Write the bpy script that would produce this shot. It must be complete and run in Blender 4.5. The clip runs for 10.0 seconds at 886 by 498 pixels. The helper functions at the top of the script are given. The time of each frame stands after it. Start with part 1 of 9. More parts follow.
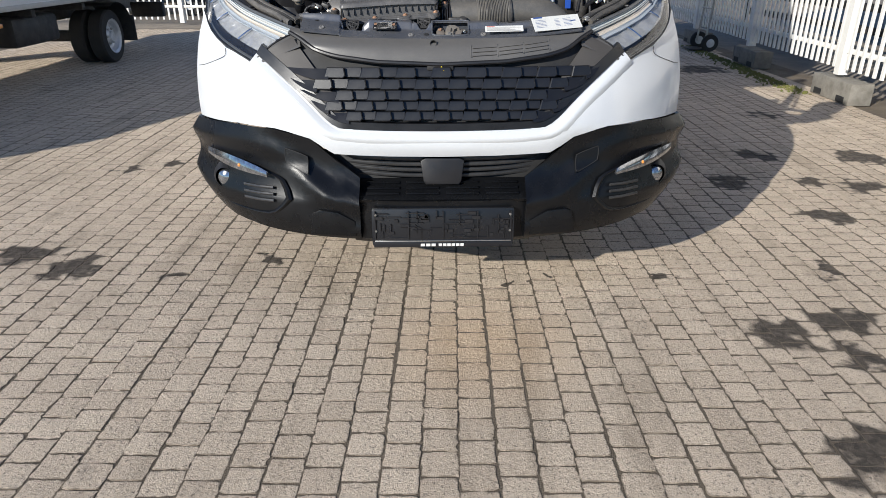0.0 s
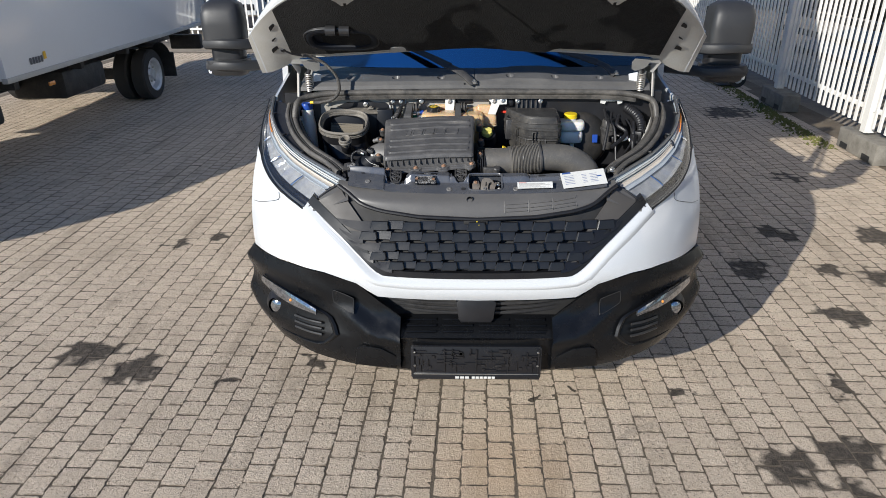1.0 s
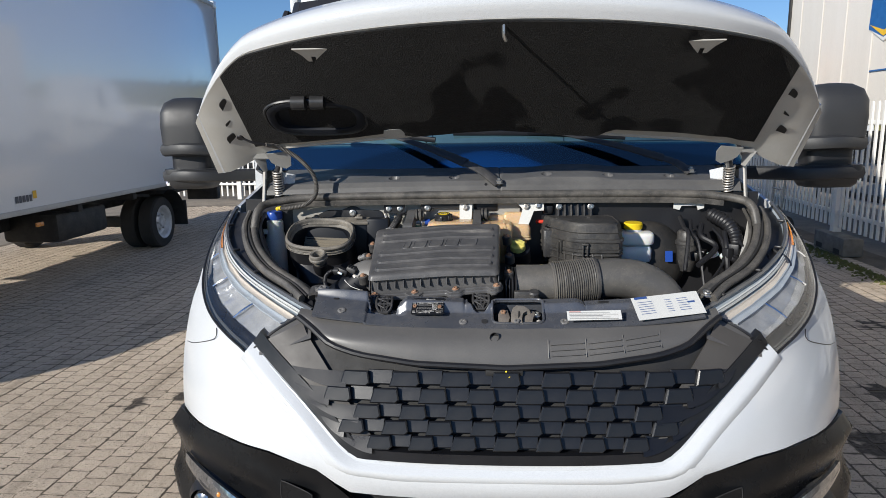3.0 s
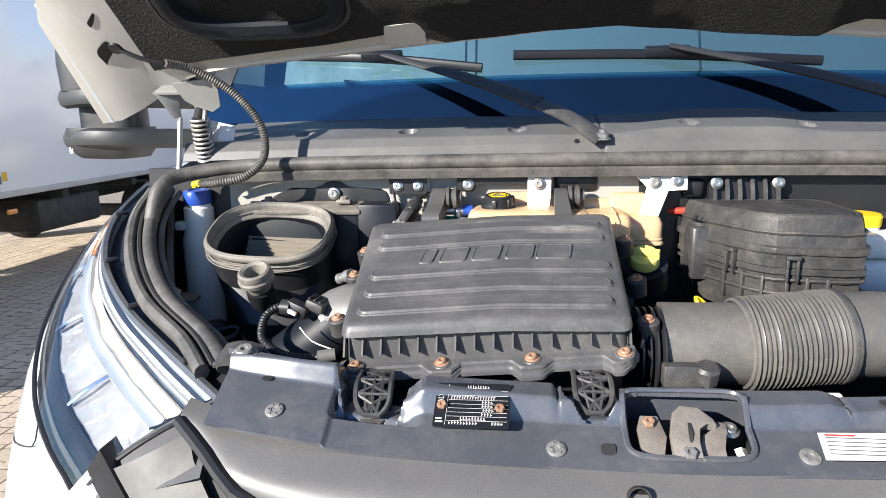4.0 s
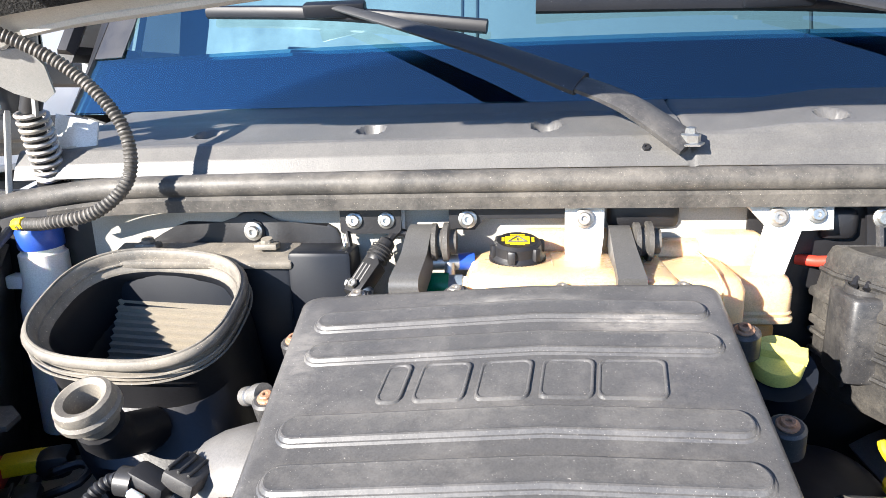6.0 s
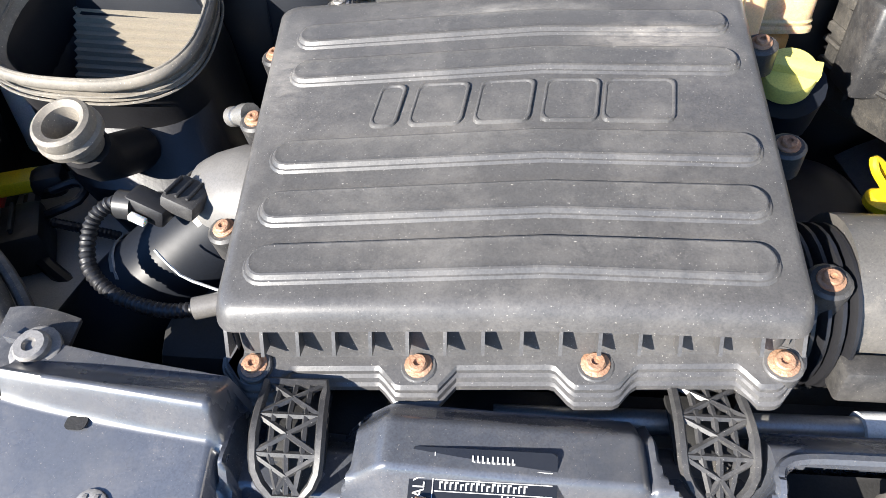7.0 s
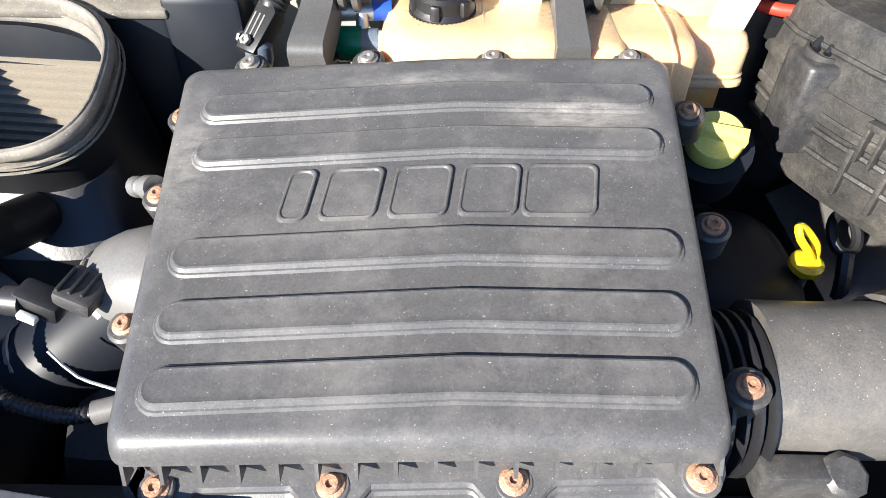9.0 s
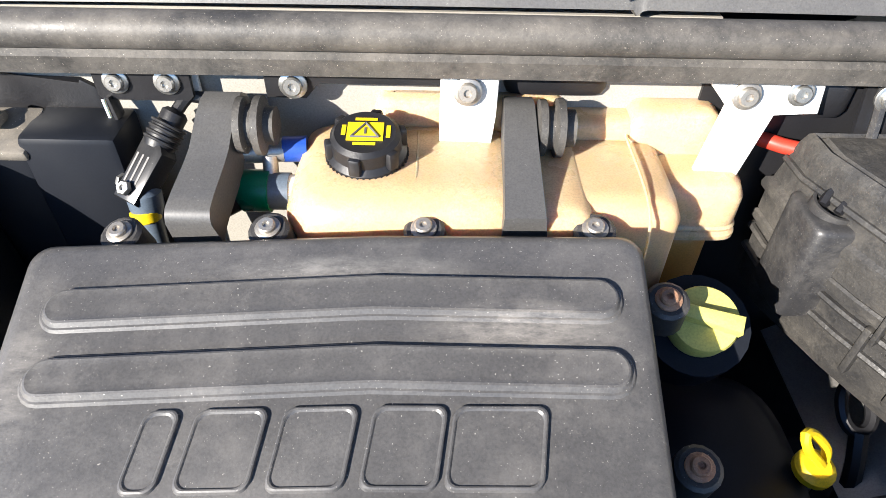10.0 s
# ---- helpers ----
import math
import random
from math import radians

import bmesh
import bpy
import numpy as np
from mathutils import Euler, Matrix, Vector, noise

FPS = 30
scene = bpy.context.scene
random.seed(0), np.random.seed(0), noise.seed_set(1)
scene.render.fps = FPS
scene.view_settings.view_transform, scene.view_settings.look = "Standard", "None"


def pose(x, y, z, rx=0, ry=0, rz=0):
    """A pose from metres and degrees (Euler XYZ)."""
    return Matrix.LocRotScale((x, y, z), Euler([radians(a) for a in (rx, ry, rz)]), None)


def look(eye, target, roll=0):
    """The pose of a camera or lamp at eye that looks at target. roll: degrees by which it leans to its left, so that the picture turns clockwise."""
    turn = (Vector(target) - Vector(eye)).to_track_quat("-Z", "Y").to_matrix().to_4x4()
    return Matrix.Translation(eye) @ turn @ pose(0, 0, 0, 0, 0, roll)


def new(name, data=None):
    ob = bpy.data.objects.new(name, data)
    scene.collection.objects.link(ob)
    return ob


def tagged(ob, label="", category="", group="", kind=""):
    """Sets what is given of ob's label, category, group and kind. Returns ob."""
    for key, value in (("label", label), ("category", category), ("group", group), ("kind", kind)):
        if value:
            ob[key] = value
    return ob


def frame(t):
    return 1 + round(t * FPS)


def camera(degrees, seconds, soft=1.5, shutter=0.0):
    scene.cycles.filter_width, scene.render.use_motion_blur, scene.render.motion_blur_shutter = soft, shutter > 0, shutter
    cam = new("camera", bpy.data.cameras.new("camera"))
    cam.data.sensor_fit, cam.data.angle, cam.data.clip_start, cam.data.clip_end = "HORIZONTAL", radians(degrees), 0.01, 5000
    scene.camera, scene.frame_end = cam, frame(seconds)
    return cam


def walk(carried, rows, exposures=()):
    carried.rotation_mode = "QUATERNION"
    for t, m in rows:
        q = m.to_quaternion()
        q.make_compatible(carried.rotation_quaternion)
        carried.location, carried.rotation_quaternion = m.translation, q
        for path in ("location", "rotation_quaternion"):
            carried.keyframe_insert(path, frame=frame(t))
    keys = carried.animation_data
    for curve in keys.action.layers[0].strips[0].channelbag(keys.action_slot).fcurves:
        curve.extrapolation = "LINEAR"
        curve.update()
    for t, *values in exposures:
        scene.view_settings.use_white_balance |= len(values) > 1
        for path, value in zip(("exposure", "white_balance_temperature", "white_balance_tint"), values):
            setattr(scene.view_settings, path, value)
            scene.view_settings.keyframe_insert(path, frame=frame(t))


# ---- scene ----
cam = camera(68.1, 10.0, 0.35)
PATH = [
    (0, (-0.048, -2.303, 1.306), (-0.01, -0.478, 0.49), -0.1),
    (0.5, (-0.077, -2.217, 1.655), (-0.064, -0.398, 0.824), 0.2),
    (0.8, (-0.057, -2.242, 1.848), (-0.094, -0.433, 0.995), 0.2),
    (1, (-0.091, -2.266, 1.924), (-0.125, -0.45, 1.087), -0.3),
    (1.5, (-0.095, -2.358, 2.213), (-0.097, -0.472, 1.548), -0.2),
    (2, (-0.048, -2.318, 2.237), (0.072, -0.36, 1.847), -0.0),
    (2.5, (-0.008, -1.926, 1.894), (0.102, 0.034, 1.511), -0.1),
    (2.7, (-0.034, -1.739, 1.736), (-0.034, 0.224, 1.355), -0.4),
    (3.8, (-0.123, -0.64, 1.374), (-0.313, 1.317, 1.009), -1.1),
    (4, (-0.161, -0.453, 1.407), (-0.372, 1.494, 1.003), -1.0),
    (4.5, (-0.187, -0.107, 1.453), (-0.449, 1.832, 1.041), -1.8),
    (5, (-0.178, 0.021, 1.445), (-0.438, 1.96, 1.031), -1.5),
    (5.2, (-0.182, 0.03, 1.442), (-0.428, 1.971, 1.024), -1.5),
    (6.3, (-0.195, 0.032, 1.431), (-0.396, 1.92, 0.801), -1.6),
    (6.5, (-0.194, 0.04, 1.431), (-0.386, 1.845, 0.589), -1.8),
    (6.6, (-0.198, 0.038, 1.427), (-0.374, 1.802, 0.501), -1.5),
    (7, (-0.207, 0.059, 1.435), (-0.347, 1.58, 0.144), -1.5),
    (7.5, (-0.182, 0.127, 1.502), (-0.287, 1.595, 0.148), -1.3),
    (8, (-0.202, 0.135, 1.488), (-0.261, 1.598, 0.125), -0.5),
    (8.5, (-0.187, 0.127, 1.496), (-0.218, 1.592, 0.135), 0.1),
    (9, (-0.181, 0.139, 1.488), (-0.188, 1.604, 0.126), 0.7),
    (9.5, (-0.163, 0.168, 1.475), (-0.15, 1.652, 0.134), 1.3),
    (10, (-0.136, 0.32, 1.516), (-0.111, 1.8, 0.171), 1.6),
]
EXPOSURE = [(0.0, 0.13, 5990, 9), (1.0, 0.05, 5980, 9), (1.5, -0.01, 5970, 9), (2.0, -0.32, 5960, 9), (2.7, -0.27, 5980, 9), (3.8, 0.89, 6080, 10), (4.0, 1.03, 6090, 10), (4.5, 1.58, 6130, 11), (5.2, 1.82, 6150, 11), (6.3, 1.62, 6180, 11),
            (7.0, 1.54, 6130, 10), (9.4, 1.51, 6130, 10), (10.0, 1.31, 6160, 11)]
walk(cam, [(t, look(eye, target, roll)) for t, eye, target, roll in PATH], EXPOSURE)

# world and sun: a clear autumn day, low sun from the front left of the truck
SUN_EL = radians(23.5)
SUN_DIR = Vector((0.68 * math.cos(SUN_EL), 0.733 * math.cos(SUN_EL), -math.sin(SUN_EL)))
world = bpy.data.worlds.new("sky")
world.use_nodes = True
scene.world = world
wt = world.node_tree
sky = wt.nodes.new("ShaderNodeTexSky")
sky.sky_type, sky.sun_disc = "NISHITA", False
sky.sun_elevation, sky.sun_rotation = SUN_EL, math.atan2(-0.68, -0.733)
sky.air_density, sky.dust_density, sky.ozone_density = 1.0, 0.0, 2.0
tone = wt.nodes.new("ShaderNodeMix")
tone.data_type, tone.blend_type = "RGBA", "MULTIPLY"
tone.inputs[0].default_value, tone.inputs[7].default_value = 1.0, (0.78, 0.95, 1.22, 1)
wt.links.new(sky.outputs[0], tone.inputs[6])
wt.links.new(tone.outputs[2], wt.nodes["Background"].inputs[0])
wt.nodes["Background"].inputs[1].default_value = 0.086
sun = new("sun", bpy.data.lights.new("sun", "SUN"))
sun.data.energy, sun.data.angle, sun.data.color = 6.3, radians(0.55), (1.0, 0.91, 0.78)
sun.matrix_world = look((0, 0, 20), Vector((0, 0, 20)) + SUN_DIR)


# ---- materials ----
def nodes_of(name):
    m = bpy.data.materials.new(name)
    m.use_nodes = True
    nt = m.node_tree
    return m, nt, nt.nodes["Principled BSDF"]


def link_noise(nt, scale, detail=4.0, rough=0.6, coord="Object", warp=0.0, stretch=None):
    tc = nt.nodes.new("ShaderNodeTexCoord")
    n = nt.nodes.new("ShaderNodeTexNoise")
    n.inputs["Scale"].default_value, n.inputs["Detail"].default_value = scale, detail
    n.inputs["Roughness"].default_value, n.inputs["Distortion"].default_value = rough, warp
    src = tc.outputs[coord]
    if stretch:
        mp = nt.nodes.new("ShaderNodeMapping")
        mp.inputs["Scale"].default_value = stretch
        nt.links.new(src, mp.inputs[0])
        src = mp.outputs[0]
    nt.links.new(src, n.inputs["Vector"])
    return n.outputs["Fac"]


def ramp(nt, src, lo, hi, a=0.0, b=1.0):
    r = nt.nodes.new("ShaderNodeMapRange")
    r.inputs[1].default_value, r.inputs[2].default_value = lo, hi
    r.inputs[3].default_value, r.inputs[4].default_value = a, b
    nt.links.new(src, r.inputs[0])
    return r.outputs[0]


def mix_col(nt, fac, a, b):
    m = nt.nodes.new("ShaderNodeMix")
    m.data_type = "RGBA"
    for sock, v in ((m.inputs[0], fac), (m.inputs[6], a), (m.inputs[7], b)):
        if isinstance(v, bpy.types.NodeSocket):
            nt.links.new(v, sock)
        elif sock is m.inputs[0]:
            sock.default_value = v
        else:
            sock.default_value = (*v, 1)
    return m.outputs[2]


def mat(name, col, rough=0.5, metal=0.0, col2=None, amount=0.5, scale=12.0, dust=None, dust_amt=0.0, dust_scale=9.0,
        bump=0.0, bump_scale=300.0, bump_dist=0.002, coat=0.0, spec=0.5, rough_var=0.1, stretch=None, sss=0.0, trans=0.0):
    """Two-scale surface: base colour blotched with col2, speckled dust on top, fine relief."""
    m, nt, p = nodes_of(name)
    big = link_noise(nt, scale, 5, 0.65, stretch=stretch)
    fine = link_noise(nt, scale * 14, 3, 0.7)
    c2 = col2 or tuple(v * 0.75 for v in col)
    c = mix_col(nt, ramp(nt, big, 0.35, 0.7, 0.0, amount), col, c2)
    c = mix_col(nt, ramp(nt, fine, 0.5, 0.75, 0.0, amount * 0.5), c, c2)
    c = mix_col(nt, ramp(nt, link_noise(nt, 620, 2, 0.6), 0.42, 0.66, 0.0, 0.42), c, tuple(v * 0.55 for v in col))
    if dust:
        d = link_noise(nt, dust_scale, 10, 0.8, warp=0.15)
        c = mix_col(nt, ramp(nt, d, 0.52 - 0.25 * dust_amt, 0.85, 0.0, min(1.0, 0.15 + 0.8 * dust_amt)), c, dust)
        grit = link_noise(nt, dust_scale * 6, 12, 0.9, warp=0.3)
        c = mix_col(nt, ramp(nt, grit, 0.55, 0.75, 0.0, min(1.0, 1.3 * dust_amt)), c, dust)
        sp = link_noise(nt, dust_scale * 75, 1, 0.5)
        c = mix_col(nt, ramp(nt, sp, 0.735, 0.775, 0.0, min(1.0, 2.4 * dust_amt)), c, tuple(min(0.8, 1.4 * v) for v in dust))
    nt.links.new(c, p.inputs["Base Color"])
    nt.links.new(ramp(nt, big, 0.3, 0.7, max(0.02, rough - rough_var), min(1, rough + rough_var)), p.inputs["Roughness"])
    p.inputs["Metallic"].default_value, p.inputs["Specular IOR Level"].default_value = metal, spec
    p.inputs["Coat Weight"].default_value, p.inputs["Coat Roughness"].default_value = coat, 0.06
    if sss:
        p.inputs["Subsurface Weight"].default_value, p.inputs["Subsurface Scale"].default_value = sss, 0.02
        p.inputs["Subsurface Radius"].default_value = (1.0, 0.55, 0.25)
    if trans:
        p.inputs["Transmission Weight"].default_value = trans
    if bump:
        b = nt.nodes.new("ShaderNodeBump")
        b.inputs["Strength"].default_value, b.inputs["Distance"].default_value = bump, bump_dist
        nt.links.new(link_noise(nt, bump_scale, 3, 0.6), b.inputs["Height"])
        nt.links.new(b.outputs[0], p.inputs["Normal"])
    return m


def glass(name, tint=(0.9, 0.97, 0.95), gloss_rough=0.02, ior=1.5, sheen=(1, 1, 1)):
    """Clear thin pane: see-through, with Fresnel gloss."""
    m = bpy.data.materials.new(name)
    m.use_nodes = True
    nt = m.node_tree
    nt.nodes.clear()
    out, mx = nt.nodes.new("ShaderNodeOutputMaterial"), nt.nodes.new("ShaderNodeMixShader")
    tr, gl, fr = nt.nodes.new("ShaderNodeBsdfTransparent"), nt.nodes.new("ShaderNodeBsdfGlossy"), nt.nodes.new("ShaderNodeFresnel")
    tr.inputs[0].default_value = (*tint, 1)
    gl.inputs[0].default_value, gl.inputs["Roughness"].default_value = (*sheen, 1), gloss_rough
    fr.inputs["IOR"].default_value = ior
    nt.links.new(fr.outputs[0], mx.inputs[0])
    nt.links.new(tr.outputs[0], mx.inputs[1])
    nt.links.new(gl.outputs[0], mx.inputs[2])
    nt.links.new(mx.outputs[0], out.inputs[0])
    return m


def glossy(name, col, sheen, ior):
    """Dark body with a tinted mirror gloss."""
    m = bpy.data.materials.new(name)
    m.use_nodes = True
    nt = m.node_tree
    nt.nodes.clear()
    out, mx = nt.nodes.new("ShaderNodeOutputMaterial"), nt.nodes.new("ShaderNodeMixShader")
    df, gl, fr = nt.nodes.new("ShaderNodeBsdfDiffuse"), nt.nodes.new("ShaderNodeBsdfGlossy"), nt.nodes.new("ShaderNodeFresnel")
    df.inputs[0].default_value, gl.inputs[0].default_value = (*col, 1), (*sheen, 1)
    gl.inputs["Roughness"].default_value, fr.inputs["IOR"].default_value = 0.02, ior
    nt.links.new(fr.outputs[0], mx.inputs[0])
    nt.links.new(df.outputs[0], mx.inputs[1])
    nt.links.new(gl.outputs[0], mx.inputs[2])
    nt.links.new(mx.outputs[0], out.inputs[0])
    return m


DUST = (0.30, 0.28, 0.25)
M_WHITE = mat("white_paint", (0.60, 0.62, 0.635), 0.22, coat=0.6, col2=(0.59, 0.60, 0.61), amount=0.3, scale=3, rough_var=0.05)
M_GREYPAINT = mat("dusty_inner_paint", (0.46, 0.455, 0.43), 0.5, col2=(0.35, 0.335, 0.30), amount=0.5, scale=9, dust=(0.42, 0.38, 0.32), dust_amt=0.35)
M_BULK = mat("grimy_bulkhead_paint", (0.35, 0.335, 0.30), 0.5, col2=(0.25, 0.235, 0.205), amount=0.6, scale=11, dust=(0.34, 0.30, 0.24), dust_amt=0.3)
# inner paint made darker, the bracket's shading put into its colour
M_HINGE = mat("dusty_hinge_paint_shaded", (0.25, 0.25, 0.24), 0.5, col2=(0.18, 0.175, 0.165), amount=0.6, scale=16, dust=(0.34, 0.31, 0.27), dust_amt=0.2)
M_BUMPER = mat("grained_black_plastic", (0.0045, 0.0049, 0.0058), 0.27, col2=(0.008, 0.0084, 0.0094), amount=0.6, scale=6, bump=0.14, bump_scale=420, spec=0.32)
# satin black lightened, with the low sun's glare put into the base
M_BROW = mat("satin_black_with_sun_sheen", (0.095, 0.092, 0.089), 0.44, col2=(0.114, 0.110, 0.104), amount=0.5, scale=7, dust=(0.20, 0.18, 0.16), dust_amt=0.12)
M_CHEEK = mat("satin_grey_grille_cheek", (0.058, 0.053, 0.048), 0.56, col2=(0.066, 0.062, 0.058), amount=0.5, scale=9, bump=0.08, bump_scale=500)
M_SATIN = mat("satin_black_plastic", (0.022, 0.022, 0.023), 0.36, col2=(0.034, 0.034, 0.035), amount=0.5, scale=7, dust=(0.16, 0.15, 0.14), dust_amt=0.15)
M_GRILLE = mat("grille_black", (0.0085, 0.0092, 0.0115), 0.34, col2=(0.014, 0.0145, 0.017), amount=0.6, scale=10, spec=0.5, bump=0.10, bump_scale=600)
M_AIRBOX = mat("dusty_filter_plastic", (0.064, 0.063, 0.064), 0.40, col2=(0.084, 0.082, 0.081), amount=0.7, scale=9, bump=0.05, bump_scale=700, dust=(0.34, 0.32, 0.295), dust_amt=0.25, dust_scale=10)


def scuff(m, c, size, col, amount):
    """A rubbed dusty smear of its own ragged shape round the place c."""
    nt = m.node_tree
    p = [n for n in nt.nodes if n.type == "BSDF_PRINCIPLED"][0]
    base = p.inputs["Base Color"].links[0].from_socket
    g, off, sc, ln = nt.nodes.new("ShaderNodeNewGeometry"), nt.nodes.new("ShaderNodeVectorMath"), nt.nodes.new("ShaderNodeVectorMath"), nt.nodes.new("ShaderNodeVectorMath")
    off.operation, sc.operation, ln.operation = "SUBTRACT", "MULTIPLY", "LENGTH"
    off.inputs[1].default_value, sc.inputs[1].default_value = c, (1 / size[0], 1 / size[1], 0)
    nt.links.new(g.outputs["Position"], off.inputs[0])
    nt.links.new(off.outputs[0], sc.inputs[0])
    nt.links.new(sc.outputs[0], ln.inputs[0])
    mul = nt.nodes.new("ShaderNodeMath")
    mul.operation = "MULTIPLY"
    nt.links.new(ramp(nt, ln.outputs["Value"], 0.2, 1.0, 1.0, 0.0), mul.inputs[0])
    nt.links.new(ramp(nt, link_noise(nt, 70, 8, 0.8, stretch=(0.35, 1.0, 1.0)), 0.38, 0.62, 0.0, amount), mul.inputs[1])
    nt.links.new(mix_col(nt, mul.outputs[0], base, col), p.inputs["Base Color"])


scuff(M_AIRBOX, (-0.085, 0.572, 0), (0.070, 0.018), (0.36, 0.335, 0.30), 0.62)
scuff(M_AIRBOX, (-0.375, 0.545, 0), (0.022, 0.075), (0.34, 0.32, 0.29), 0.35)
scuff(M_AIRBOX, (-0.20, 0.612, 0), (0.10, 0.012), (0.30, 0.29, 0.27), 0.5)
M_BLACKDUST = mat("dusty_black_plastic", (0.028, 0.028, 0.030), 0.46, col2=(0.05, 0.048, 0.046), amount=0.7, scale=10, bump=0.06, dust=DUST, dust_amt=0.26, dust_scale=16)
M_BLACK = mat("black_plastic", (0.013, 0.013, 0.015), 0.45, amount=0.5, scale=15, bump=0.1)
M_RUBBER = mat("dusty_rubber", (0.034, 0.033, 0.032), 0.55, col2=(0.07, 0.066, 0.06), amount=0.8, scale=16, bump=0.12, dust=(0.32, 0.29, 0.25), dust_amt=0.46, dust_scale=14)
M_FUNNEL = mat("pale_dusty_rubber", (0.075, 0.072, 0.067), 0.6, col2=(0.12, 0.112, 0.10), amount=0.8, scale=14, bump=0.1, dust=(0.48, 0.42, 0.33), dust_amt=0.58, dust_scale=9)
M_FUSE = mat("heavily_dusted_plastic", (0.024, 0.024, 0.025), 0.5, col2=(0.06, 0.056, 0.05), amount=0.9, scale=18, bump=0.5, bump_scale=120, dust=(0.34, 0.305, 0.25), dust_amt=0.14, dust_scale=20)
M_COWL = mat("weathered_cowl_plastic", (0.092, 0.090, 0.088), 0.44, col2=(0.118, 0.115, 0.110), amount=0.7, scale=8, bump=0.12, bump_scale=600, dust=(0.21, 0.20, 0.18), dust_amt=0.22)
M_LINER = mat("bonnet_fibre_liner", (0.0055, 0.0053, 0.0053), 0.72, col2=(0.013, 0.0125, 0.012), amount=1.0, scale=40, bump=1.0, bump_scale=240, spec=0.30, bump_dist=0.014)
# shade put into a colour: near-black for bay depths, slots and holes
M_DARK = mat("near_black_depth_shade", (0.013, 0.013, 0.014), 0.7, col2=(0.024, 0.023, 0.021), amount=0.8, scale=14, bump=0.2)
M_STEEL = mat("zinc_steel", (0.55, 0.55, 0.53), 0.34, 0.9, col2=(0.40, 0.38, 0.34), amount=0.5, scale=40)
M_RUST = mat("rusty_bolt", (0.44, 0.27, 0.17), 0.6, 0.4, col2=(0.24, 0.11, 0.06), amount=0.9, scale=60, bump=0.5, bump_scale=400, dust=(0.45, 0.36, 0.28), dust_amt=0.3, dust_scale=50)
M_CHROME = mat("chrome", (0.82, 0.83, 0.84), 0.12, 1.0, amount=0.2, rough_var=0.04)
# pale half-diffuse base and grey blotches paint in what the chrome mirrors
M_REFLECT = mat("lamp_reflector", (0.60, 0.61, 0.62), 0.11, 0.55, col2=(0.27, 0.29, 0.32), amount=0.6, scale=24, bump=0.5, bump_scale=30, rough_var=0.04, bump_dist=0.004)
M_FOG = mat("clear_lamp_glass_over_chrome", (0.50, 0.52, 0.55), 0.12, 0.9, col2=(0.06, 0.065, 0.075), amount=0.9, scale=55, coat=0.8)
M_MIRROR = mat("matt_black_mirror_shell", (0.026, 0.027, 0.029), 0.50, col2=(0.036, 0.036, 0.037), amount=0.6, scale=8, bump=0.15, bump_scale=700)
M_ARM = mat("dusty_satin_bracket_plastic", (0.075, 0.074, 0.073), 0.38, col2=(0.10, 0.098, 0.095), amount=0.6, scale=14, dust=(0.22, 0.21, 0.20), dust_amt=0.12)
M_AMBER = mat("amber_plastic", (0.75, 0.30, 0.06), 0.25, coat=0.4)
M_TANK = mat("translucent_tank_plastic", (0.63, 0.46, 0.28), 0.30, col2=(0.56, 0.36, 0.17), amount=0.8, scale=9, sss=0.5, dust=(0.55, 0.45, 0.33), dust_amt=0.03)
M_MILK = mat("milky_plastic", (0.80, 0.79, 0.75), 0.4, col2=(0.62, 0.64, 0.66), amount=0.5, scale=10, sss=0.3)
M_BLUE = mat("blue_cap_plastic", (0.02, 0.07, 0.36), 0.35)
M_YELLOW = mat("yellow_plastic", (0.80, 0.58, 0.01), 0.38, col2=(0.7, 0.45, 0.01), amount=0.3)
M_OLIVE = mat("faded_oil_cap_yellow", (0.60, 0.54, 0.14), 0.5, col2=(0.48, 0.43, 0.11), amount=0.5, scale=25)
M_GREEN = mat("green_connector", (0.0, 0.16, 0.07), 0.35)
M_RED = mat("red_plastic", (0.55, 0.045, 0.025), 0.45)
M_PAPER = mat("printed_label_white", (0.66, 0.66, 0.63), 0.45, amount=0.15)
M_PRINT = mat("printed_dark", (0.10, 0.10, 0.11), 0.5)
M_PRINTBLUE = mat("printed_blue", (0.04, 0.09, 0.28), 0.5)
M_PLATE = mat("plate_black", (0.012, 0.013, 0.016), 0.3)
M_ENGRAVE = mat("plate_bright_print", (0.74, 0.72, 0.68), 0.4, 0.2)
# blue base and gloss put the sky's reflection into the border's colour
M_SCREENFRIT = glossy("windscreen_black_border", (0.004, 0.009, 0.024), (0.46, 0.80, 1.0), 6.5)
M_LETTER = mat("badge_blue", (0.03, 0.12, 0.42), 0.3, coat=0.5)
M_HEADREST = mat("headrest_fabric", (0.016, 0.018, 0.021), 0.85, bump=0.4, bump_scale=250)
M_SEAT = mat("seat_fabric", (0.028, 0.031, 0.036), 0.85, bump=0.4, bump_scale=250)
M_CABIN = mat("cab_lining_light", (0.76, 0.78, 0.78), 0.7)
# blue-grey base carries the sky's sheen on what is black plastic
M_COVER = mat("black_carrier_plastic", (0.070, 0.077, 0.094), 0.27, col2=(0.046, 0.048, 0.054), amount=0.6, scale=8, bump=0.02, bump_scale=300, dust=(0.26, 0.235, 0.20), dust_amt=0.22, dust_scale=12, spec=1.0)
M_SCREWGREY = mat("grey_trim_screw", (0.26, 0.25, 0.24), 0.5, 0.3, col2=(0.12, 0.12, 0.12), amount=0.9, scale=120)
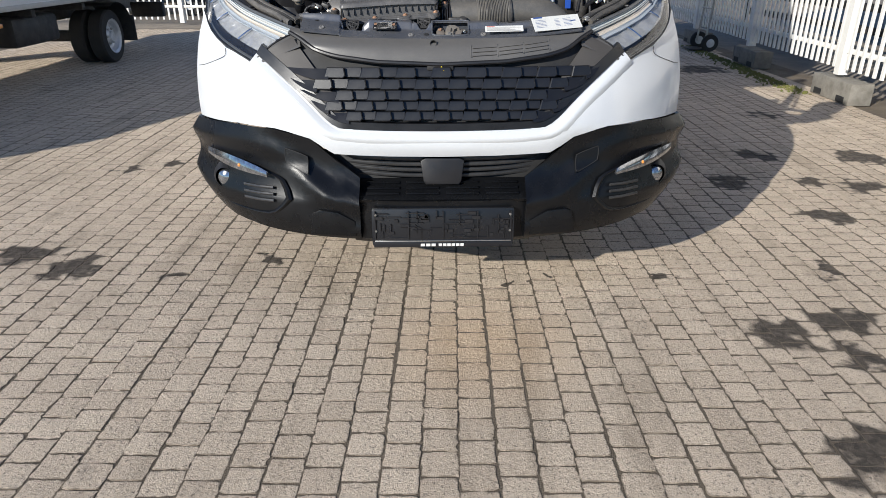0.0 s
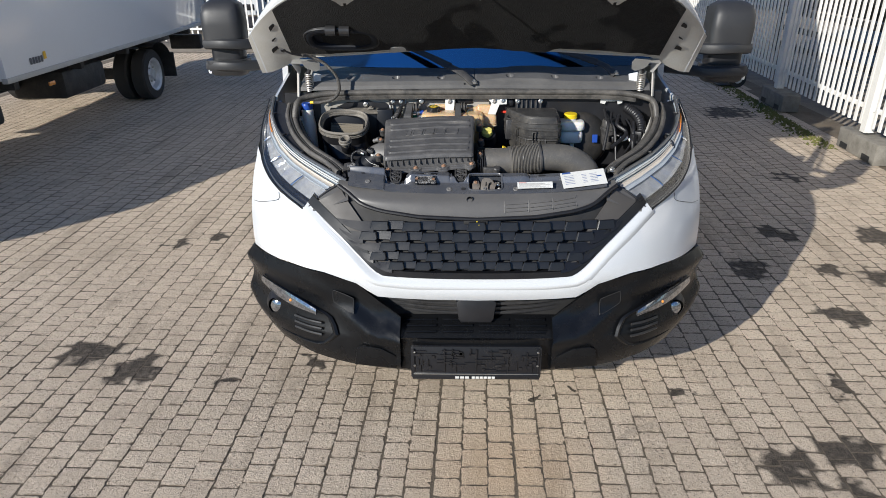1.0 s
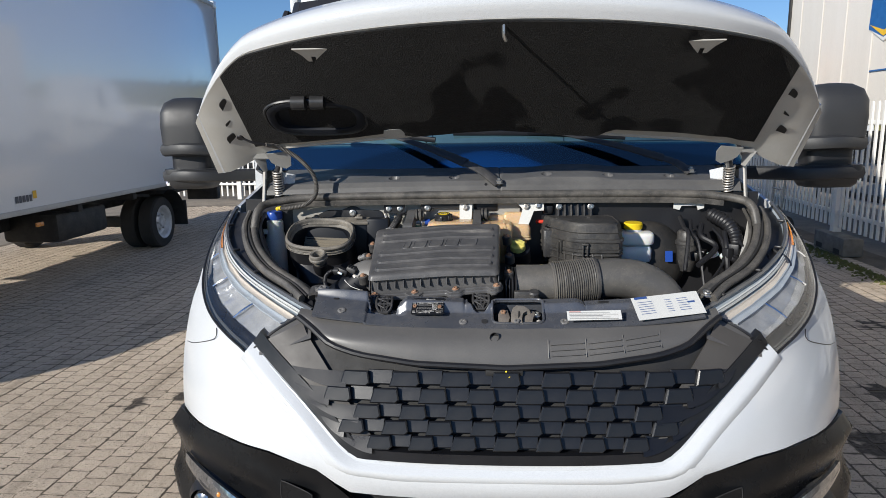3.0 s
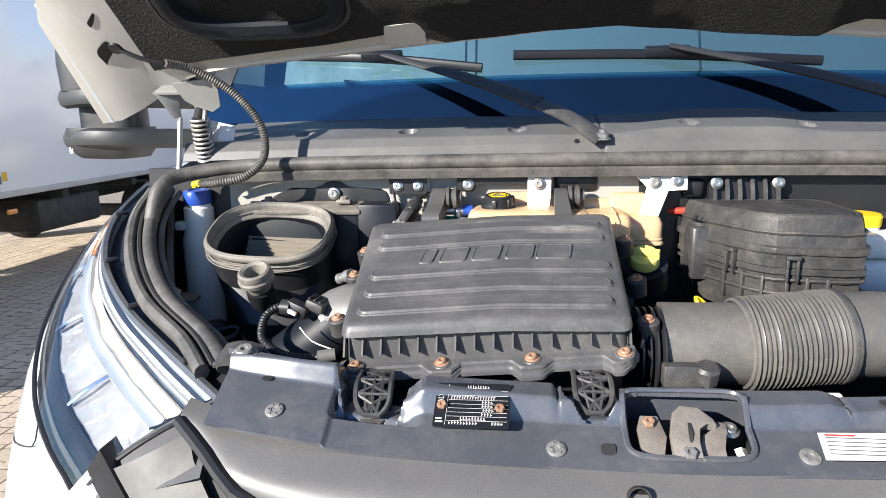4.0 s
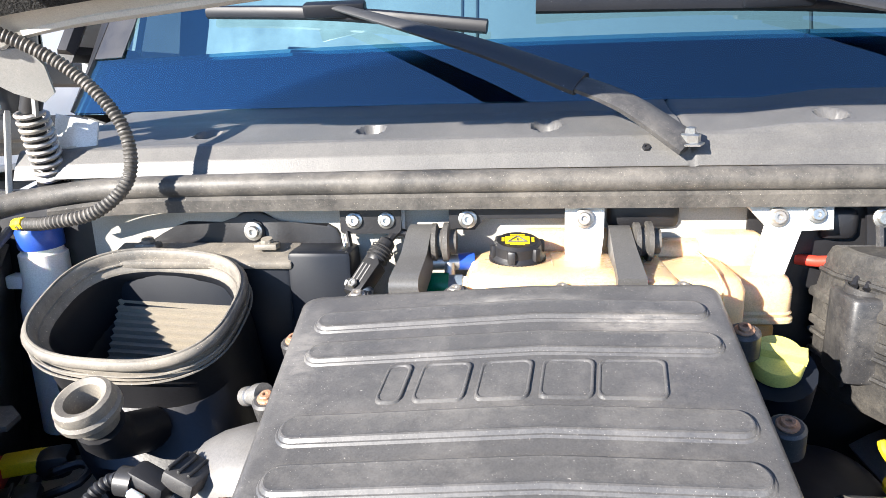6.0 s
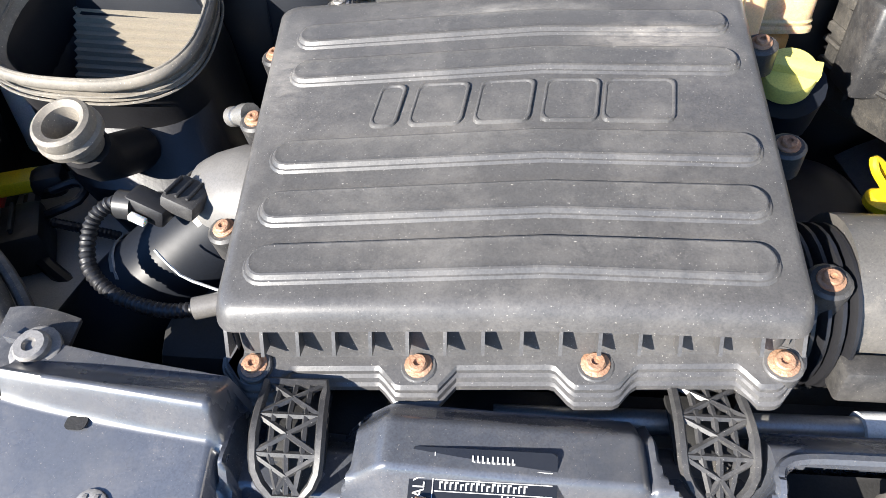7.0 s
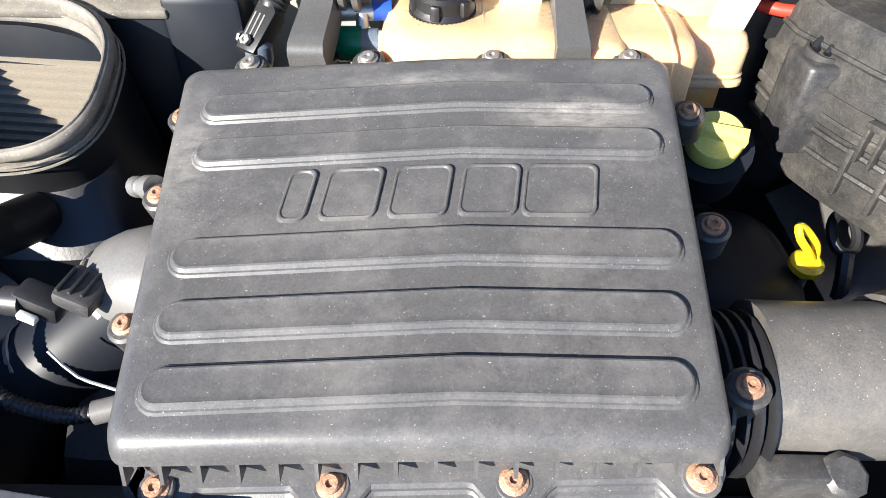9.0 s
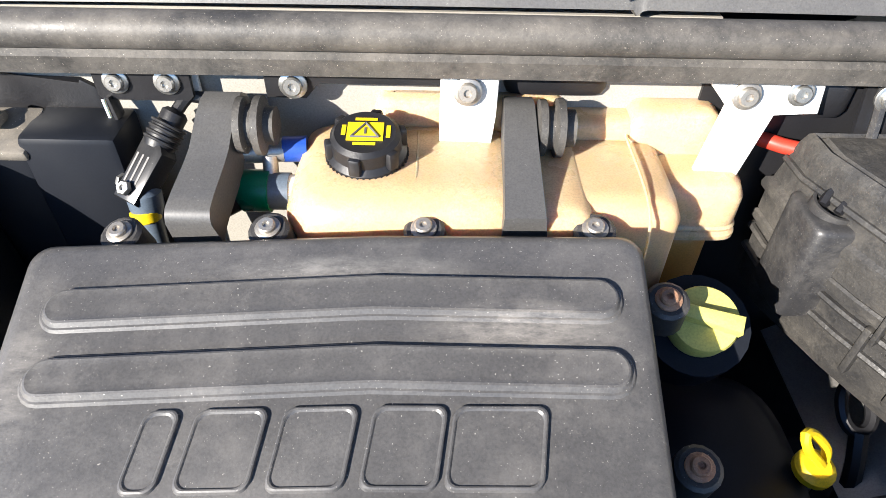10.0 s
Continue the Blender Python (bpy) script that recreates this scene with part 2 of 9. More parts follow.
M_SPRING = mat("spring_steel", (0.50, 0.48, 0.44), 0.45, 0.8, col2=(0.3, 0.25, 0.2), amount=0.7, scale=40)
M_FILTER = mat("filter_paper", (0.26, 0.23, 0.18), 0.8, col2=(0.24, 0.215, 0.175), amount=0.6, scale=30)
M_ALU = mat("cast_aluminium", (0.42, 0.41, 0.39), 0.42, 0.7, col2=(0.3, 0.28, 0.26), amount=0.6, scale=18)
M_CLAW = mat("dusty_claw_steel", (0.32, 0.29, 0.25), 0.55, 0.3, col2=(0.15, 0.13, 0.11), amount=0.8, scale=30, bump=0.3)
M_LATCH = mat("oily_latch_steel", (0.36, 0.32, 0.28), 0.5, 0.4, col2=(0.12, 0.10, 0.08), amount=0.8, scale=25)
M_GLASS = glass("window_glass", (0.72, 0.90, 0.86), 0.015, 1.52)
M_SCREEN = glass("tinted_windscreen", (0.44, 0.78, 0.92), 0.012, 2.2, (0.72, 0.92, 1.0))
M_DASH = mat("pale_dashboard", (0.085, 0.10, 0.115), 0.6)
M_LENS = glass("lamp_lens", (0.97, 0.98, 0.99), 0.03, 1.6)
M_TYRE = mat("tyre_rubber", (0.02, 0.02, 0.02), 0.85, col2=(0.05, 0.045, 0.04), amount=0.6, bump=0.4)
M_RIM = mat("silver_rim", (0.68, 0.69, 0.70), 0.4, 0.3, col2=(0.35, 0.34, 0.33), amount=0.5)
M_BOXGREY = mat("white_box_panel", (0.80, 0.81, 0.82), 0.16, coat=1.0, col2=(0.76, 0.77, 0.78), amount=0.3, scale=2, rough_var=0.05, spec=0.8)
M_CHASSIS = mat("chassis_black", (0.018, 0.018, 0.018), 0.6, dust=(0.12, 0.10, 0.08), dust_amt=0.3)
M_FENCE = mat("white_fence_paint", (0.78, 0.77, 0.73), 0.45, col2=(0.66, 0.64, 0.58), amount=0.5, scale=5, bump=0.05)
M_CONCRETE = mat("concrete_block", (0.24, 0.225, 0.195), 0.9, col2=(0.13, 0.12, 0.10), amount=0.9, scale=9, bump=0.6, bump_scale=120)
M_TARP = mat("trailer_curtain", (0.80, 0.755, 0.68), 0.55, col2=(0.71, 0.665, 0.59), amount=0.6, scale=1.0, bump=0.1, bump_scale=30, stretch=(1, 3, 0.3))
M_SIGNBLUE = mat("curtain_print_blue", (0.015, 0.11, 0.33), 0.5)
M_SIGNYEL = mat("curtain_print_yellow", (0.75, 0.45, 0.02), 0.5)
M_SIGNRED = mat("sign_red", (0.60, 0.03, 0.03), 0.4)
M_SIGNGREY = mat("sign_back_grey", (0.32, 0.33, 0.33), 0.5, 0.5)
M_CYAN = mat("van_cyan", (0.05, 0.36, 0.52), 0.35)
M_PINK = mat("van_pink", (0.72, 0.12, 0.36), 0.35)
M_DARKGLASS = mat("tinted_side_glass", (0.02, 0.03, 0.035), 0.06)
M_LEAF = mat("leaves", (0.09, 0.10, 0.04), 0.8, col2=(0.16, 0.12, 0.05), amount=0.9, scale=3)
M_BARK = mat("bark", (0.10, 0.075, 0.05), 0.9, bump=0.6)
M_MOSS = mat("moss", (0.10, 0.12, 0.02), 0.95, col2=(0.16, 0.13, 0.05), amount=0.9, scale=20, bump=0.8, bump_scale=90)
M_FIELD = mat("dry_grass_bank", (0.16, 0.14, 0.05), 0.95, col2=(0.10, 0.11, 0.03), amount=0.9, scale=0.6)
M_LAMPGREY = mat("lamp_shell_grey", (0.12, 0.125, 0.13), 0.2, 0.2, col2=(0.05, 0.052, 0.056), amount=0.6, scale=12)
# pale bluish bases of panel and housing include sky reflected in the lamp
M_LAMPPALE = mat("frosted_lamp_panel", (0.40, 0.44, 0.49), 0.20, 0.1, col2=(0.29, 0.34, 0.40), amount=0.7, scale=9)
M_LAMPBODY = mat("lamp_housing_silver", (0.46, 0.52, 0.58), 0.16, 0.15, col2=(0.33, 0.39, 0.46), amount=0.6, scale=14)
M_PIPE = mat("grey_dusty_pipe_plastic", (0.080, 0.077, 0.073), 0.42, col2=(0.11, 0.105, 0.097), amount=0.6, scale=8, bump=0.03, dust=(0.31, 0.275, 0.225), dust_amt=0.34, dust_scale=9)
# darkest black; on the intake hose and housing it also holds their shade
M_HOSE = mat("smooth_black_hose", (0.010, 0.012, 0.017), 0.44, spec=0.25, amount=0.6, scale=10)
M_ELBOW = mat("grey_elbow_plastic", (0.16, 0.155, 0.148), 0.42, col2=(0.10, 0.095, 0.09), amount=0.7, scale=16)
M_SUMP = mat("coolant_amber", (0.55, 0.26, 0.06), 0.4, sss=0.4)
M_COUPLING = mat("coupling_grey", (0.10, 0.13, 0.17), 0.4)
M_GUIDE = mat("light_guide_plastic", (0.60, 0.55, 0.49), 0.2, coat=0.4)
M_RIDGE = mat("lamp_ridge", (0.55, 0.57, 0.58), 0.25, coat=0.3)


# ---- geometry helpers ----
def thing(name, loc, label, category, group="", kind=""):
    ob = new(name)
    ob.empty_display_size = 0.1
    ob.matrix_basis = pose(*loc)
    return tagged(ob, label, category, group, kind)


def mesh_of(name, bm, material, angle=38):
    me = bpy.data.meshes.new(name)
    bmesh.ops.recalc_face_normals(bm, faces=bm.faces)
    bm.to_mesh(me)
    bm.free()
    me.materials.append(material)
    me.shade_smooth()
    me.set_sharp_from_angle(angle=radians(angle))
    return me


def part(name, bm, material, parent=None, label="", angle=38):
    """Links a bmesh, made in world places, as one mesh under a thing or under a part."""
    ob = new(name, mesh_of(name, bm, material, angle))
    if parent is not None:
        ob.parent = parent
        if parent.type == "EMPTY":
            ob.matrix_parent_inverse = parent.matrix_basis.inverted()
    return tagged(ob, label) if label else ob


def share(name, me, m, parent):
    """One more piece on shared mesh data, at the world pose m."""
    ob = new(name, me)
    ob.parent = parent
    if parent.type == "EMPTY":
        ob.matrix_parent_inverse = parent.matrix_basis.inverted()
    ob.matrix_basis = m
    return ob


def B():
    return bmesh.new()


def V(*a):
    return Vector(a)


def box(bm, c, s, rot=None, bevel=0.0, seg=2):
    r = bmesh.ops.create_cube(bm, size=1.0)
    vs = r["verts"]
    m = Matrix.Translation(c) @ (rot.to_4x4() if rot is not None else Matrix()) @ Matrix.Diagonal((*s, 1))
    bmesh.ops.transform(bm, matrix=m, verts=vs)
    if bevel:
        es = {e for v in vs for e in v.link_edges}
        bmesh.ops.bevel(bm, geom=list(es), offset=bevel, segments=seg, affect="EDGES", profile=0.5)
    return bm


def axes_for(d):
    d = Vector(d).normalized()
    a = d.cross(V(0, 0, 1) if abs(d.z) < 0.9 else V(0, 1, 0)).normalized()
    return a, d.cross(a).normalized(), d


def rings(bm, loops, closed=True, cap0=True, cap1=True):
    """Skin over a row of loops with the same number of points."""
    vv = [[bm.verts.new(p) for p in lp] for lp in loops]
    n = len(vv[0])
    for a, b in zip(vv, vv[1:]):
        for i in range(n if closed else n - 1):
            j = (i + 1) % n
            bm.faces.new((a[i], a[j], b[j], b[i]))
    if cap0 and closed:
        bm.faces.new(vv[0][::-1])
    if cap1 and closed:
        bm.faces.new(vv[-1])
    return bm


def cyl(bm, p0, p1, r0, r1=None, n=18, cap=True):
    p0, p1 = Vector(p0), Vector(p1)
    r1 = r0 if r1 is None else r1
    a, b, _ = axes_for(p1 - p0)
    ring = lambda p, r: [p + (a * math.cos(t) + b * math.sin(t)) * r for t in [2 * math.pi * i / n for i in range(n)]]
    return rings(bm, [ring(p0, r0), ring(p1, r1)], cap0=cap, cap1=cap)


def lathe(bm, base, axis, profile, n=24, cap=True):
    """profile: rows of radius, height along the axis."""
    a, b, d = axes_for(axis)
    base = Vector(base)
    loops = [[base + d * h + (a * math.cos(t) + b * math.sin(t)) * r for t in [2 * math.pi * i / n for i in range(n)]] for r, h in profile]
    return rings(bm, loops, cap0=cap, cap1=cap)


def smooth_line(pts, step=0.01):
    """Catmull-Rom through pts, resampled."""
    pts = [Vector(p) for p in pts]
    ext = [2 * pts[0] - pts[1], *pts, 2 * pts[-1] - pts[-2]]
    out = []
    for a, b, c, d in zip(ext, ext[1:], ext[2:], ext[3:]):
        k = max(2, int((c - b).length / step))
        for i in range(k):
            t = i / k
            out.append(0.5 * (2 * b + (c - a) * t + (2 * a - 5 * b + 4 * c - d) * t * t + (3 * b - a - 3 * c + d) * t ** 3))
    return out + [pts[-1]]


def tube(bm, pts, r, n=10, step=0.01, corr=0.0, pitch=0.006, flat=1.0, up=None, smooth=True):
    """Tube along a smooth line; r a number or a function of 0..1; corr: depth of corrugation."""
    line = smooth_line(pts, min(step, pitch / 4) if corr else step) if smooth else [Vector(p) for p in pts]
    loops, a, run = [], None, 0.0
    for i, p in enumerate(line):
        d = (line[min(i + 1, len(line) - 1)] - line[max(i - 1, 0)]).normalized()
        if a is None:
            a = axes_for(d)[0] if up is None else (Vector(up) - d * d.dot(Vector(up))).normalized()
        a = (a - d * a.dot(d)).normalized()
        b = d.cross(a)
        rr = r(i / (len(line) - 1)) if callable(r) else r
        if corr:
            rr -= corr * (0.5 + 0.5 * math.cos(2 * math.pi * run / pitch))
        loops.append([p + a * math.cos(t) * rr * flat + b * math.sin(t) * rr for t in [2 * math.pi * k / n for k in range(n)]])
        if i + 1 < len(line):
            run += (line[i + 1] - p).length
    return rings(bm, loops)


def sheet(bm, fn, nu, nv, thick=0.0):
    """Grid of fn(u, v), u and v from 0 to 1; thick: solidified."""
    vs = [[bm.verts.new(fn(i / nu, j / nv)) for i in range(nu + 1)] for j in range(nv + 1)]
    fs = [bm.faces.new((vs[j][i], vs[j][i + 1], vs[j + 1][i + 1], vs[j + 1][i])) for j in range(nv) for i in range(nu)]
    if thick:
        bmesh.ops.recalc_face_normals(bm, faces=fs)
        bmesh.ops.solidify(bm, geom=fs, thickness=thick)
    return bm


def slab(bm, outline, o, ex, ey, depth, bevel=0.0, seg=2):
    """Prism: the 2D outline in the plane o, ex, ey, raised by depth along ex x ey."""
    o, ex, ey = Vector(o), Vector(ex).normalized(), Vector(ey).normalized()
    n = ex.cross(ey).normalized()
    lo = [bm.verts.new(o + ex * x + ey * y) for x, y in outline]
    hi = [bm.verts.new(o + ex * x + ey * y + n * depth) for x, y in outline]
    k = len(outline)
    top = bm.faces.new(hi)
    bm.faces.new(lo[::-1])
    for i in range(k):
        bm.faces.new((lo[i], lo[(i + 1) % k], hi[(i + 1) % k], hi[i]))
    if bevel:
        bmesh.ops.bevel(bm, geom=list(top.edges), offset=bevel, segments=seg, affect="EDGES", profile=0.5)
    return bm


def rounded(w, h, r, k=5):
    """Outline of a rounded rectangle round the middle."""
    out = []
    for cx, cy, a0 in ((w / 2 - r, h / 2 - r, 0), (r - w / 2, h / 2 - r, 90), (r - w / 2, r - h / 2, 180), (w / 2 - r, r - h / 2, 270)):
        out += [(cx + r * math.cos(radians(a0 + 90 * i / k)), cy + r * math.sin(radians(a0 + 90 * i / k))) for i in range(k + 1)]
    return out


def superloop(c, ex, ey, a, b, p=2.6, n=36):
    """Closed rounded loop round c with half axes a, b."""
    out = []
    for i in range(n):
        t = 2 * math.pi * i / n
        x, y = math.cos(t), math.sin(t)
        out.append(c + ex * a * math.copysign(abs(x) ** (2 / p), x) + ey * b * math.copysign(abs(y) ** (2 / p), y))
    return out


def table(x, rows):
    """Straight-line look-up in rows of (x, value)."""
    return float(np.interp(x, [r[0] for r in rows], [r[1] for r in rows]))


def bolt(parent, p, axis, r=0.009, material=None, washer=True, name="bolt", label=""):
    bm = B()
    d = Vector(axis).normalized()
    if washer:
        lathe(bm, p, d, [(r * 1.45, 0), (r * 1.45, r * 0.25), (r * 1.3, r * 0.35)], 16)
    lathe(bm, Vector(p) + d * r * 0.3, d, [(r, 0), (r, r * 0.42), (r * 0.85, r * 0.6), (r * 0.42, r * 0.6), (r * 0.34, r * 0.3)], 6 if not washer else 14)
    return part(name, bm, material or M_STEEL, parent, label)


def words(text, size, o, ex, ey, lift=0.0, width=None):
    """Mesh of flat letters, their first baseline point at o."""
    cu = bpy.data.curves.new("words", "FONT")
    cu.body, cu.size, cu.resolution_u = text, size, 3
    tmp = bpy.data.objects.new("words", cu)
    me = bpy.data.meshes.new_from_object(tmp)
    bpy.data.objects.remove(tmp)
    bm = B()
    bm.from_mesh(me)
    xs = [v.co.x for v in bm.verts]
    k = width / (max(xs) - min(xs)) if width else 1.0
    ex, ey = Vector(ex).normalized(), Vector(ey).normalized()
    n = ex.cross(ey)
    for v in bm.verts:
        v.co = Vector(o) + ex * (v.co.x - min(xs)) * k + ey * v.co.y + n * lift
    return bm


def spread(bm, o, ex, ey, rows, lift):
    """Flat bars: rows of x, y, w, h in the plane o, ex, ey."""
    ex, ey = Vector(ex).normalized(), Vector(ey).normalized()
    n = ex.cross(ey)
    for x, y, w, h in rows:
        q = [Vector(o) + ex * a + ey * b + n * lift for a, b in ((x, y), (x + w, y), (x + w, y + h), (x, y + h))]
        bm.faces.new([bm.verts.new(p) for p in q])
    return bm


# ---- the truck: front end ----
truck = thing("box_truck", (0, 2.5, 0), "white box truck with its bonnet open on block paving", "truck")


def nose(z):
    return table(z, [(0.25, 0.04), (0.46, 0.02), (0.60, 0.06), (0.72, 0.05), (0.85, 0.10), (1.01, 0.175), (1.08, 0.25), (1.3, 0.45)])


def skin(x, z, out=0.0):
    """Front surface of the cab at x and height z."""
    return V(x, nose(z) + 0.402 * x ** 4 - out, z)


XS = [0, 0.1, 0.2, 0.31, 0.36, 0.40, 0.44, 0.486, 0.525, 0.574, 0.62, 0.68, 0.715, 0.775, 0.83, 0.88, 0.92, 0.95, 0.97, 0.985]
SIDE = [0.52, 0.62, 0.72, 0.82, 0.92]


def wrap(k, z, out=0.0, s=1):
    """Point k of the plan line round the front corner, at height z, on side s."""
    if k < len(XS):
        p = skin(XS[k], z, out * max(0.25, 1 - XS[k]))
        p.x += out * XS[k] ** 3
        return V(s * p.x, p.y, p.z)
    y0 = skin(0.985, z).y
    f = (k - len(XS) + 1) / len(SIDE)
    return V(s * (0.985 + 0.01 * f + out), y0 + (0.95 - y0) * f, z)


NW = len(XS) + len(SIDE)
LOW_WHITE = [(0, 0.627), (0.24, 0.63), (0.403, 0.638), (0.44, 0.662), (0.486, 0.694), (0.574, 0.717), (0.62, 0.725), (0.775, 0.727), (0.985, 0.708)]
HIGH_WHITE = [(0, 0.722), (0.31, 0.728), (0.402, 0.745), (0.525, 0.852), (0.68, 0.966), (0.715, 0.950), (0.83, 0.985), (0.92, 1.035), (0.985, 1.10)]
LOW_BUMP = [(0, 0.30), (0.31, 0.31), (0.5, 0.318), (0.68, 0.33), (0.85, 0.35), (0.93, 0.39), (0.985, 0.45)]


def strip(lo, hi, k0, k1, nz, out, s, bm, thick):
    """Panel on the front skin between two height lines, from plan point k0 to k1."""
    def fn(u, v):
        f = k0 + u * (k1 - k0)
        k = min(int(f), k1 - 1)
        a, w = k, f - k
        zl, zh = lo(a) * (1 - w) + lo(a + 1) * w, hi(a) * (1 - w) + hi(a + 1) * w
        z = zl + (zh - zl) * v
        o = out(f, v) if callable(out) else out
        return wrap(a, z, o, s) * (1 - w) + wrap(a + 1, z, o, s) * w
    return sheet(bm, fn, k1 - k0, nz, thick)


def side_val(rows, ends):
    def f(k):
        return table(XS[k], rows) if k < len(XS) else ends[min(k - len(XS), len(ends) - 1)]
    return f


low_white = side_val(LOW_WHITE, [0.705, 0.70, 0.695, 0.69, 0.69])
high_white = side_val(HIGH_WHITE, [1.125, 1.15, 1.18, 1.215, 1.25])
low_bump = side_val(LOW_BUMP, [0.46, 0.47, 0.47, 0.47, 0.47])

# white front panel, one half each side of the middle joined in one skin
bm = B()
for s in (1, -1):
    strip(low_white, high_white, 0, NW - 1, 10, lambda f, v: 0.012 * math.sin(math.pi * min(1, v * 1.15)) + 0.006, s, bm, 0.0)
bmesh.ops.remove_doubles(bm, verts=bm.verts, dist=0.0015)
front_panel = part("front_panel", bm, M_WHITE, truck, "glossy white front panel", 30)
for s in (1, -1):
    bm = B()
    tube(bm, [wrap(XS.index(0.83), 0.982, 0.010, s), wrap(XS.index(0.83), 0.955, 0.014, s), wrap(XS.index(0.92), 0.915, 0.017, s), wrap(XS.index(0.97), 0.90, 0.017, s)], 0.0012, 5)
    part("panel_gap", bm, M_BLACK, front_panel)
# wings behind the headlamps
for s in (1, -1):
    bm = B()
    sheet(bm, lambda u, v: V(s * (0.995 - 0.03 * v * v), 0.93 + 0.62 * u, 0.55 + v * (0.72 + 0.12 * u)), 8, 8, 0.012)
    part("front_wing", bm, M_WHITE, truck)


# bumper: two corner mouldings and the middle
CREASE = [(0.31, 0.478), (0.43, 0.486), (0.50, 0.555), (0.58, 0.628), (0.70, 0.668), (0.985, 0.660)]
INTAKE = [(0.31, 0.548), (0.36, 0.584), (0.40, 0.612), (0.44, 0.648), (0.486, 0.690)]


def high_bump(k):
    return min(low_white(k) - 0.004, table(XS[k], INTAKE)) if k < len(XS) and XS[k] < 0.487 else low_white(k) - 0.004


def bulge(f, v):
    """How far the moulding stands out: full below its crease, falling back above it."""
    k = int(round(f))
    zl, zh = low_bump(k), high_bump(k)
    z = zl + (zh - zl) * v
    zc = table(XS[k], CREASE) if k < len(XS) else 0.655
    if z <= zc:
        t = (zc - z) / max(0.02, zc - zl)
        return 0.050 - 0.020 * math.sin(math.pi * min(1, t / 0.78)) ** 2 - 0.034 * max(0, (t - 0.70) / 0.30) ** 2
    return 0.050 - 0.055 * min(1, (z - zc) / 0.06) ** 0.8 if (k < len(XS) and XS[k] < 0.55) else 0.050 - 0.040 * min(1, (z - zc) / 0.055)


for s in (1, -1):
    bm = B()
    strip(low_bump, high_bump, 3, NW - 1, 30, bulge, s, bm, 0.012)
    corner = part("bumper_corner", bm, M_BUMPER, truck, "grained black plastic bumper corner", 50)
    # fog lamp housing
    ring = [(0.575, 0.47), (0.60, 0.535), (0.68, 0.565), (0.80, 0.590), (0.925, 0.60), (0.965, 0.585), (0.962, 0.50), (0.93, 0.425), (0.83, 0.405), (0.70, 0.400), (0.63, 0.415)]
    bm = B()
    top = [skin(s * x, z, 0.046 - 0.026 * x) + V(s * 0.02 * x ** 3, 0, 0) for x, z in ring]
    cen = V(s * 0.77, 0.31, 0.49)
    top = smooth_line(top + [top[0]], 0.03)[:-1]
    foot = [p + (p - cen) * 0.06 + V(0, 0.02, 0) for p in top]
    rim = [p + (cen - p) * 0.03 + V(0, -0.004, 0) for p in top]
    rim2 = [p + (cen - p) * 0.08 for p in top]
    deep = [p + (cen - p) * 0.22 + V(-s * 0.01, 0.04, 0) for p in top]
    rings(bm, [foot, top, rim, rim2, deep], cap0=False)
    housing = part("fog_lamp_housing", bm, M_BUMPER, corner, "black fog lamp surround", 30)
    bm = B()
    for i in range(3):
        z = 0.455 + i * 0.024
        tube(bm, [skin(s * 0.64, z + 0.004, 0.03), skin(s * 0.70, z, 0.028), skin(s * 0.77, z - 0.004, 0.024)], 0.006, 6, flat=0.7)
    part("air_slat", bm, M_SATIN, housing)
    fog = skin(s * 0.865, 0.497, 0.03)
    ax = V(s * 0.25, -1, 0.02).normalized()
    bm = B()
    lathe(bm, fog + ax * -0.05, ax, [(0.07, 0.0), (0.062, 0.03), (0.045, 0.045), (0.042, 0.052)], 22, cap=False)
    part("fog_lamp_bezel", bm, M_BLACK, housing)
    bm = B()
    lathe(bm, fog + ax * -0.004, ax, [(0.036, -0.006), (0.031, 0.006), (0.018, 0.013), (0.004, 0.015)], 20)
    part("fog_lamp", bm, M_FOG, housing, "round clear fog lamp")
    bm = B()
    def turn_fn(u, v):
        x = 0.655 + 0.275 * u
        zc, h = 0.552 + 0.034 * u ** 0.7 + 0.006, 0.006 + 0.016 * math.sin(math.pi * min(1, 0.1 + 0.75 * u))
        return skin(s * x, zc + h * (v * 2 - 1), 0.062 - 0.02 * x) + V(s * 0.02 * x ** 3, -0.004 * math.sin(math.pi * v), 0)
    sheet(bm, turn_fn, 14, 4, 0.01)
    turn = part("side_marker_lamp", bm, M_FOG, housing, "clear strip lamp with amber bulb", 60)
    bm = B()
    p = turn_fn(0.42, 0.45)
    lathe(bm, p + V(0, 0.002, 0), V(0, -1, 0), [(0.007, 0), (0.006, 0.004), (0.003, 0.006)], 12)
    part("amber_bulb", bm, M_AMBER, turn)
    # towing-eye cover and the small lid by the shoulder
    bm = B()
    o = skin(s * 0.415, 0.352, 0.026)
    slab(bm, [(s * x, y) for x, y in [(-0.085, -0.022), (0.09, -0.014), (0.075, 0.07), (0.05, 0.082), (-0.02, 0.075), (-0.085, 0.04)]][::s], o, V(1, 0.085 * s, 0), V(0, -0.05, 1), 0.006, 0.003)
    part("towing_eye_cover", bm, M_BUMPER, corner)
    bm = B()
    lid = lambda u, v: skin(s * (0.50 + 0.085 * u), 0.628 + 0.028 * u - 0.052 * (1 - v) - 0.012 * (1 - u) * (1 - v), 0.017 + 0.012 * (1 - v))
    sheet(bm, lid, 6, 4, 0.004)
    lid_ob = part("shoulder_lid", bm, M_BUMPER, corner)
    bm = B()
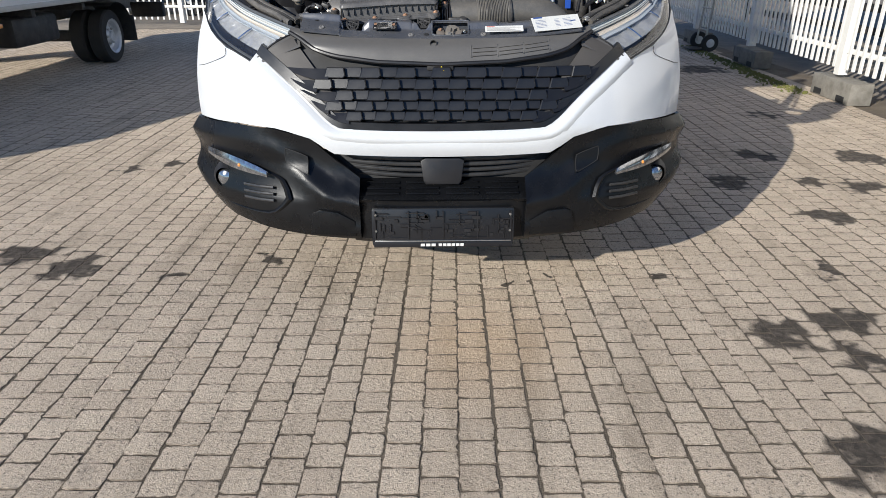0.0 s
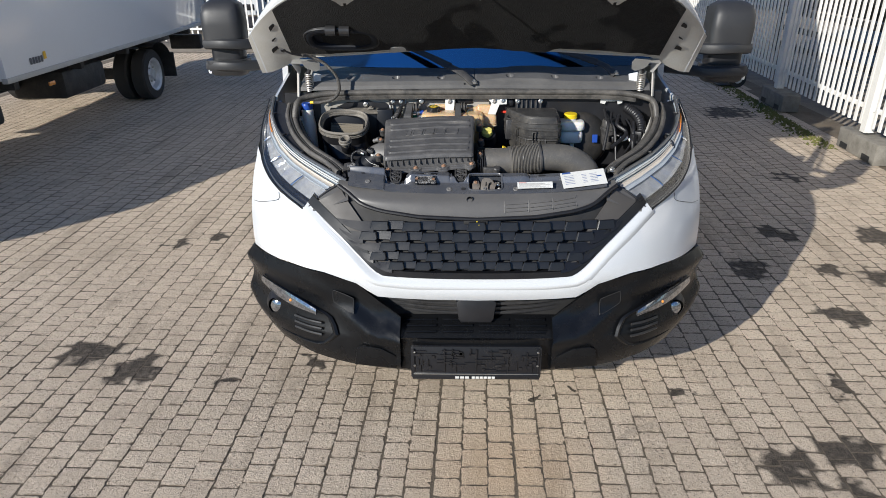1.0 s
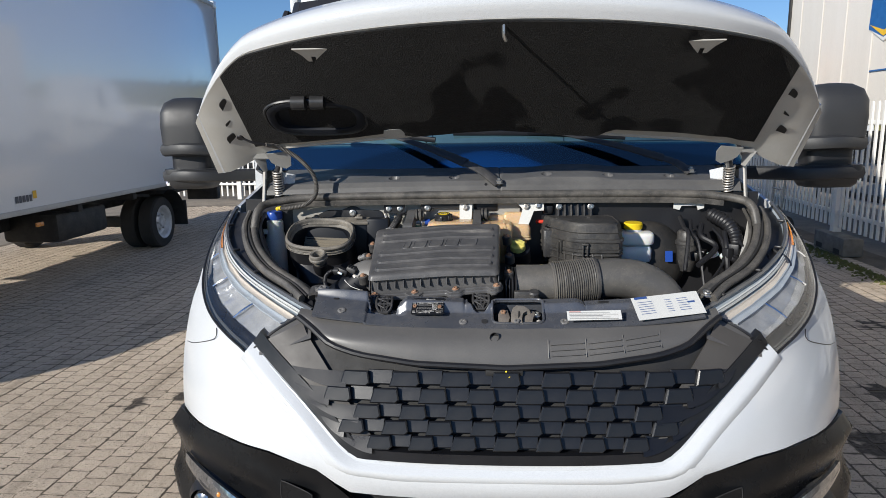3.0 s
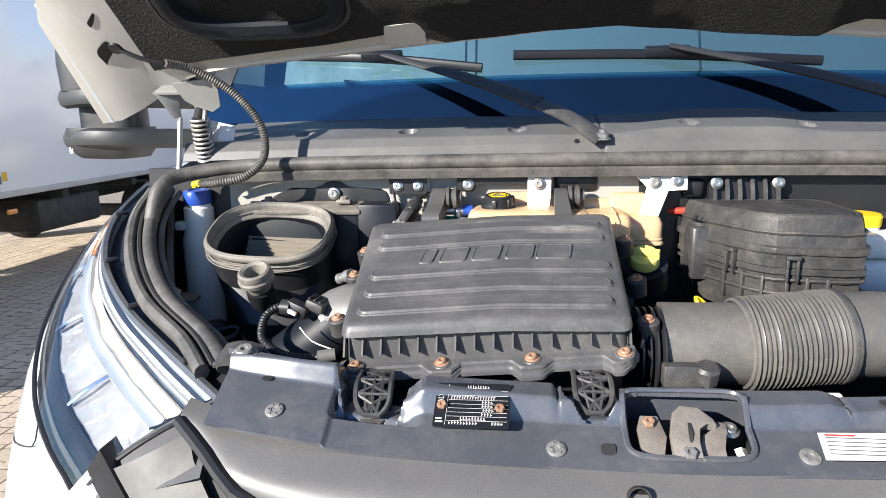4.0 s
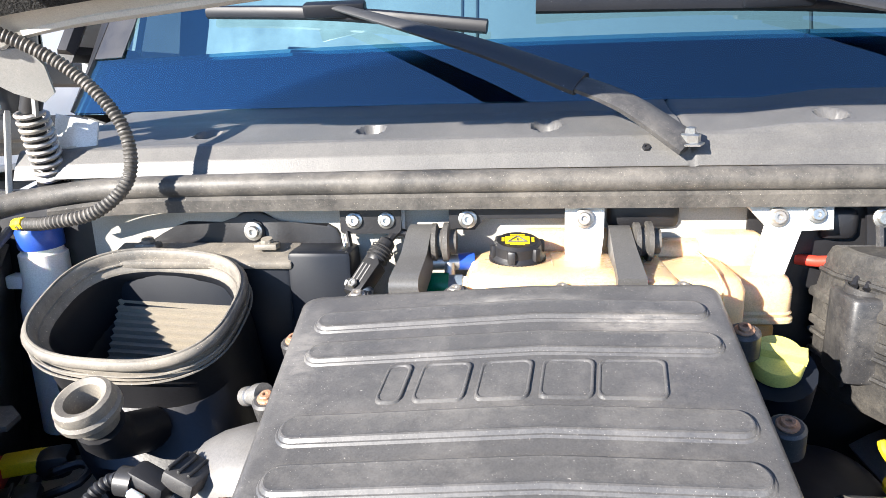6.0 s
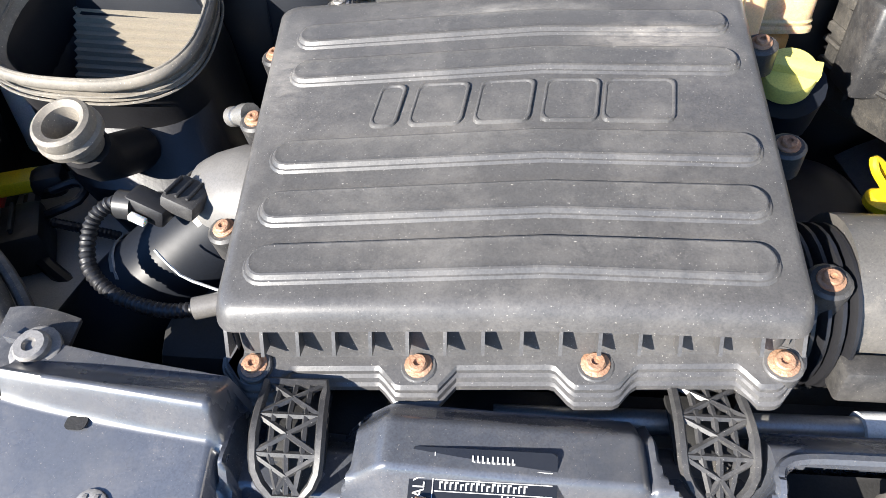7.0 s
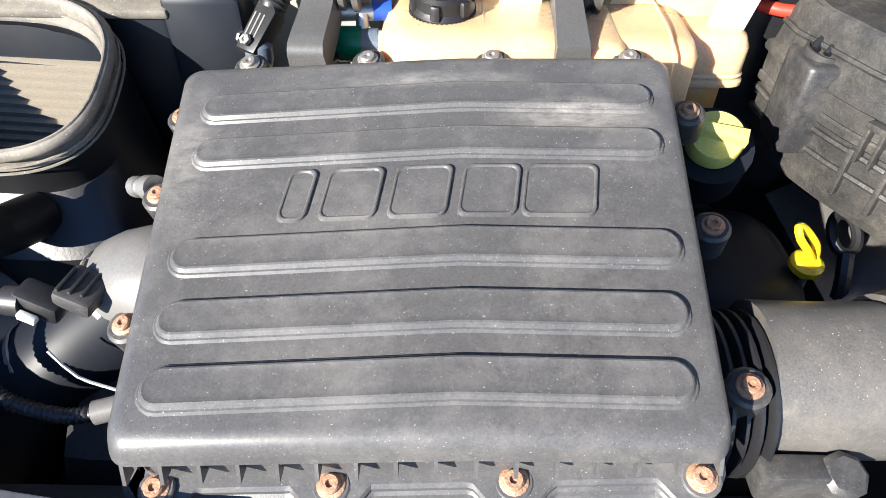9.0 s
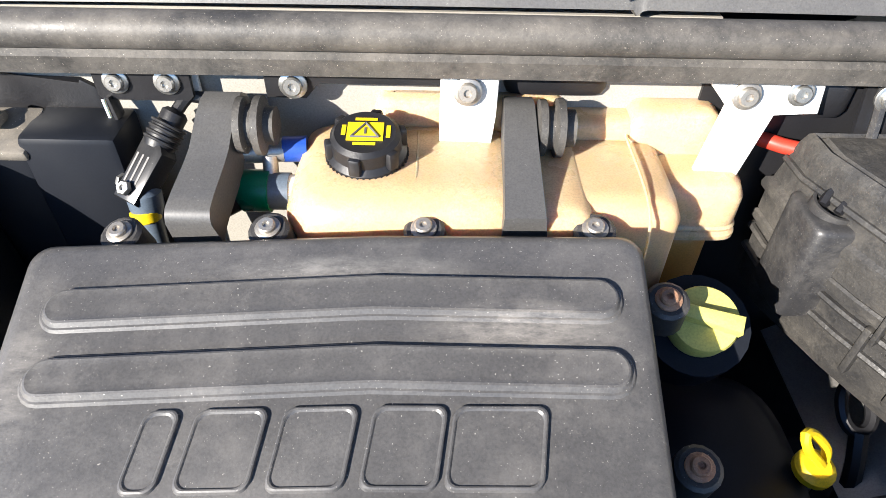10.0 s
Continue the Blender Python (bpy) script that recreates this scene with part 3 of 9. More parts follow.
    tube(bm, [lid(u, v) for u, v in ((0, 0.15), (0, 0.85), (0.12, 1), (0.88, 1), (1, 0.85), (1, 0.15), (0.88, 0), (0.12, 0), (0, 0.15))], 0.0016, 5, 0.01)
    part("lid_gap", bm, M_DARK, lid_ob)
# middle of the bumper with the plate recess
bm = B()
sheet(bm, lambda u, v: V(-0.338 + 0.676 * u, 0.002 + 0.03 * abs(2 * u - 1) ** 3 + (0.02 if v < 0.12 else 0), 0.295 + 0.175 * v), 12, 8, 0.02)
bumper_mid = part("bumper_middle", bm, M_BUMPER, truck, "black plastic middle of the bumper")
bm = B()
sheet(bm, lambda u, v: V(-0.338 + 0.676 * u, 0.012 + 0.105 * v, 0.474 + 0.052 * v), 4, 3, 0.012)
step_ob = part("bumper_step", bm, M_BUMPER, bumper_mid, "ribbed black step tread")
for i in range(4):
    for j in range(3):
        bm = B()
        box(bm, (-0.225 + 0.15 * i, 0.038 + 0.026 * j, 0.490 + 0.0135 * j), (0.125, 0.012, 0.006), Matrix.Rotation(radians(26), 3, "X"), 0.002)
        part("tread_rib", bm, M_BUMPER, step_ob)
bm = B()
box(bm, (0, 0.140, 0.47), (0.96, 0.02, 0.33), None, 0.005)
part("bumper_backing", bm, M_DARK, bumper_mid)
# lower air intake
bm = B()
sheet(bm, lambda u, v: V((-1 + 2 * u) * (0.33 + 0.12 * v), 0.16, 0.52 + 0.125 * v), 8, 4, 0.01)
part("intake_backing", bm, M_DARK, bumper_mid)
for i in range(4):
    bm = B()
    w = 0.335 + 0.028 * i
    tube(bm, [V(-w, 0.13 + 0.4 * w ** 4, 0.548 + 0.022 * i), V(-w / 2, 0.11, 0.541 + 0.022 * i), V(0, 0.105, 0.539 + 0.022 * i), V(w / 2, 0.11, 0.541 + 0.022 * i), V(w, 0.13 + 0.4 * w ** 4, 0.548 + 0.022 * i)], 0.008, 8, 0.03, flat=0.6)
    part("intake_slat", bm, M_SATIN, bumper_mid)
bm = B()
slab(bm, [(-0.083, 0.098), (-0.062, 0.11), (0.062, 0.11), (0.083, 0.098), (0.072, 0.02), (0.062, 0.006), (-0.062, 0.006), (-0.072, 0.02)], V(0, 0.088, 0.505), V(1, 0, 0), V(0, 0.10, 1), 0.022, 0.006)
part("sensor_cover", bm, M_BLACK, bumper_mid, "plain black sensor cover")
# plate holder
bm = B()
slab(bm, rounded(0.534, 0.150, 0.008), V(0, -0.002, 0.372), V(1, 0, 0), V(0, 0.05, 1), 0.012, 0.004)
plate = part("plate_holder", bm, M_PLATE, truck, "empty black licence plate holder")
random.seed(5)
bm = B()
for i in range(60):
    x, z = random.uniform(-0.25, 0.25), random.uniform(0.325, 0.435)
    w, h = random.choice([(0.05, 0.003), (0.003, 0.03), (0.03, 0.012), (0.012, 0.012), (0.07, 0.003), (0.003, 0.05)])
    box(bm, (x, -0.0165, min(max(z, 0.32 + h / 2), 0.44 - h / 2)), (min(w, 0.5 - 2 * abs(x) + 0.02), 0.006, h))
for x in (-0.255, -0.13, 0.0, 0.13, 0.255):
    box(bm, (x, -0.0165, 0.381), (0.004, 0.007, 0.115))
part("holder_ribs", bm, M_BLACK, plate)
for x in (-0.252, 0.252):
    for z in (0.36, 0.425):
        bolt(plate, (x, -0.016, z), (0, -1, 0), 0.005, M_STEEL, False, "screw")
bm = B()
box(bm, (0, -0.016, 0.304), (0.525, 0.008, 0.022), None, 0.002)
tag = part("holder_strip", bm, M_PLATE, plate)
bm = B()
box(bm, (0, -0.0175, 0.3185), (0.515, 0.006, 0.0035), None, 0.001)
part("bright_strip", bm, M_STEEL, plate)
bm = B()
spread(bm, V(-0.085, -0.0215, 0.298), V(1, 0, 0), V(0, 0, 1), [(0.0 + 0.0205 * i, 0, 0.016, 0.011) for i in range(3)] + [(0.068 + 0.0165 * i, 0, 0.013, 0.011) for i in range(6)], 0.0)
part("printed_bars", bm, M_PAPER, tag)

# grille: surround, backing and the scales
GR_OUT = [(0, 0.722), (0.31, 0.728), (0.402, 0.745), (0.525, 0.852), (0.68, 0.966)]
GR_TOP = [(0, 0.944), (0.23, 0.954), (0.42, 0.981), (0.53, 1.043), (0.60, 1.052), (0.69, 0.975)]
bm = B()
sheet(bm, lambda u, v: (lambda x: skin(x, table(abs(x), GR_OUT) + 0.018 + (table(abs(x), GR_TOP) - table(abs(x), GR_OUT) - 0.02) * v, -0.018))((-1 + 2 * u) * 0.52), 40, 12, 0.008)
grille = part("grille", bm, M_DARK, truck, "black grille of overlapping scales")
bm = B()
GR_LINE = [(-0.685, 0.970), (-0.68, 0.968), (-0.525, 0.854), (-0.402, 0.747), (-0.31, 0.731), (0, 0.725), (0.31, 0.731), (0.402, 0.747), (0.525, 0.854), (0.68, 0.968), (0.685, 0.970)]
gl = smooth_line([V(x, z, 0) for x, z in GR_LINE], 0.03)
lo, up, brim = [], [], []
for p in gl:
    n = 0.034
    lo.append(skin(p.x, p.y, 0.004))
    k = 1.0 if abs(p.x) < 0.36 else 1.25
    dx = 0 if abs(p.x) < 0.35 else -math.copysign(0.024 * min(1, (abs(p.x) - 0.35) / 0.08), p.x)
    up.append(skin(p.x + dx, p.y + n * k * 0.75, 0.012))
    d = V(0, -1, 0).lerp(V(math.copysign(0.62, p.x), -0.78, 0), min(1, max(0, (abs(p.x) - 0.28) / 0.12)))
    brim.append([skin(p.x + d.x * w, p.y + d.y * w, o) for w, o in ((0.060, 0.004), (0.040, 0.0175), (0.030, 0.019), (0.022, 0.016), (-0.002, -0.004))])
back = [p + V(0, 0.035, 0) for p in up]
rings(bm, [[p + V(0, 0.03, 0) for p in lo], lo, up, back], closed=False)
part("grille_frame", bm, M_GRILLE, grille, "black rubber-edged grille frame")
bm = B()
rings(bm, [list(row) for row in zip(*brim)], closed=False)
part("panel_lip", bm, M_WHITE, front_panel, "chamfered white lip round the grille", 50)
# side cheeks of the grille
for s in (1, -1):
    bm = B()
    def cheek(u, v):
        a = V(0.380 + 0.275 * u, 0.780 + 0.205 * u, 0)
        b = V(0.30 + 0.26 * u, 0.775 + 0.245 * u, 0) + V(0.06 * v, 0.0, 0)
        b = V(0.345 + 0.205 * u, 0.785 + 0.25 * u, 0)
        p = a * (1 - v) + b * v
        return skin(s * p.x, p.y, 0.008 - 0.012 * v)
    sheet(bm, cheek, 12, 5, 0.006)
    part("grille_cheek", bm, M_CHEEK, grille)
ROWS_Z = [0.918, 0.880, 0.843, 0.808, 0.774]
ends = {}
for r, z in enumerate(ROWS_Z):
    pitch = 0.128 - 0.0056 * r
    w, h = pitch * 0.545, 0.0385 - 0.001 * r
    bm = B()
    pts = [(-w / 2 - 0.004, -h / 2), (w / 2 - 0.004, -h / 2), (w / 2 + 0.005, -h / 2 + 0.008), (w / 2 - 0.001, h / 2), (-w / 2 + 0.007, h / 2)]
    slab(bm, pts, (0, 0, 0), (1, 0, 0), (0, 0.30, 1), 0.014, 0.003, 1)
    me = mesh_of("scale", bm, M_GRILLE, 25)
    bm = B()
    slab(bm, [(-pitch * 0.26, -h * 0.50), (pitch * 0.25, -h * 0.50), (pitch * 0.27, h * 0.46), (-pitch * 0.24, h * 0.46)], (0, 0, 0), (1, 0, 0), (0, 0.42, 1), 0.010, 0.002, 1)
    me2 = mesh_of("scale_link", bm, M_GRILLE, 25)
    half = table(z, [(0.745, 0.36), (0.85, 0.48), (0.96, 0.585)]) - 0.030
    k = -6
    while k <= 6:
        x = (k + (0.5 if r % 2 else 0.0)) * pitch - 0.004 + 0.0
        if abs(x) < half:
            yaw = math.degrees(math.atan(1.608 * x ** 3))
            side = 1 if x > 0 else -1
            if abs(x) > ends.get((r, side), (0, 0, 0))[0]:
                ends[r, side] = (abs(x), w, h)
            share("scale", me, Matrix.Translation(skin(x, z, 0.004)) @ pose(0, 0, 0, 0, 0, yaw), grille)
            if abs(x + pitch / 2) < half + 0.01:
                share("scale_link", me2, Matrix.Translation(skin(x + pitch / 2, z + 0.001, -0.007)) @ pose(0, 0, 0, 0, 0, yaw), grille)
        k += 1
# long pointed tips where the rows run out on the cheeks
for (r, side), (x, w, h) in ends.items():
    z = ROWS_Z[r]
    x0, x1 = x + w / 2 - 0.012, table(z, [(0.745, 0.36), (0.85, 0.48), (0.96, 0.585)]) + 0.045
    bm = B()
    def tip(u, v):
        hh = h * (1 - u ** 1.6 * 0.97)
        return skin(side * (x0 + (x1 - x0) * u), z - 0.003 + 0.022 * u * u + (v - 0.5) * hh, 0.016 - 0.008 * u - 0.30 * (v - 0.5) * hh)
    sheet(bm, tip, 12, 4, 0.004)
    part("scale_tip", bm, M_GRILLE, grille, "", 40)
bm = B()
box(bm, skin(-0.006, 0.937, 0.004), (0.095, 0.02, 0.02), None, 0.003)
part("sensor_slot", bm, M_DARK, grille)
bm = B()
tube(bm, [skin(-0.001, 0.942, 0.016), skin(-0.001, 0.930, 0.017), skin(0.008, 0.929, 0.018)], 0.003, 6, 0.004)
part("yellow_hook", bm, M_YELLOW, grille, "yellow bonnet catch tip")

# satin panel above the grille
def brow(u, v):
    x = (-1 + 2 * u) * 0.56
    zb = table(abs(x), [(0, 0.948), (0.23, 0.957), (0.40, 0.978), (0.48, 1.005), (0.53, 1.04), (0.56, 1.05)])
    zt = 1.030 + 0.035 * (x / 0.56) ** 2
    z = zb + (zt - zb) * v
    p = skin(x, z, 0.010)
    p.y -= 0.010 * math.sin(math.pi * v) - 0.012 * v
    return p


bm = B()
sheet(bm, brow, 44, 8, 0.008)
brow_ob = part("grille_top_panel", bm, M_BROW, truck, "satin black panel above the grille")
bm = B()
tube(bm, [brow(u, 0.0) + V(0, -0.006, 0.0) for u in [i / 24 for i in range(25)]], 0.008, 8, 0.03)
part("panel_lip", bm, M_BLACK, brow_ob, "black rubber gasket")
bm = B()
p = brow(0.473, 0.80)
lathe(bm, p + V(0, 0.004, 0), V(0, -1, 0.35), [(0.0125, 0), (0.0125, 0.009), (0.011, 0.009), (0.0105, 0.0)], 18)
part("bonnet_stop_hole", bm, M_DARK, brow_ob)
bm = B()
for i in range(3):
    for j in range(3):
        u0, v0 = 0.60 + 0.085 * i, 0.30 + 0.16 * j
        a, b = brow(u0, v0), brow(u0 + 0.075, v0 + 0.02)
        tube(bm, [a + V(0, -0.004, 0), b + V(0, -0.004, 0)], 0.0018, 5, 0.05)
for i in range(4):
    a, b = brow(0.595 + 0.085 * i, 0.24), brow(0.595 + 0.085 * i, 0.74)
    tube(bm, [a + V(0, -0.004, 0), b + V(0, -0.004, 0)], 0.0015, 5, 0.05)
part("vent_grid", bm, M_BROW, brow_ob)


# lock carrier cover behind it: a front shelf, a crease and humps with pits for the bracket feet
def ease(a, b, t):
    k = min(1.0, max(0.0, (t - a) / (b - a)))
    return k * k * (3 - 2 * k)


def y_front(x):
    return 0.198 + 0.30 * x ** 4


def z_front(x):
    return 1.029 + 0.032 * (x / 0.56) ** 2 + 0.004 * ease(-0.370, -0.374, x)


PITS = [(-0.328, 0.283, 0.040), (-0.067, 0.290, 0.034)]


def z_cover(x, y):
    yf = y_front(x)
    crease = yf + 0.056 + 0.020 * ease(-0.370, -0.374, x)
    shelf = z_front(x) + 0.44 * (min(y, crease) - yf)
    k = ease(crease, crease + 0.014, y)
    rise = 0.024 * k * (1 - 0.35 * ease(0.19, 0.22, x) + 0.15 * ease(-0.105, -0.115, x) * ease(-0.29, -0.265, x))
    z = shelf + rise + 0.10 * max(0.0, y - crease) - 0.016 * ease(0.296, 0.322, y)
    # shallow dip beside the left bracket foot, sloping up to the plate's hump
    dip = ease(-0.376, -0.372, x) * ease(-0.262, -0.292, x)
    z -= 0.016 * dip * ease(yf + 0.038, yf + 0.043, y)
    for px, py, r in PITS:
        d = math.hypot(x - px, min(0.0, y - py))
        z -= 0.024 * ease(r, r - 0.004, d)
    # upright step between the plate's hump and the right bracket foot, and a joint further right
    z -= 0.004 * ease(0.004, 0.0, abs(x + 0.108)) * k + 0.004 * ease(0.004, 0.0, abs(x - 0.215)) * k
    return z


def cover_at(x, v, lift=0.0):
    y = y_front(x) + 0.120 * v
    return V(x, y, z_cover(x, y)) + V(0, -0.40, 0.92) * lift


C_EY = V(0, 0.050, 0.036).normalized()
HOLE = (0.034, 0.254, 0.066, 0.036)
bm = B()
NX, NY = 456, 64
grid = [[bm.verts.new(cover_at(-0.57 + 1.14 * i / NX, j / NY)) for i in range(NX + 1)] for j in range(NY + 1)]
for j in range(NY):
    for i in range(NX):
        c = (grid[j][i].co + grid[j + 1][i + 1].co) / 2
        if abs(c.x) < 0.5175 and ((c.x - HOLE[0]) / HOLE[2]) ** 6 + ((c.y - HOLE[1]) / HOLE[3]) ** 6 > 1:
            bm.faces.new((grid[j][i], grid[j][i + 1], grid[j + 1][i + 1], grid[j + 1][i]))
bmesh.ops.delete(bm, geom=[v for v in bm.verts if not v.link_faces], context="VERTS")
bmesh.ops.recalc_face_normals(bm, faces=bm.faces)
bmesh.ops.solidify(bm, geom=list(bm.faces), thickness=0.005)
cover_ob = part("lock_carrier_cover", bm, M_COVER, truck, "dusty black plastic lock carrier cover with recesses", 50)
bm = B()
sheet(bm, lambda u, v: V(-0.535 + 1.07 * u, 0.3185 + 0.3 * (-0.535 + 1.07 * u) ** 4 + 0.006 * v, z_cover(-0.535 + 1.07 * u, 0.317 + 0.3 * (-0.535 + 1.07 * u) ** 4) - 0.055 * v), 60, 3, 0.005)
part("cover_rear_edge", bm, M_COVER, cover_ob)
bm = B()
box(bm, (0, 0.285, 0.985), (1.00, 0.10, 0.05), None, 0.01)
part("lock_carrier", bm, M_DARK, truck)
bm = B()
cyl(bm, (-0.20, 0.341, 1.040), (0.048, 0.341, 1.046), 0.009)
part("coolant_pipe", bm, M_ALU, truck, "bare metal pipe")
bm = B()
cyl(bm, (0.048, 0.341, 1.046), (0.24, 0.345, 1.050), 0.0125)
part("taped_hose", bm, M_PAPER, truck)
for x, v, r in ((-0.44, 0.27, 0.0085), (-0.112, 0.20, 0.0085), (0.155, 0.20, 0.0085), (0.40, 0.22, 0.008)):
    bm = B()
    p, d = cover_at(x, v, 0.0005), V(0, -0.40, 0.92).normalized()
    lathe(bm, p, d, [(r * 1.3, 0), (r * 1.3, 0.0012), (r * 1.1, 0.0022), (r * 0.5, 0.0022), (r * 0.42, 0.0008)], 16)
    for k in range(6):
        a = k * math.pi / 3
        box(bm, p + V(math.cos(a), math.sin(a) * 0.92, math.sin(a) * 0.40) * r * 0.85 + d * 0.0024, (r * 0.28, r * 0.28, 0.0016))
    part("trim_screw", bm, M_SCREWGREY, cover_ob, "grey plastic trim screw")
# slots as near-black plates on the cover, their shade drawn as colour
bm = B()
slab(bm, rounded(0.016, 0.014, 0.005), cover_at(-0.055, 0.22, 0.0008), V(1, 0, 0), C_EY, 0.0008)
part("cover_slot", bm, M_DARK, cover_ob)
bm = B()
slab(bm, rounded(0.030, 0.012, 0.0058), cover_at(0.265, 0.68, 0.0010), V(1, 0, 0), V(0, 0.98, 0.15), 0.0008)
part("cover_slot", bm, M_DARK, cover_ob)
bm = B()
slab(bm, rounded(0.014, 0.010, 0.004), cover_at(-0.463, 0.62, 0.0010), V(1, 0, 0), V(0, 0.98, 0.15), 0.0008)
part("cover_slot", bm, M_DARK, cover_ob)
# type plate: black, with bars in place of its numbers
PK = 0.70
P_EY = V(0.002, 0.056, 0.031).normalized()
o = V(-0.251, 0.2280, 1.0592)
bm = B()
slab(bm, [((x + 0.062) * PK, (y + 0.044) * PK) for x, y in rounded(0.124, 0.088, 0.004)], o, V(1, 0, 0), P_EY, 0.002, 0.0005, 1)
plate2 = part("type_plate", bm, M_PLATE, cover_ob, "black metal type plate with stamped lines")
bm = B()
bars = [(0.004, 0.077, 0.014, 0.003)]
bars += [(0.022, y, 0.098, 0.0007) for y in (0.0715, 0.0615, 0.0525, 0.0440, 0.0360, 0.0280, 0.0200, 0.0115)] + [(0.020, 0.004, 0.0007, 0.08)]
for x0, y0, count, w in ((0.052, 0.0765, 9, 0.0042), (0.026, 0.0640, 16, 0.0046), (0.026, 0.0545, 17, 0.0044), (0.078, 0.0455, 4, 0.0048), (0.078, 0.0375, 4, 0.0048), (0.080, 0.0295, 4, 0.0048), (0.078, 0.0215, 4, 0.0048), (0.044, 0.0130, 9, 0.0048), (0.026, 0.0045, 10, 0.0048), (0.096, 0.0045, 4, 0.0048)):
    for i in range(count):
        tall = 0.0062 if (i * 7 + count) % 5 else 0.0048
        bars += [(x0 + i * w, y0, w * 0.30, tall), (x0 + i * w, y0 + (tall - 0.0014) * ((i * 3 + count) % 3) / 2, w * 0.68, 0.0014)]
bars += [(0.004, 0.008, 0.012, 0.003), (0.004, 0.014, 0.010, 0.003)]
spread(bm, o, V(1, 0, 0), P_EY, [tuple(q * PK for q in r) for r in bars], 0.0027)
part("stamped_writing", bm, M_ENGRAVE, plate2)
part("plate_word", words("ITALY", 0.010, o + (V(1, 0, 0) * 0.0135 + P_EY * 0.038) * PK, P_EY, V(-1, 0, 0), 0.0027, 0.020), M_ENGRAVE, plate2)
for x, y in ((0.012, 0.040), (0.108, 0.036)):
    bolt(plate2, o + V(1, 0, 0) * x * PK + P_EY * y * PK + V(0, -0.48, 0.87) * 0.002, (0, -0.46, 0.89), 0.006, M_RUST, False, "rivet")
# paper labels
o = V(0.160, 0.203, 1.043) + V(0, -0.004, 0.009)
bm = B()
slab(bm, [(0, 0), (0.14, 0.004), (0.14, 0.034), (0, 0.030)], o, V(1, 0.0, 0.0), V(0.0, 0.75, 0.55), 0.001)
lab = part("paper_label", bm, M_PAPER, cover_ob, "small white paper label")
bm = B()
spread(bm, o, V(1, 0, 0), V(0, 0.75, 0.55), [(0.006, 0.006 + 0.0045 * i, 0.125 - 0.02 * (i % 3), 0.0012) for i in range(5)], 0.0016)
part("printed_lines", bm, M_PRINT, lab)
bm = B()
spread(bm, o, V(1, 0, 0), V(0, 0.75, 0.55), [(0.006, 0.0265, 0.03, 0.002)], 0.0016)
part("printed_heading", bm, M_RED, lab)
o = V(0.342, 0.200, 1.044) + V(0, -0.004, 0.009)
ex2, ey2 = V(0.175, 0.03, 0.012), V(-0.01, 0.072, 0.045)
bm = B()
slab(bm, [(0, 0), (0.182, 0), (0.182, 0.078), (0, 0.078)], o, ex2, ey2, 0.001)
lab = part("service_label", bm, M_PAPER, cover_ob, "large white printed service label")
bm = B()
rows = [(0.008, 0.070, 0.035, 0.008)] + [(x, 0.058 - 0.008 * i, w, 0.0016) for i in range(6) for x, w in ((0.012, 0.04), (0.085, 0.018), (0.118, 0.03))] + [(0.145, 0.04, 0.02, 0.006)]
spread(bm, o, ex2, ey2, rows, 0.0016)
part("printed_lines", bm, M_PRINTBLUE, lab)
# bonnet lock in the cover's opening
c = V(HOLE[0], HOLE[1], 1.040)
L_EY = V(0, 0.91, 0.41).normalized()
n = V(0, -0.41, 0.91).normalized()
# near-black plate across the opening stands for its deep shade
bm = B()
slab(bm, rounded(0.16, 0.10, 0.02), c - n * 0.030, V(1, 0, 0), L_EY, 0.004, 0.001)
lock = part("bonnet_lock", bm, M_DARK, truck, "bare steel bonnet lock in its recess")
bm = B()
rim = [V(p.x, p.y, z_cover(p.x, min(max(p.y, 0.2), 0.34)) + 0.002) for p in superloop(V(HOLE[0], HOLE[1], 0), V(1, 0, 0), V(0, 1, 0), HOLE[2] + 0.002, HOLE[3] + 0.002, 6, 60)]
tube(bm, rim + [rim[0]], 0.0035, 6, 0.02)
part("recess_rim", bm, M_COVER, lock)
def claw(name, pts, lift, depth, mtl, label=""):
    bm = B()
    slab(bm, pts, c + n * lift, V(1, 0, 0), L_EY, depth, 0.0022)
    return part(name, bm, mtl, lock, label)
claw("lock_plate", [(-0.052, -0.022), (-0.028, -0.03), (-0.020, 0.0), (-0.026, 0.030), (-0.046, 0.030), (-0.052, 0.012)], 0.0, 0.006, M_LATCH, "oily steel lock plate")
claw("lock_claw", [(-0.020, -0.036), (0.012, -0.038), (0.008, -0.016), (0.012, 0.004), (0.022, 0.012), (0.034, 0.010), (0.032, 0.018), (0.018, 0.034), (-0.002, 0.036), (-0.012, 0.026), (-0.018, 0.0)], 0.006, 0.012, M_CLAW, "dusty steel lock claw")
claw("lock_pawl", [(0.016, -0.034), (0.040, -0.030), (0.036, -0.016), (0.046, 0.002), (0.048, 0.018), (0.038, 0.022), (0.030, 0.006), (0.018, 0.002), (0.012, -0.018)], 0.002, 0.008, M_LATCH)
bm = B()
tube(bm, [c + n * 0.016 + V(0.004, 0, 0) + L_EY * 0.010, c + n * 0.018 + V(0.003, 0, 0) + L_EY * -0.006, c + n * 0.014 + V(0.0, 0, 0) + L_EY * -0.020], 0.003, 6)
part("claw_slot", bm, M_DARK, lock)
bm = B()
for k in range(7):
    p = c + n * 0.004 + V(0.056 + 0.0002 * k, 0, 0) + L_EY * (-0.014 - 0.003 * k)
    tube(bm, [p + V(-0.006, 0, 0), p + n * 0.004, p + V(0.006, 0, 0)], 0.0014, 5)
part("lock_spring", bm, M_SPRING, lock)
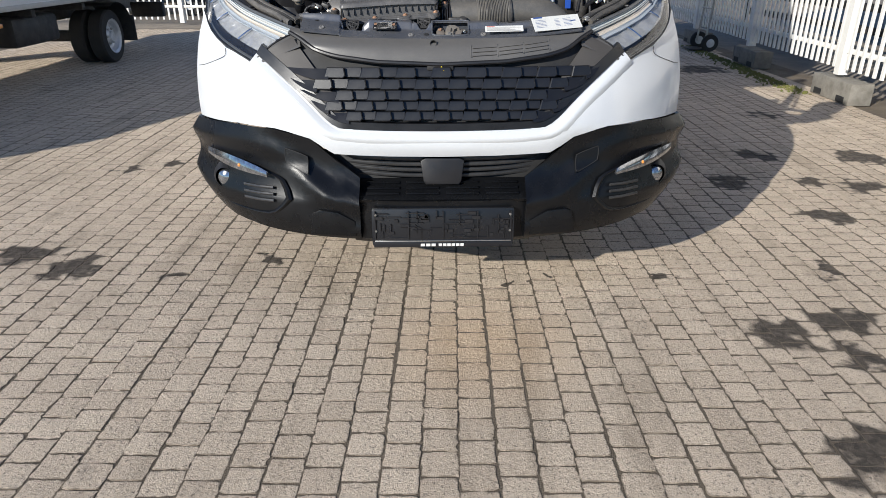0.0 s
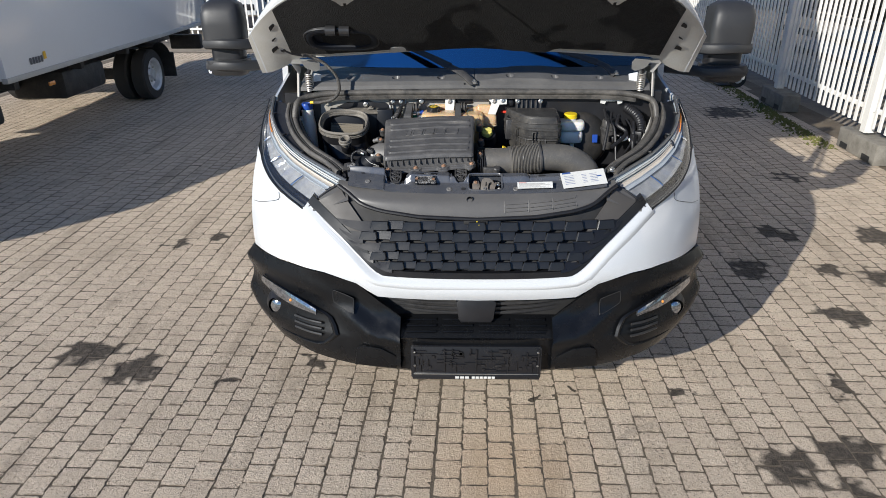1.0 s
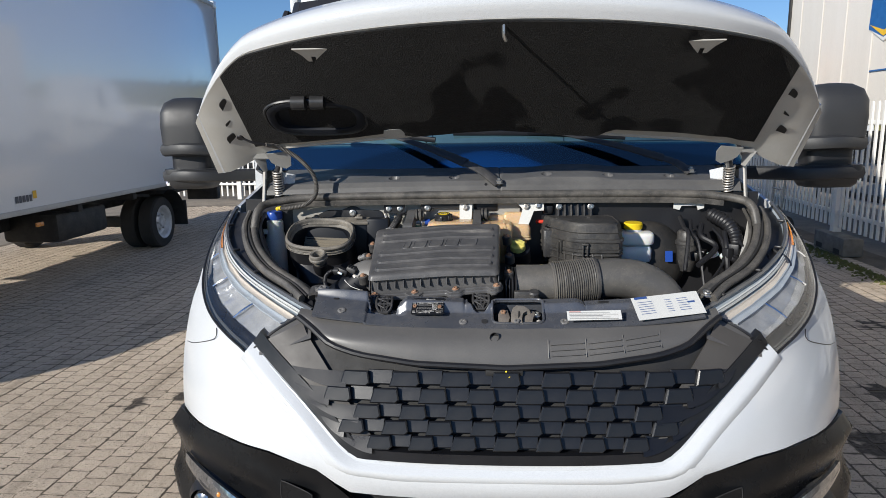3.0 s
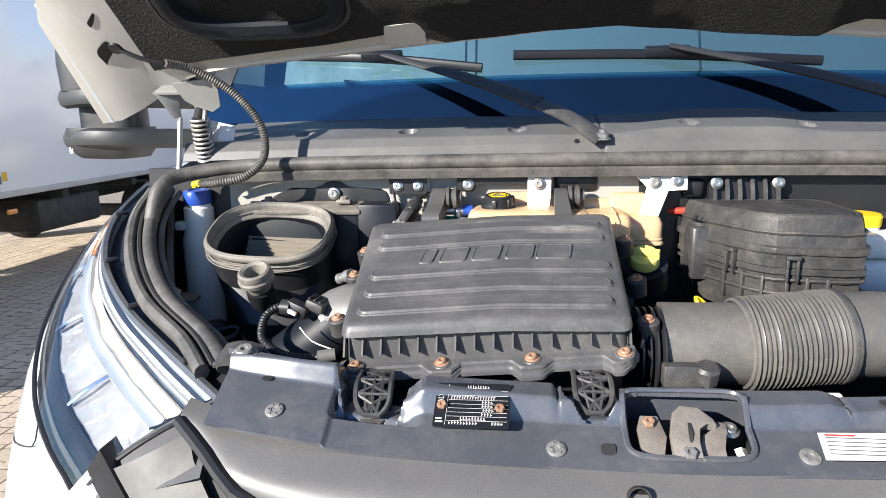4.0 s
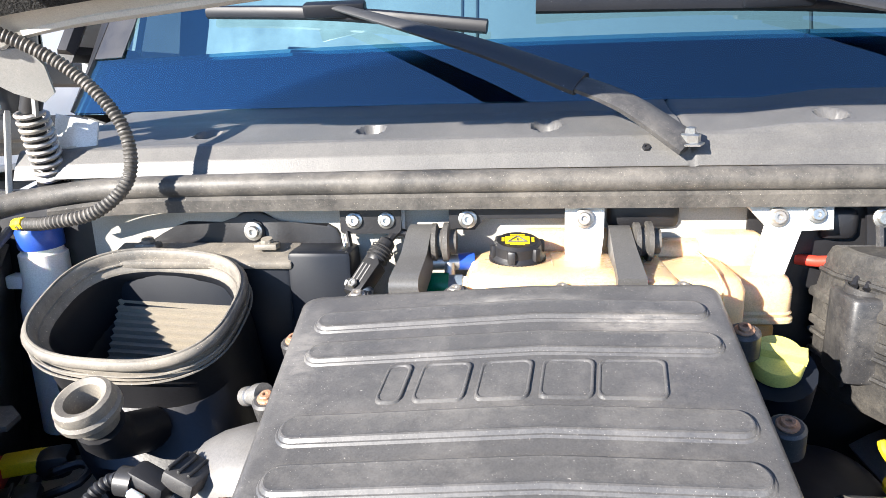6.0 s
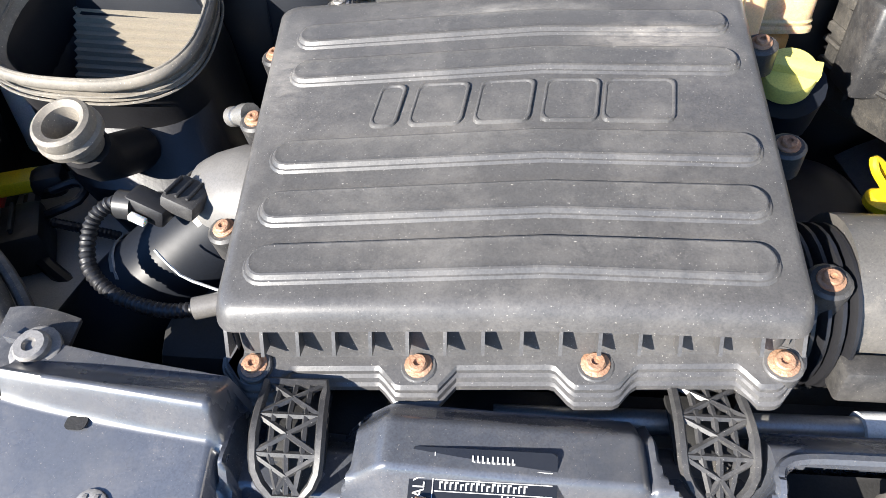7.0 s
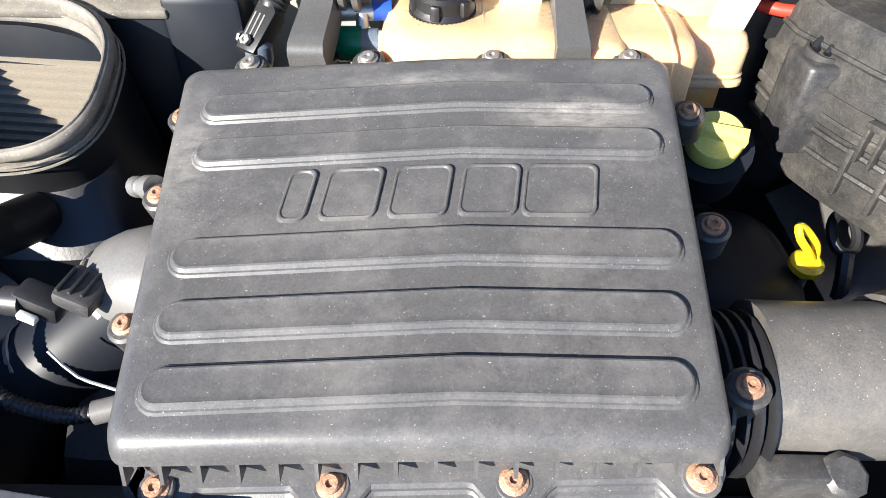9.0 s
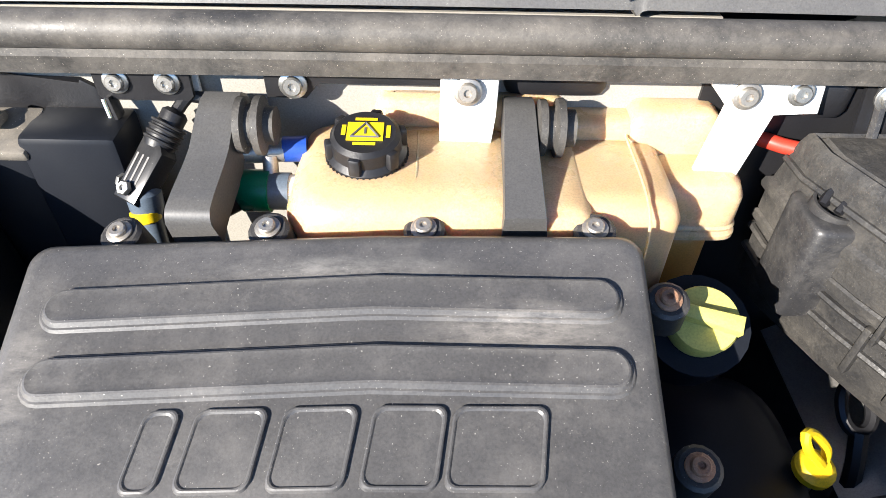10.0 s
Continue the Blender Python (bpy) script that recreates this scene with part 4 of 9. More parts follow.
bolt(lock, c + n * 0.005 + V(-0.038, 0, 0) + L_EY * 0.018, n, 0.0075, M_RUST, False)
bolt(lock, c + n * 0.000 + V(0.052, 0, 0) + L_EY * 0.016, n, 0.008, M_STEEL, True)
bolt(lock, c + n * 0.016 + V(-0.004, 0, 0) + L_EY * -0.032, n, 0.008, M_SCREWGREY, False)


# headlamps
LAMP_IN = [(0.536, 0.302, 1.048), (0.662, 0.398, 1.083), (0.772, 0.486, 1.119), (0.872, 0.602, 1.166), (0.938, 0.752, 1.216), (0.968, 0.93, 1.262)]
LAMP_OUT = [(0.704, 0.238, 0.943), (0.80, 0.315, 0.982), (0.885, 0.415, 1.022), (0.950, 0.545, 1.082), (0.985, 0.72, 1.165), (0.992, 0.93, 1.252)]


def lamp_fn(s, bulge, sink=0.0):
    a, b = smooth_line([V(s * p[0], p[1], p[2]) for p in LAMP_IN], 0.02), smooth_line([V(s * p[0], p[1], p[2]) for p in LAMP_OUT], 0.02)
    pick = lambda ln, u: ln[min(len(ln) - 1, int(u * (len(ln) - 1) + 0.5))]
    def fn(u, v):
        p, q = pick(a, u), pick(b, u)
        n = V(s * (0.35 + 0.5 * u), -0.75 + 0.4 * u, 0.45)
        w = (q - p).length
        return p + (q - p) * v + n * (bulge * w * math.sin(math.pi * v) - sink)
    return fn


for s in (1, -1):
    bm = B()
    edge_fn = lamp_fn(s, 0.12)
    def trim_fn(u, v):
        p = edge_fn(0.0, u) + V(s * 0.004, 0.006, 0.002)
        q = skin(s * 0.515, 1.005, 0.008).lerp(skin(s * 0.664, 0.948, 0.006), u)
        return p.lerp(q, v)
    rows = [[trim_fn(i / 10, j / 6) for i in range(11)] for j in range(7)]
    rings(bm, rows + [[p + V(0, 0.006, 0) for p in row] for row in rows[::-1]], closed=False)
    part("lamp_corner_trim", bm, M_BROW, brow_ob)
    bm = B()
    sheet(bm, lamp_fn(s, 0.10, 0.036), 24, 8, 0.006)
    lamp = part("headlamp", bm, M_LAMPBODY, truck, "clear headlamp with chrome reflector", 60)

    def band(name, material, sink, u0, u1, v0, v1, label="", ridges=0):
        bm = B()
        f = lamp_fn(s, 0.12, 0.0)
        n0 = V(s * 0.4, -0.7, 0.45)
        def fn(u, v):
            d = sink + (0.003 * (int(u * ridges) % 2) if ridges else 0.0) + 0.006 * math.sin(math.pi * v)
            return f(u0 + (u1 - u0) * u, v0 + (v1 - v0) * v) - n0 * d
        sheet(bm, fn, 40 if ridges else 28, 5, 0.004)
        return part(name, bm, material, lamp, label, 25 if ridges else 60)
    band("upper_bezel", M_LAMPBODY, 0.006, 0.02, 0.97, 0.02, 0.10)
    band("bright_ridge", M_RIDGE, 0.002, 0.03, 0.80, 0.103, 0.128, "pale ridge inside the lamp")
    band("blue_reflector", M_LAMPBODY, 0.016, 0.03, 0.92, 0.13, 0.195)
    band("light_guide", M_GUIDE, 0.008, 0.02, 0.90, 0.198, 0.285, "pale light guide strip")
    band("frosted_panel", M_LAMPPALE, 0.006, 0.02, 0.86, 0.288, 0.38, "frosted pale inner panel")
    band("main_reflector", M_REFLECT, 0.016, 0.02, 0.80, 0.385, 0.755, "faceted chrome reflector", 12)
    band("dark_bezel", M_PLATE, 0.009, 0.02, 0.90, 0.76, 0.93, "dark inner bezel")
    band("outer_shell", M_LAMPGREY, 0.006, 0.02, 0.95, 0.935, 0.985, "grey outer lamp shell")
    band("amber_strip", M_AMBER, 0.002, 0.62, 0.86, 0.215, 0.285, "amber indicator strip")
    for u in (0.19, 0.40, 0.60):
        bm = B()
        f = lamp_fn(s, 0.12)
        tube(bm, [f(u, v) - V(s * 0.4, -0.7, 0.45) * 0.010 for v in (0.39, 0.50, 0.62, 0.74)], 0.004, 6, 0.02)
        part("reflector_divider", bm, M_CHROME, lamp)
    bm = B()
    sheet(bm, lamp_fn(s, 0.12), 30, 12)
    lens = part("lens", bm, M_LENS, lamp, "clear plastic lens", 60)
    lens.visible_shadow = False
    bm = B()
    edge = [lamp_fn(s, 0.12)(0, v / 10) for v in range(11)] + [lamp_fn(s, 0.12)(u / 20, 1.0) for u in range(1, 21)]
    tube(bm, edge, 0.0035, 6, 0.03)
    part("lamp_gasket", bm, M_BLACK, lamp)
    bm = B()
    tube(bm, [lamp_fn(s, 0.12)(u / 20, 0.0) + V(0, 0, 0.002) for u in range(21)], 0.007, 6, 0.03)
    part("lens_edge", bm, M_LAMPGREY, lamp)
    # clips along the lamp's upper edge
    for u in (0.12, 0.34, 0.56, 0.78):
        bm = B()
        p = lamp_fn(s, 0.12)(u, 0.0) + V(-s * 0.012, 0.0, 0.010)
        box(bm, p, (0.022, 0.014, 0.008), Matrix.Rotation(radians(-s * 40), 3, "Z"), 0.003)
        part("lamp_clip", bm, M_BLACK, lamp)
    # rubber seals round the bay
    inner = [V(s * x, y, z) for x, y, z in ((0.545, 0.345, 1.078), (0.60, 0.405, 1.10), (0.70, 0.485, 1.135), (0.775, 0.58, 1.18), (0.815, 0.67, 1.232), (0.822, 0.75, 1.272))]
    bm = B()
    tube(bm, [p + V(s * 0.028, -0.012, -0.004) for p in inner], 0.013, 10, flat=0.8)
    seal = part("wing_seal", bm, M_RUBBER, truck, "dusty black rubber wing seal")
    bm = B()
    tube(bm, inner, 0.012, 10)
    part("seal_bead", bm, M_RUBBER, seal)
    bm = B()
    tube(bm, [p + V(-s * 0.017, 0.008, -0.006) for p in inner], 0.0055, 8)
    part("seal_lip", bm, M_RUBBER, seal)
    # dark cord between the beads, painted shade of the groove
    bm = B()
    tube(bm, [p + V(s * 0.014, -0.006, 0.004) for p in inner], 0.004, 6)
    part("seal_groove_shade", bm, M_DARK, seal)
    bm = B()
    def ledge(u, v):
        ln = smooth_line(inner, 0.03)
        p = ln[min(len(ln) - 1, int(u * (len(ln) - 1) + 0.5))]
        q = lamp_fn(s, 0.12)(u, 0.0)
        return p + (q - p) * v + V(0, 0, -0.014)
    sheet(bm, ledge, 22, 4, 0.005)
    part("wing_ledge", bm, M_BLACK, seal)


# ---- the truck: bonnet, cowl, windscreen, cab and body ----
def b_front(x):
    a = abs(x)
    return V(x, 0.205 + 0.20 * a * a + 0.29 * a ** 4, 1.805 - 0.096 * a * a - 0.95 * max(0, a - 0.7) ** 1.5)


def b_rear(x):
    a = abs(x)
    return V(x, 0.635 + 0.13 * a * a + 0.05 * max(0, min(1, (a - 0.66) / 0.16)), table(a, [(0, 1.540), (0.1, 1.534), (0.2, 1.525), (0.32, 1.517), (0.47, 1.505), (0.62, 1.494), (0.67, 1.489), (0.73, 1.484), (0.79, 1.474), (0.85, 1.440), (0.92, 1.408), (0.966, 1.400)]))


B_UP = V(0, 0.62, 0.78)


def b_in(u, v, lift=0.0):
    """Underside of the raised bonnet; v from the nose to the hinges."""
    x = (-1 + 2 * u) * 0.978
    return b_front(x) * (1 - v) + b_rear(x) * v + B_UP * lift


def b_arc(x):
    return 0.055 * (1 - (abs(x) / 0.978) ** 4)


bm = B()
def b_out(u, v):
    x = (-1 + 2 * u) * 0.978
    if v < 0.3:
        k = v / 0.3
        p = b_front(x)
        nose_r = 0.075 * (1 - (abs(x) / 0.978) ** 3) + 0.004
        return p + V(0, nose_r * (-0.30 * math.sin(math.pi * min(1, k * 0.85)) + 0.55 * k ** 2), nose_r * (1.02 * k ** 0.85))
    k = (v - 0.3) / 0.7
    nose_r = 0.075 * (1 - (abs(x) / 0.978) ** 3) + 0.004
    a = b_front(x) + V(0, nose_r * (-0.30 * math.sin(math.pi * 0.85) + 0.55), nose_r * 1.02)
    b = b_rear(x) + B_UP * 0.02 + V(0, 0.03, 0)
    return a + (b - a) * k + B_UP * (b_arc(x) * math.sin(math.pi * (k * 0.93 + 0.07)))
sheet(bm, b_out, 60, 26, 0.0)
bonnet = part("bonnet", bm, M_WHITE, truck, "raised white bonnet", 60)
bm = B()
sheet(bm, lambda u, v: b_in(u, v, 0.004), 40, 12, 0.006)
inner_panel = part("inner_panel", bm, M_GREYPAINT, bonnet, "dusty painted inner panel")
for s in (1, -1):
    for k, (x, v, w, h) in enumerate(((0.845, 0.25, 0.040, 0.052), (0.872, 0.62, 0.040, 0.056), (0.86, 0.43, 0.030, 0.012))):
        # uncut slots: thin near-black plates in place of inside shade
        bm = B()
        p = b_in((s * x / 0.978 + 1) / 2, v, -0.0015)
        ex, ey = (b_in((s * x / 0.978 + 1) / 2 + 0.01, v) - p).normalized(), (b_in((s * x / 0.978 + 1) / 2, v + 0.02) - p).normalized()
        slab(bm, rounded(w, h, min(w, h) * 0.3), p, ex, ey, 0.001)
        slab(bm, rounded(w, h, min(w, h) * 0.3), p, ex, ey, -0.001)
        part("panel_slot", bm, M_DARK, inner_panel)
    bm = B()
    tube(bm, [b_in((s * 0.955 / 0.978 + 1) / 2, v / 10, 0.004) for v in range(0, 11)], 0.007, 6, 0.04)
    part("folded_edge", bm, M_WHITE, bonnet)
    # brackets at the nose of the underside
    bm = B()
    p = b_in((s * 0.50 / 0.978 + 1) / 2, 0.06, -0.012)
    slab(bm, [(-0.05, 0.0), (0.05, 0.0), (0.03, 0.022), (0.016, 0.05), (0.006, 0.05), (0.006, 0.03), (-0.006, 0.03), (-0.006, 0.05), (-0.016, 0.05), (-0.03, 0.022)], p, V(1, 0, 0), (b_in(0.5, 0.2) - b_in(0.5, 0)).normalized(), -0.004)
    part("nose_bracket", bm, M_GREYPAINT, inner_panel)
bm = B()
tube(bm, [b_in(0.497, 0.02, 0.0), b_in(0.497, 0.06, -0.03), b_in(0.5, 0.09, -0.035)], 0.0045, 6)
part("catch_pin", bm, M_STEEL, inner_panel)
bm = B()
def liner(u, v):
    x = (-1 + 2 * u) * 0.808
    reach = 0.905 + 0.075 * max(0.0, min(1.0, (0.325 - abs(x - 0.01)) / 0.03))
    vv = 0.006 + v * (reach - 0.05 * max(0, abs(x) - 0.77) / 0.038 + 0.010 * math.sin(9 * x))
    p = b_in((x / 0.978 + 1) / 2, vv, -0.006)
    return p + B_UP * (-0.006 * math.sin(math.pi * u) * math.sin(math.pi * v) + 0.003 * noise.noise(p * 12))
sheet(bm, liner, 60, 20, 0.005)
liner_ob = part("bonnet_liner", bm, M_LINER, bonnet, "black fibre sound liner")
bm = B()
tb = b_in((-0.330 / 0.978 + 1) / 2, 0.968, -0.008)
slab(bm, [(-0.030, -0.046), (0.034, -0.050), (0.030, 0.0), (-0.026, 0.004), (-0.036, -0.012)], tb, V(1, 0, 0.05), (b_in(0.4, 0.95) - b_in(0.4, 0.6)).normalized(), -0.003, 0.0)
part("liner_tab", bm, M_GREYPAINT, inner_panel, "pale painted bracket tab")
bm = B()
tube(bm, [b_in((x / 0.978 + 1) / 2, 0.985, 0.0) for x in (-0.70, -0.62, -0.5, -0.35, -0.2, 0.0, 0.2, 0.35, 0.5, 0.62, 0.70)], 0.006, 8, 0.03)
part("hemmed_rear_edge", bm, M_GREYPAINT, inner_panel)
# snorkel mouth under the bonnet, over the intake funnel
sc = b_in((-0.555 / 0.978 + 1) / 2, 0.660, -0.008)
ex, ey = V(1, 0, 0), (b_in(0.2, 0.9) - b_in(0.2, 0.3)).normalized()
n = -B_UP.normalized()
bm = B()
rings(bm, [superloop(sc, ex, ey, 0.150, 0.082, 3), superloop(sc + n * 0.012, ex, ey, 0.146, 0.078, 3), superloop(sc + n * 0.016, ex, ey, 0.135, 0.068, 3), superloop(sc + n * 0.012, ex, ey, 0.122, 0.055, 3), superloop(sc - n * 0.004, ex, ey, 0.116, 0.050, 4)], cap0=False, cap1=True)
snork = part("snorkel_mouth", bm, M_HOSE, bonnet, "oval black intake mouth on the liner")
bm = B()
tube(bm, [*superloop(sc + n * 0.008, ex, ey, 0.151, 0.083, 3, 40)] + [superloop(sc + n * 0.008, ex, ey, 0.151, 0.083, 3, 40)[0]], 0.0045, 6, 0.02)
part("mouth_rim", bm, M_SATIN, snork)
bm = B()
for dx in (-0.03, 0.025):
    lathe(bm, sc + ex * dx - ey * 0.088 + n * 0.02, V(1, 0, 0), [(0.02, -0.02), (0.02, 0.02)], 14)
part("mouth_clip", bm, M_SATIN, snork)
# badge on the nose: five plain blue blocks with bright rims
for k in range(5):
    x0 = -0.215 + 0.108 * k + (0.02 if k else 0)
    w = 0.036 if k == 0 else 0.082
    bm, bm2 = B(), B()
    for b, e, l in ((bm, 0.0, 0.003), (bm2, 0.006, 0.0045)):
        sheet(b, lambda u, v: b_out(((x0 + e + (w - 2 * e) * u + 0.008 * v) / 0.978 + 1) / 2, 0.185 + e * 0.6 + (0.085 - e * 1.2) * v) + V(0, -0.35, 0.94) * l, 6, 5, 0.002)
    badge = part("badge_block", bm, M_CHROME, bonnet, "chrome-rimmed blue badge block")
    part("badge_face", bm2, M_LETTER, badge)
# hinges with their springs
for s in (1, -1):
    bm = B()
    # folded cup under the bonnet, with a tapering cheek each side
    slab(bm, [(-0.055, 0.0), (0.055, 0.0), (0.050, 0.030), (-0.048, 0.030)], V(s * 0.770, 0.735, 1.450), V(1, 0.06, 0), V(0, 0.86, 0.5), 0.005, 0.0015)
    slab(bm, [(-0.028, 0.0), (0.030, 0.0), (0.012, -0.052), (-0.006, -0.056)], V(s * 0.742, 0.744, 1.457), V(s * 0.85, 0.5, 0), V(0, -0.12, 1), 0.004, 0.001)
    slab(bm, [(-0.020, 0.0), (0.022, 0.0), (0.024, -0.046), (0.010, -0.050)], V(s * 0.808, 0.742, 1.456), V(-s * 0.8, 0.5, 0), V(0, -0.12, 1), 0.004, 0.001)
    slab(bm, [(s * x, 1.05 * (z - 1.445)) for x, z in ((0.772, 1.472), (0.760, 1.440), (0.744, 1.428), (0.714, 1.416), (0.696, 1.427), (0.690, 1.460), (0.700, 1.480))][::s], V(0, 0.722, 1.445), V(1, 0, 0), V(0, -0.55, 0.9), 0.003, 0.0)
    hinge = part("bonnet_hinge", bm, M_HINGE, truck, "painted steel bonnet hinge")
    bm = B()
    slab(bm, [(-0.006, 0.0), (0.010, 0.0), (0.012, 0.105), (-0.004, 0.112)], V(s * 0.812, 0.770, 1.298), V(s * 0.7, 0.7, 0), V(s * -0.06, 0.14, 1), 0.006, 0.0015)
    part("hinge_stay", bm, M_GREYPAINT, hinge)
    bm = B()
    slab(bm, [(-0.016, 0.0), (0.010, 0.0), (0.024, 0.028), (0.030, 0.074), (-0.018, 0.086), (-0.024, 0.05)], V(s * 0.737, 0.803, 1.317), V(-s * 0.95, 0.3, 0), V(0, 0.12, 1), 0.005, 0.0015)
    plate_h = part("hinge_plate", bm, M_WHITE, hinge, "white painted hinge plate")
    bm = B()
    lathe(bm, V(s * 0.735, 0.800, 1.352), V(-s * 0.2, -1, 0.1), [(0.011, 0), (0.011, 0.003), (0.007, 0.0035), (0.007, 0.001)], 18)
    part("hinge_boss", bm, M_GREYPAINT, plate_h)
    bm = B()
    p0, p1 = V(s * 0.752, 0.760, 1.408), V(s * 0.760, 0.790, 1.322)
    h1, h2, _ = axes_for(p1 - p0)
    tube(bm, [p0 + (p1 - p0) * (i / 120) + (h1 * math.cos(2 * math.pi * i / 12) + h2 * math.sin(2 * math.pi * i / 12)) * 0.0165 for i in range(121)], 0.0030, 6, smooth=False)
    part("spring", bm, M_SPRING, hinge)
    bm = B()
    cyl(bm, p0 + V(-s * 0.018, -0.008, 0.034) * -1 + V(-s * 0.036, -0.016, 0.068), p0, 0.012)
    cyl(bm, p1, p1 + (p1 - p0) * 0.2, 0.019)
    cyl(bm, p0, p1, 0.010)
    part("strut_rod", bm, M_BLACK, hinge)

# cowl
WELLS = (-0.576, -0.363, -0.154, 0.163, 0.372, 0.58)


def cowl(u, v):
    x = (-1 + 2 * u) * 0.80
    prof = [(0.772, 1.334), (0.779, 1.350), (0.791, 1.366), (0.798, 1.369), (0.842, 1.383), (0.885, 1.389), (0.925, 1.402)]
    f = v * 6
    k = min(5, int(f))
    y = prof[k][0] + (prof[k + 1][0] - prof[k][0]) * (f - k)
    z = prof[k][1] + (prof[k + 1][1] - prof[k][1]) * (f - k)
    p = V(x, y + 0.20 * x * x * max(0, (v - 0.45) / 0.55), z - 0.015 * x * x)
    # pressed-in screw wells, the seam, and the raised panel beside the wiper's spindle
    for wx in WELLS:
        d = math.hypot(x - wx, 1.1 * (p.y - (0.820 + 0.047 * wx * wx)))
        if d < 0.03:
            p.z += 0.0010 * math.exp(-((d - 0.0195) / 0.0022) ** 2) - 0.020 * (1 - ease(0.0120, 0.0170, d))
    if v > 0.30:
        p.z += 0.008 * ease(0.02, 0.13, x - 0.6 * (p.y - 0.79)) * (1 - ease(0.30, 0.42, x)) * ease(0.30, 0.5, v)
    p.z -= 0.004 * (1 - ease(0.0015, 0.004, abs(x - 0.004)))
    return p


bm = B()
sheet(bm, cowl, 440, 60, 0.004)
cowl_ob = part("cowl_panel", bm, M_COWL, truck, "weathered grey-black plastic cowl", 45)
for x in WELLS:
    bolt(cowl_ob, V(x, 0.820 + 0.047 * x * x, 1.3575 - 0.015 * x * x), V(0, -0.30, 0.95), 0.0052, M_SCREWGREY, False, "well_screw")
bolt(cowl_ob, V(-0.045, 0.783, 1.352), V(0, -0.75, 0.6), 0.005, M_BLACK, False, "trim_rivet")
bolt(cowl_ob, V(-0.062, 0.872, 1.3880), V(0, -0.14, 1), 0.005, M_BLACK, False, "trim_rivet")
# bulkhead seal: bead with a ribbed foot
bm = B()
line = [V(-0.812, 0.660, 1.225), V(-0.806, 0.676, 1.272), V(-0.796, 0.694, 1.292), V(-0.785, 0.712, 1.300), V(-0.73, 0.738, 1.310), V(-0.62, 0.752, 1.318), V(-0.3, 0.754, 1.321), V(0, 0.754, 1.322), V(0.3, 0.754, 1.322), V(0.62, 0.754, 1.318), V(0.73, 0.738, 1.310), V(0.785, 0.712, 1.300), V(0.796, 0.694, 1.292), V(0.806, 0.676, 1.272), V(0.812, 0.660, 1.225)]
tube(bm, line, 0.0135, 12, 0.02)
bseal = part("bulkhead_seal", bm, M_RUBBER, truck, "dusty rubber bulkhead seal")
bm = B()
rings(bm, [[p + V(0, -0.006, -0.012) for p in smooth_line(line[4:-4], 0.02)], [p + V(0, -0.010, -0.016) for p in smooth_line(line[4:-4], 0.02)], [p + V(0, -0.007, -0.030) for p in smooth_line(line[4:-4], 0.02)], [p + V(0, 0.004, -0.031) for p in smooth_line(line[4:-4], 0.02)]], closed=False)
part("seal_foot", bm, M_RUBBER, bseal)

# windscreen
def screen(u, v, sink=0.0):
    x = (-1 + 2 * u) * (0.86 - 0.02 * v + 0.07 * max(0.0, 1 - v / 0.35) ** 1.5)
    lo, hi = V(x, 0.918 + 0.20 * x * x, 1.400 - 0.01 * x * x), V(x, 1.385 + 0.19 * x * x, 2.105 - 0.03 * x * x)
    n = V(0.28 * x, -0.82, 0.56).normalized()
    return lo + (hi - lo) * v + n * (0.02 * math.sin(math.pi * v) - sink)


bm = B()
sheet(bm, screen, 32, 20)
ws = part("windscreen", bm, M_SCREEN, truck, "clear laminated windscreen", 80)
ws.visible_shadow = False
bm = B()
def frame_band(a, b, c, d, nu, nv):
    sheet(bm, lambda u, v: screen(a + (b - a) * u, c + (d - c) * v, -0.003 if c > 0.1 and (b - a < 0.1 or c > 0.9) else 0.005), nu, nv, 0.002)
frame_band(0, 1, 0, 0.118, 32, 4)
part("screen_border", bm, M_SCREENFRIT, ws, "black printed windscreen border")
# same border at the top and sides, without the painted-in sky blue
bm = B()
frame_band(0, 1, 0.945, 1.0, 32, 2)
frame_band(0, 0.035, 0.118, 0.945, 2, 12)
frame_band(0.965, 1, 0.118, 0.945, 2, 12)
part("plain_screen_border", bm, M_BLACK, ws, "plain black part of the windscreen border")
bm = B()
frame_band(0.41, 0.60, 0.80, 0.942, 6, 4)
part("mirror_pad", bm, M_HOSE, ws, "black sensor and mirror housing")
# wipers
W0 = V(-0.001, 0.773, 1.350)
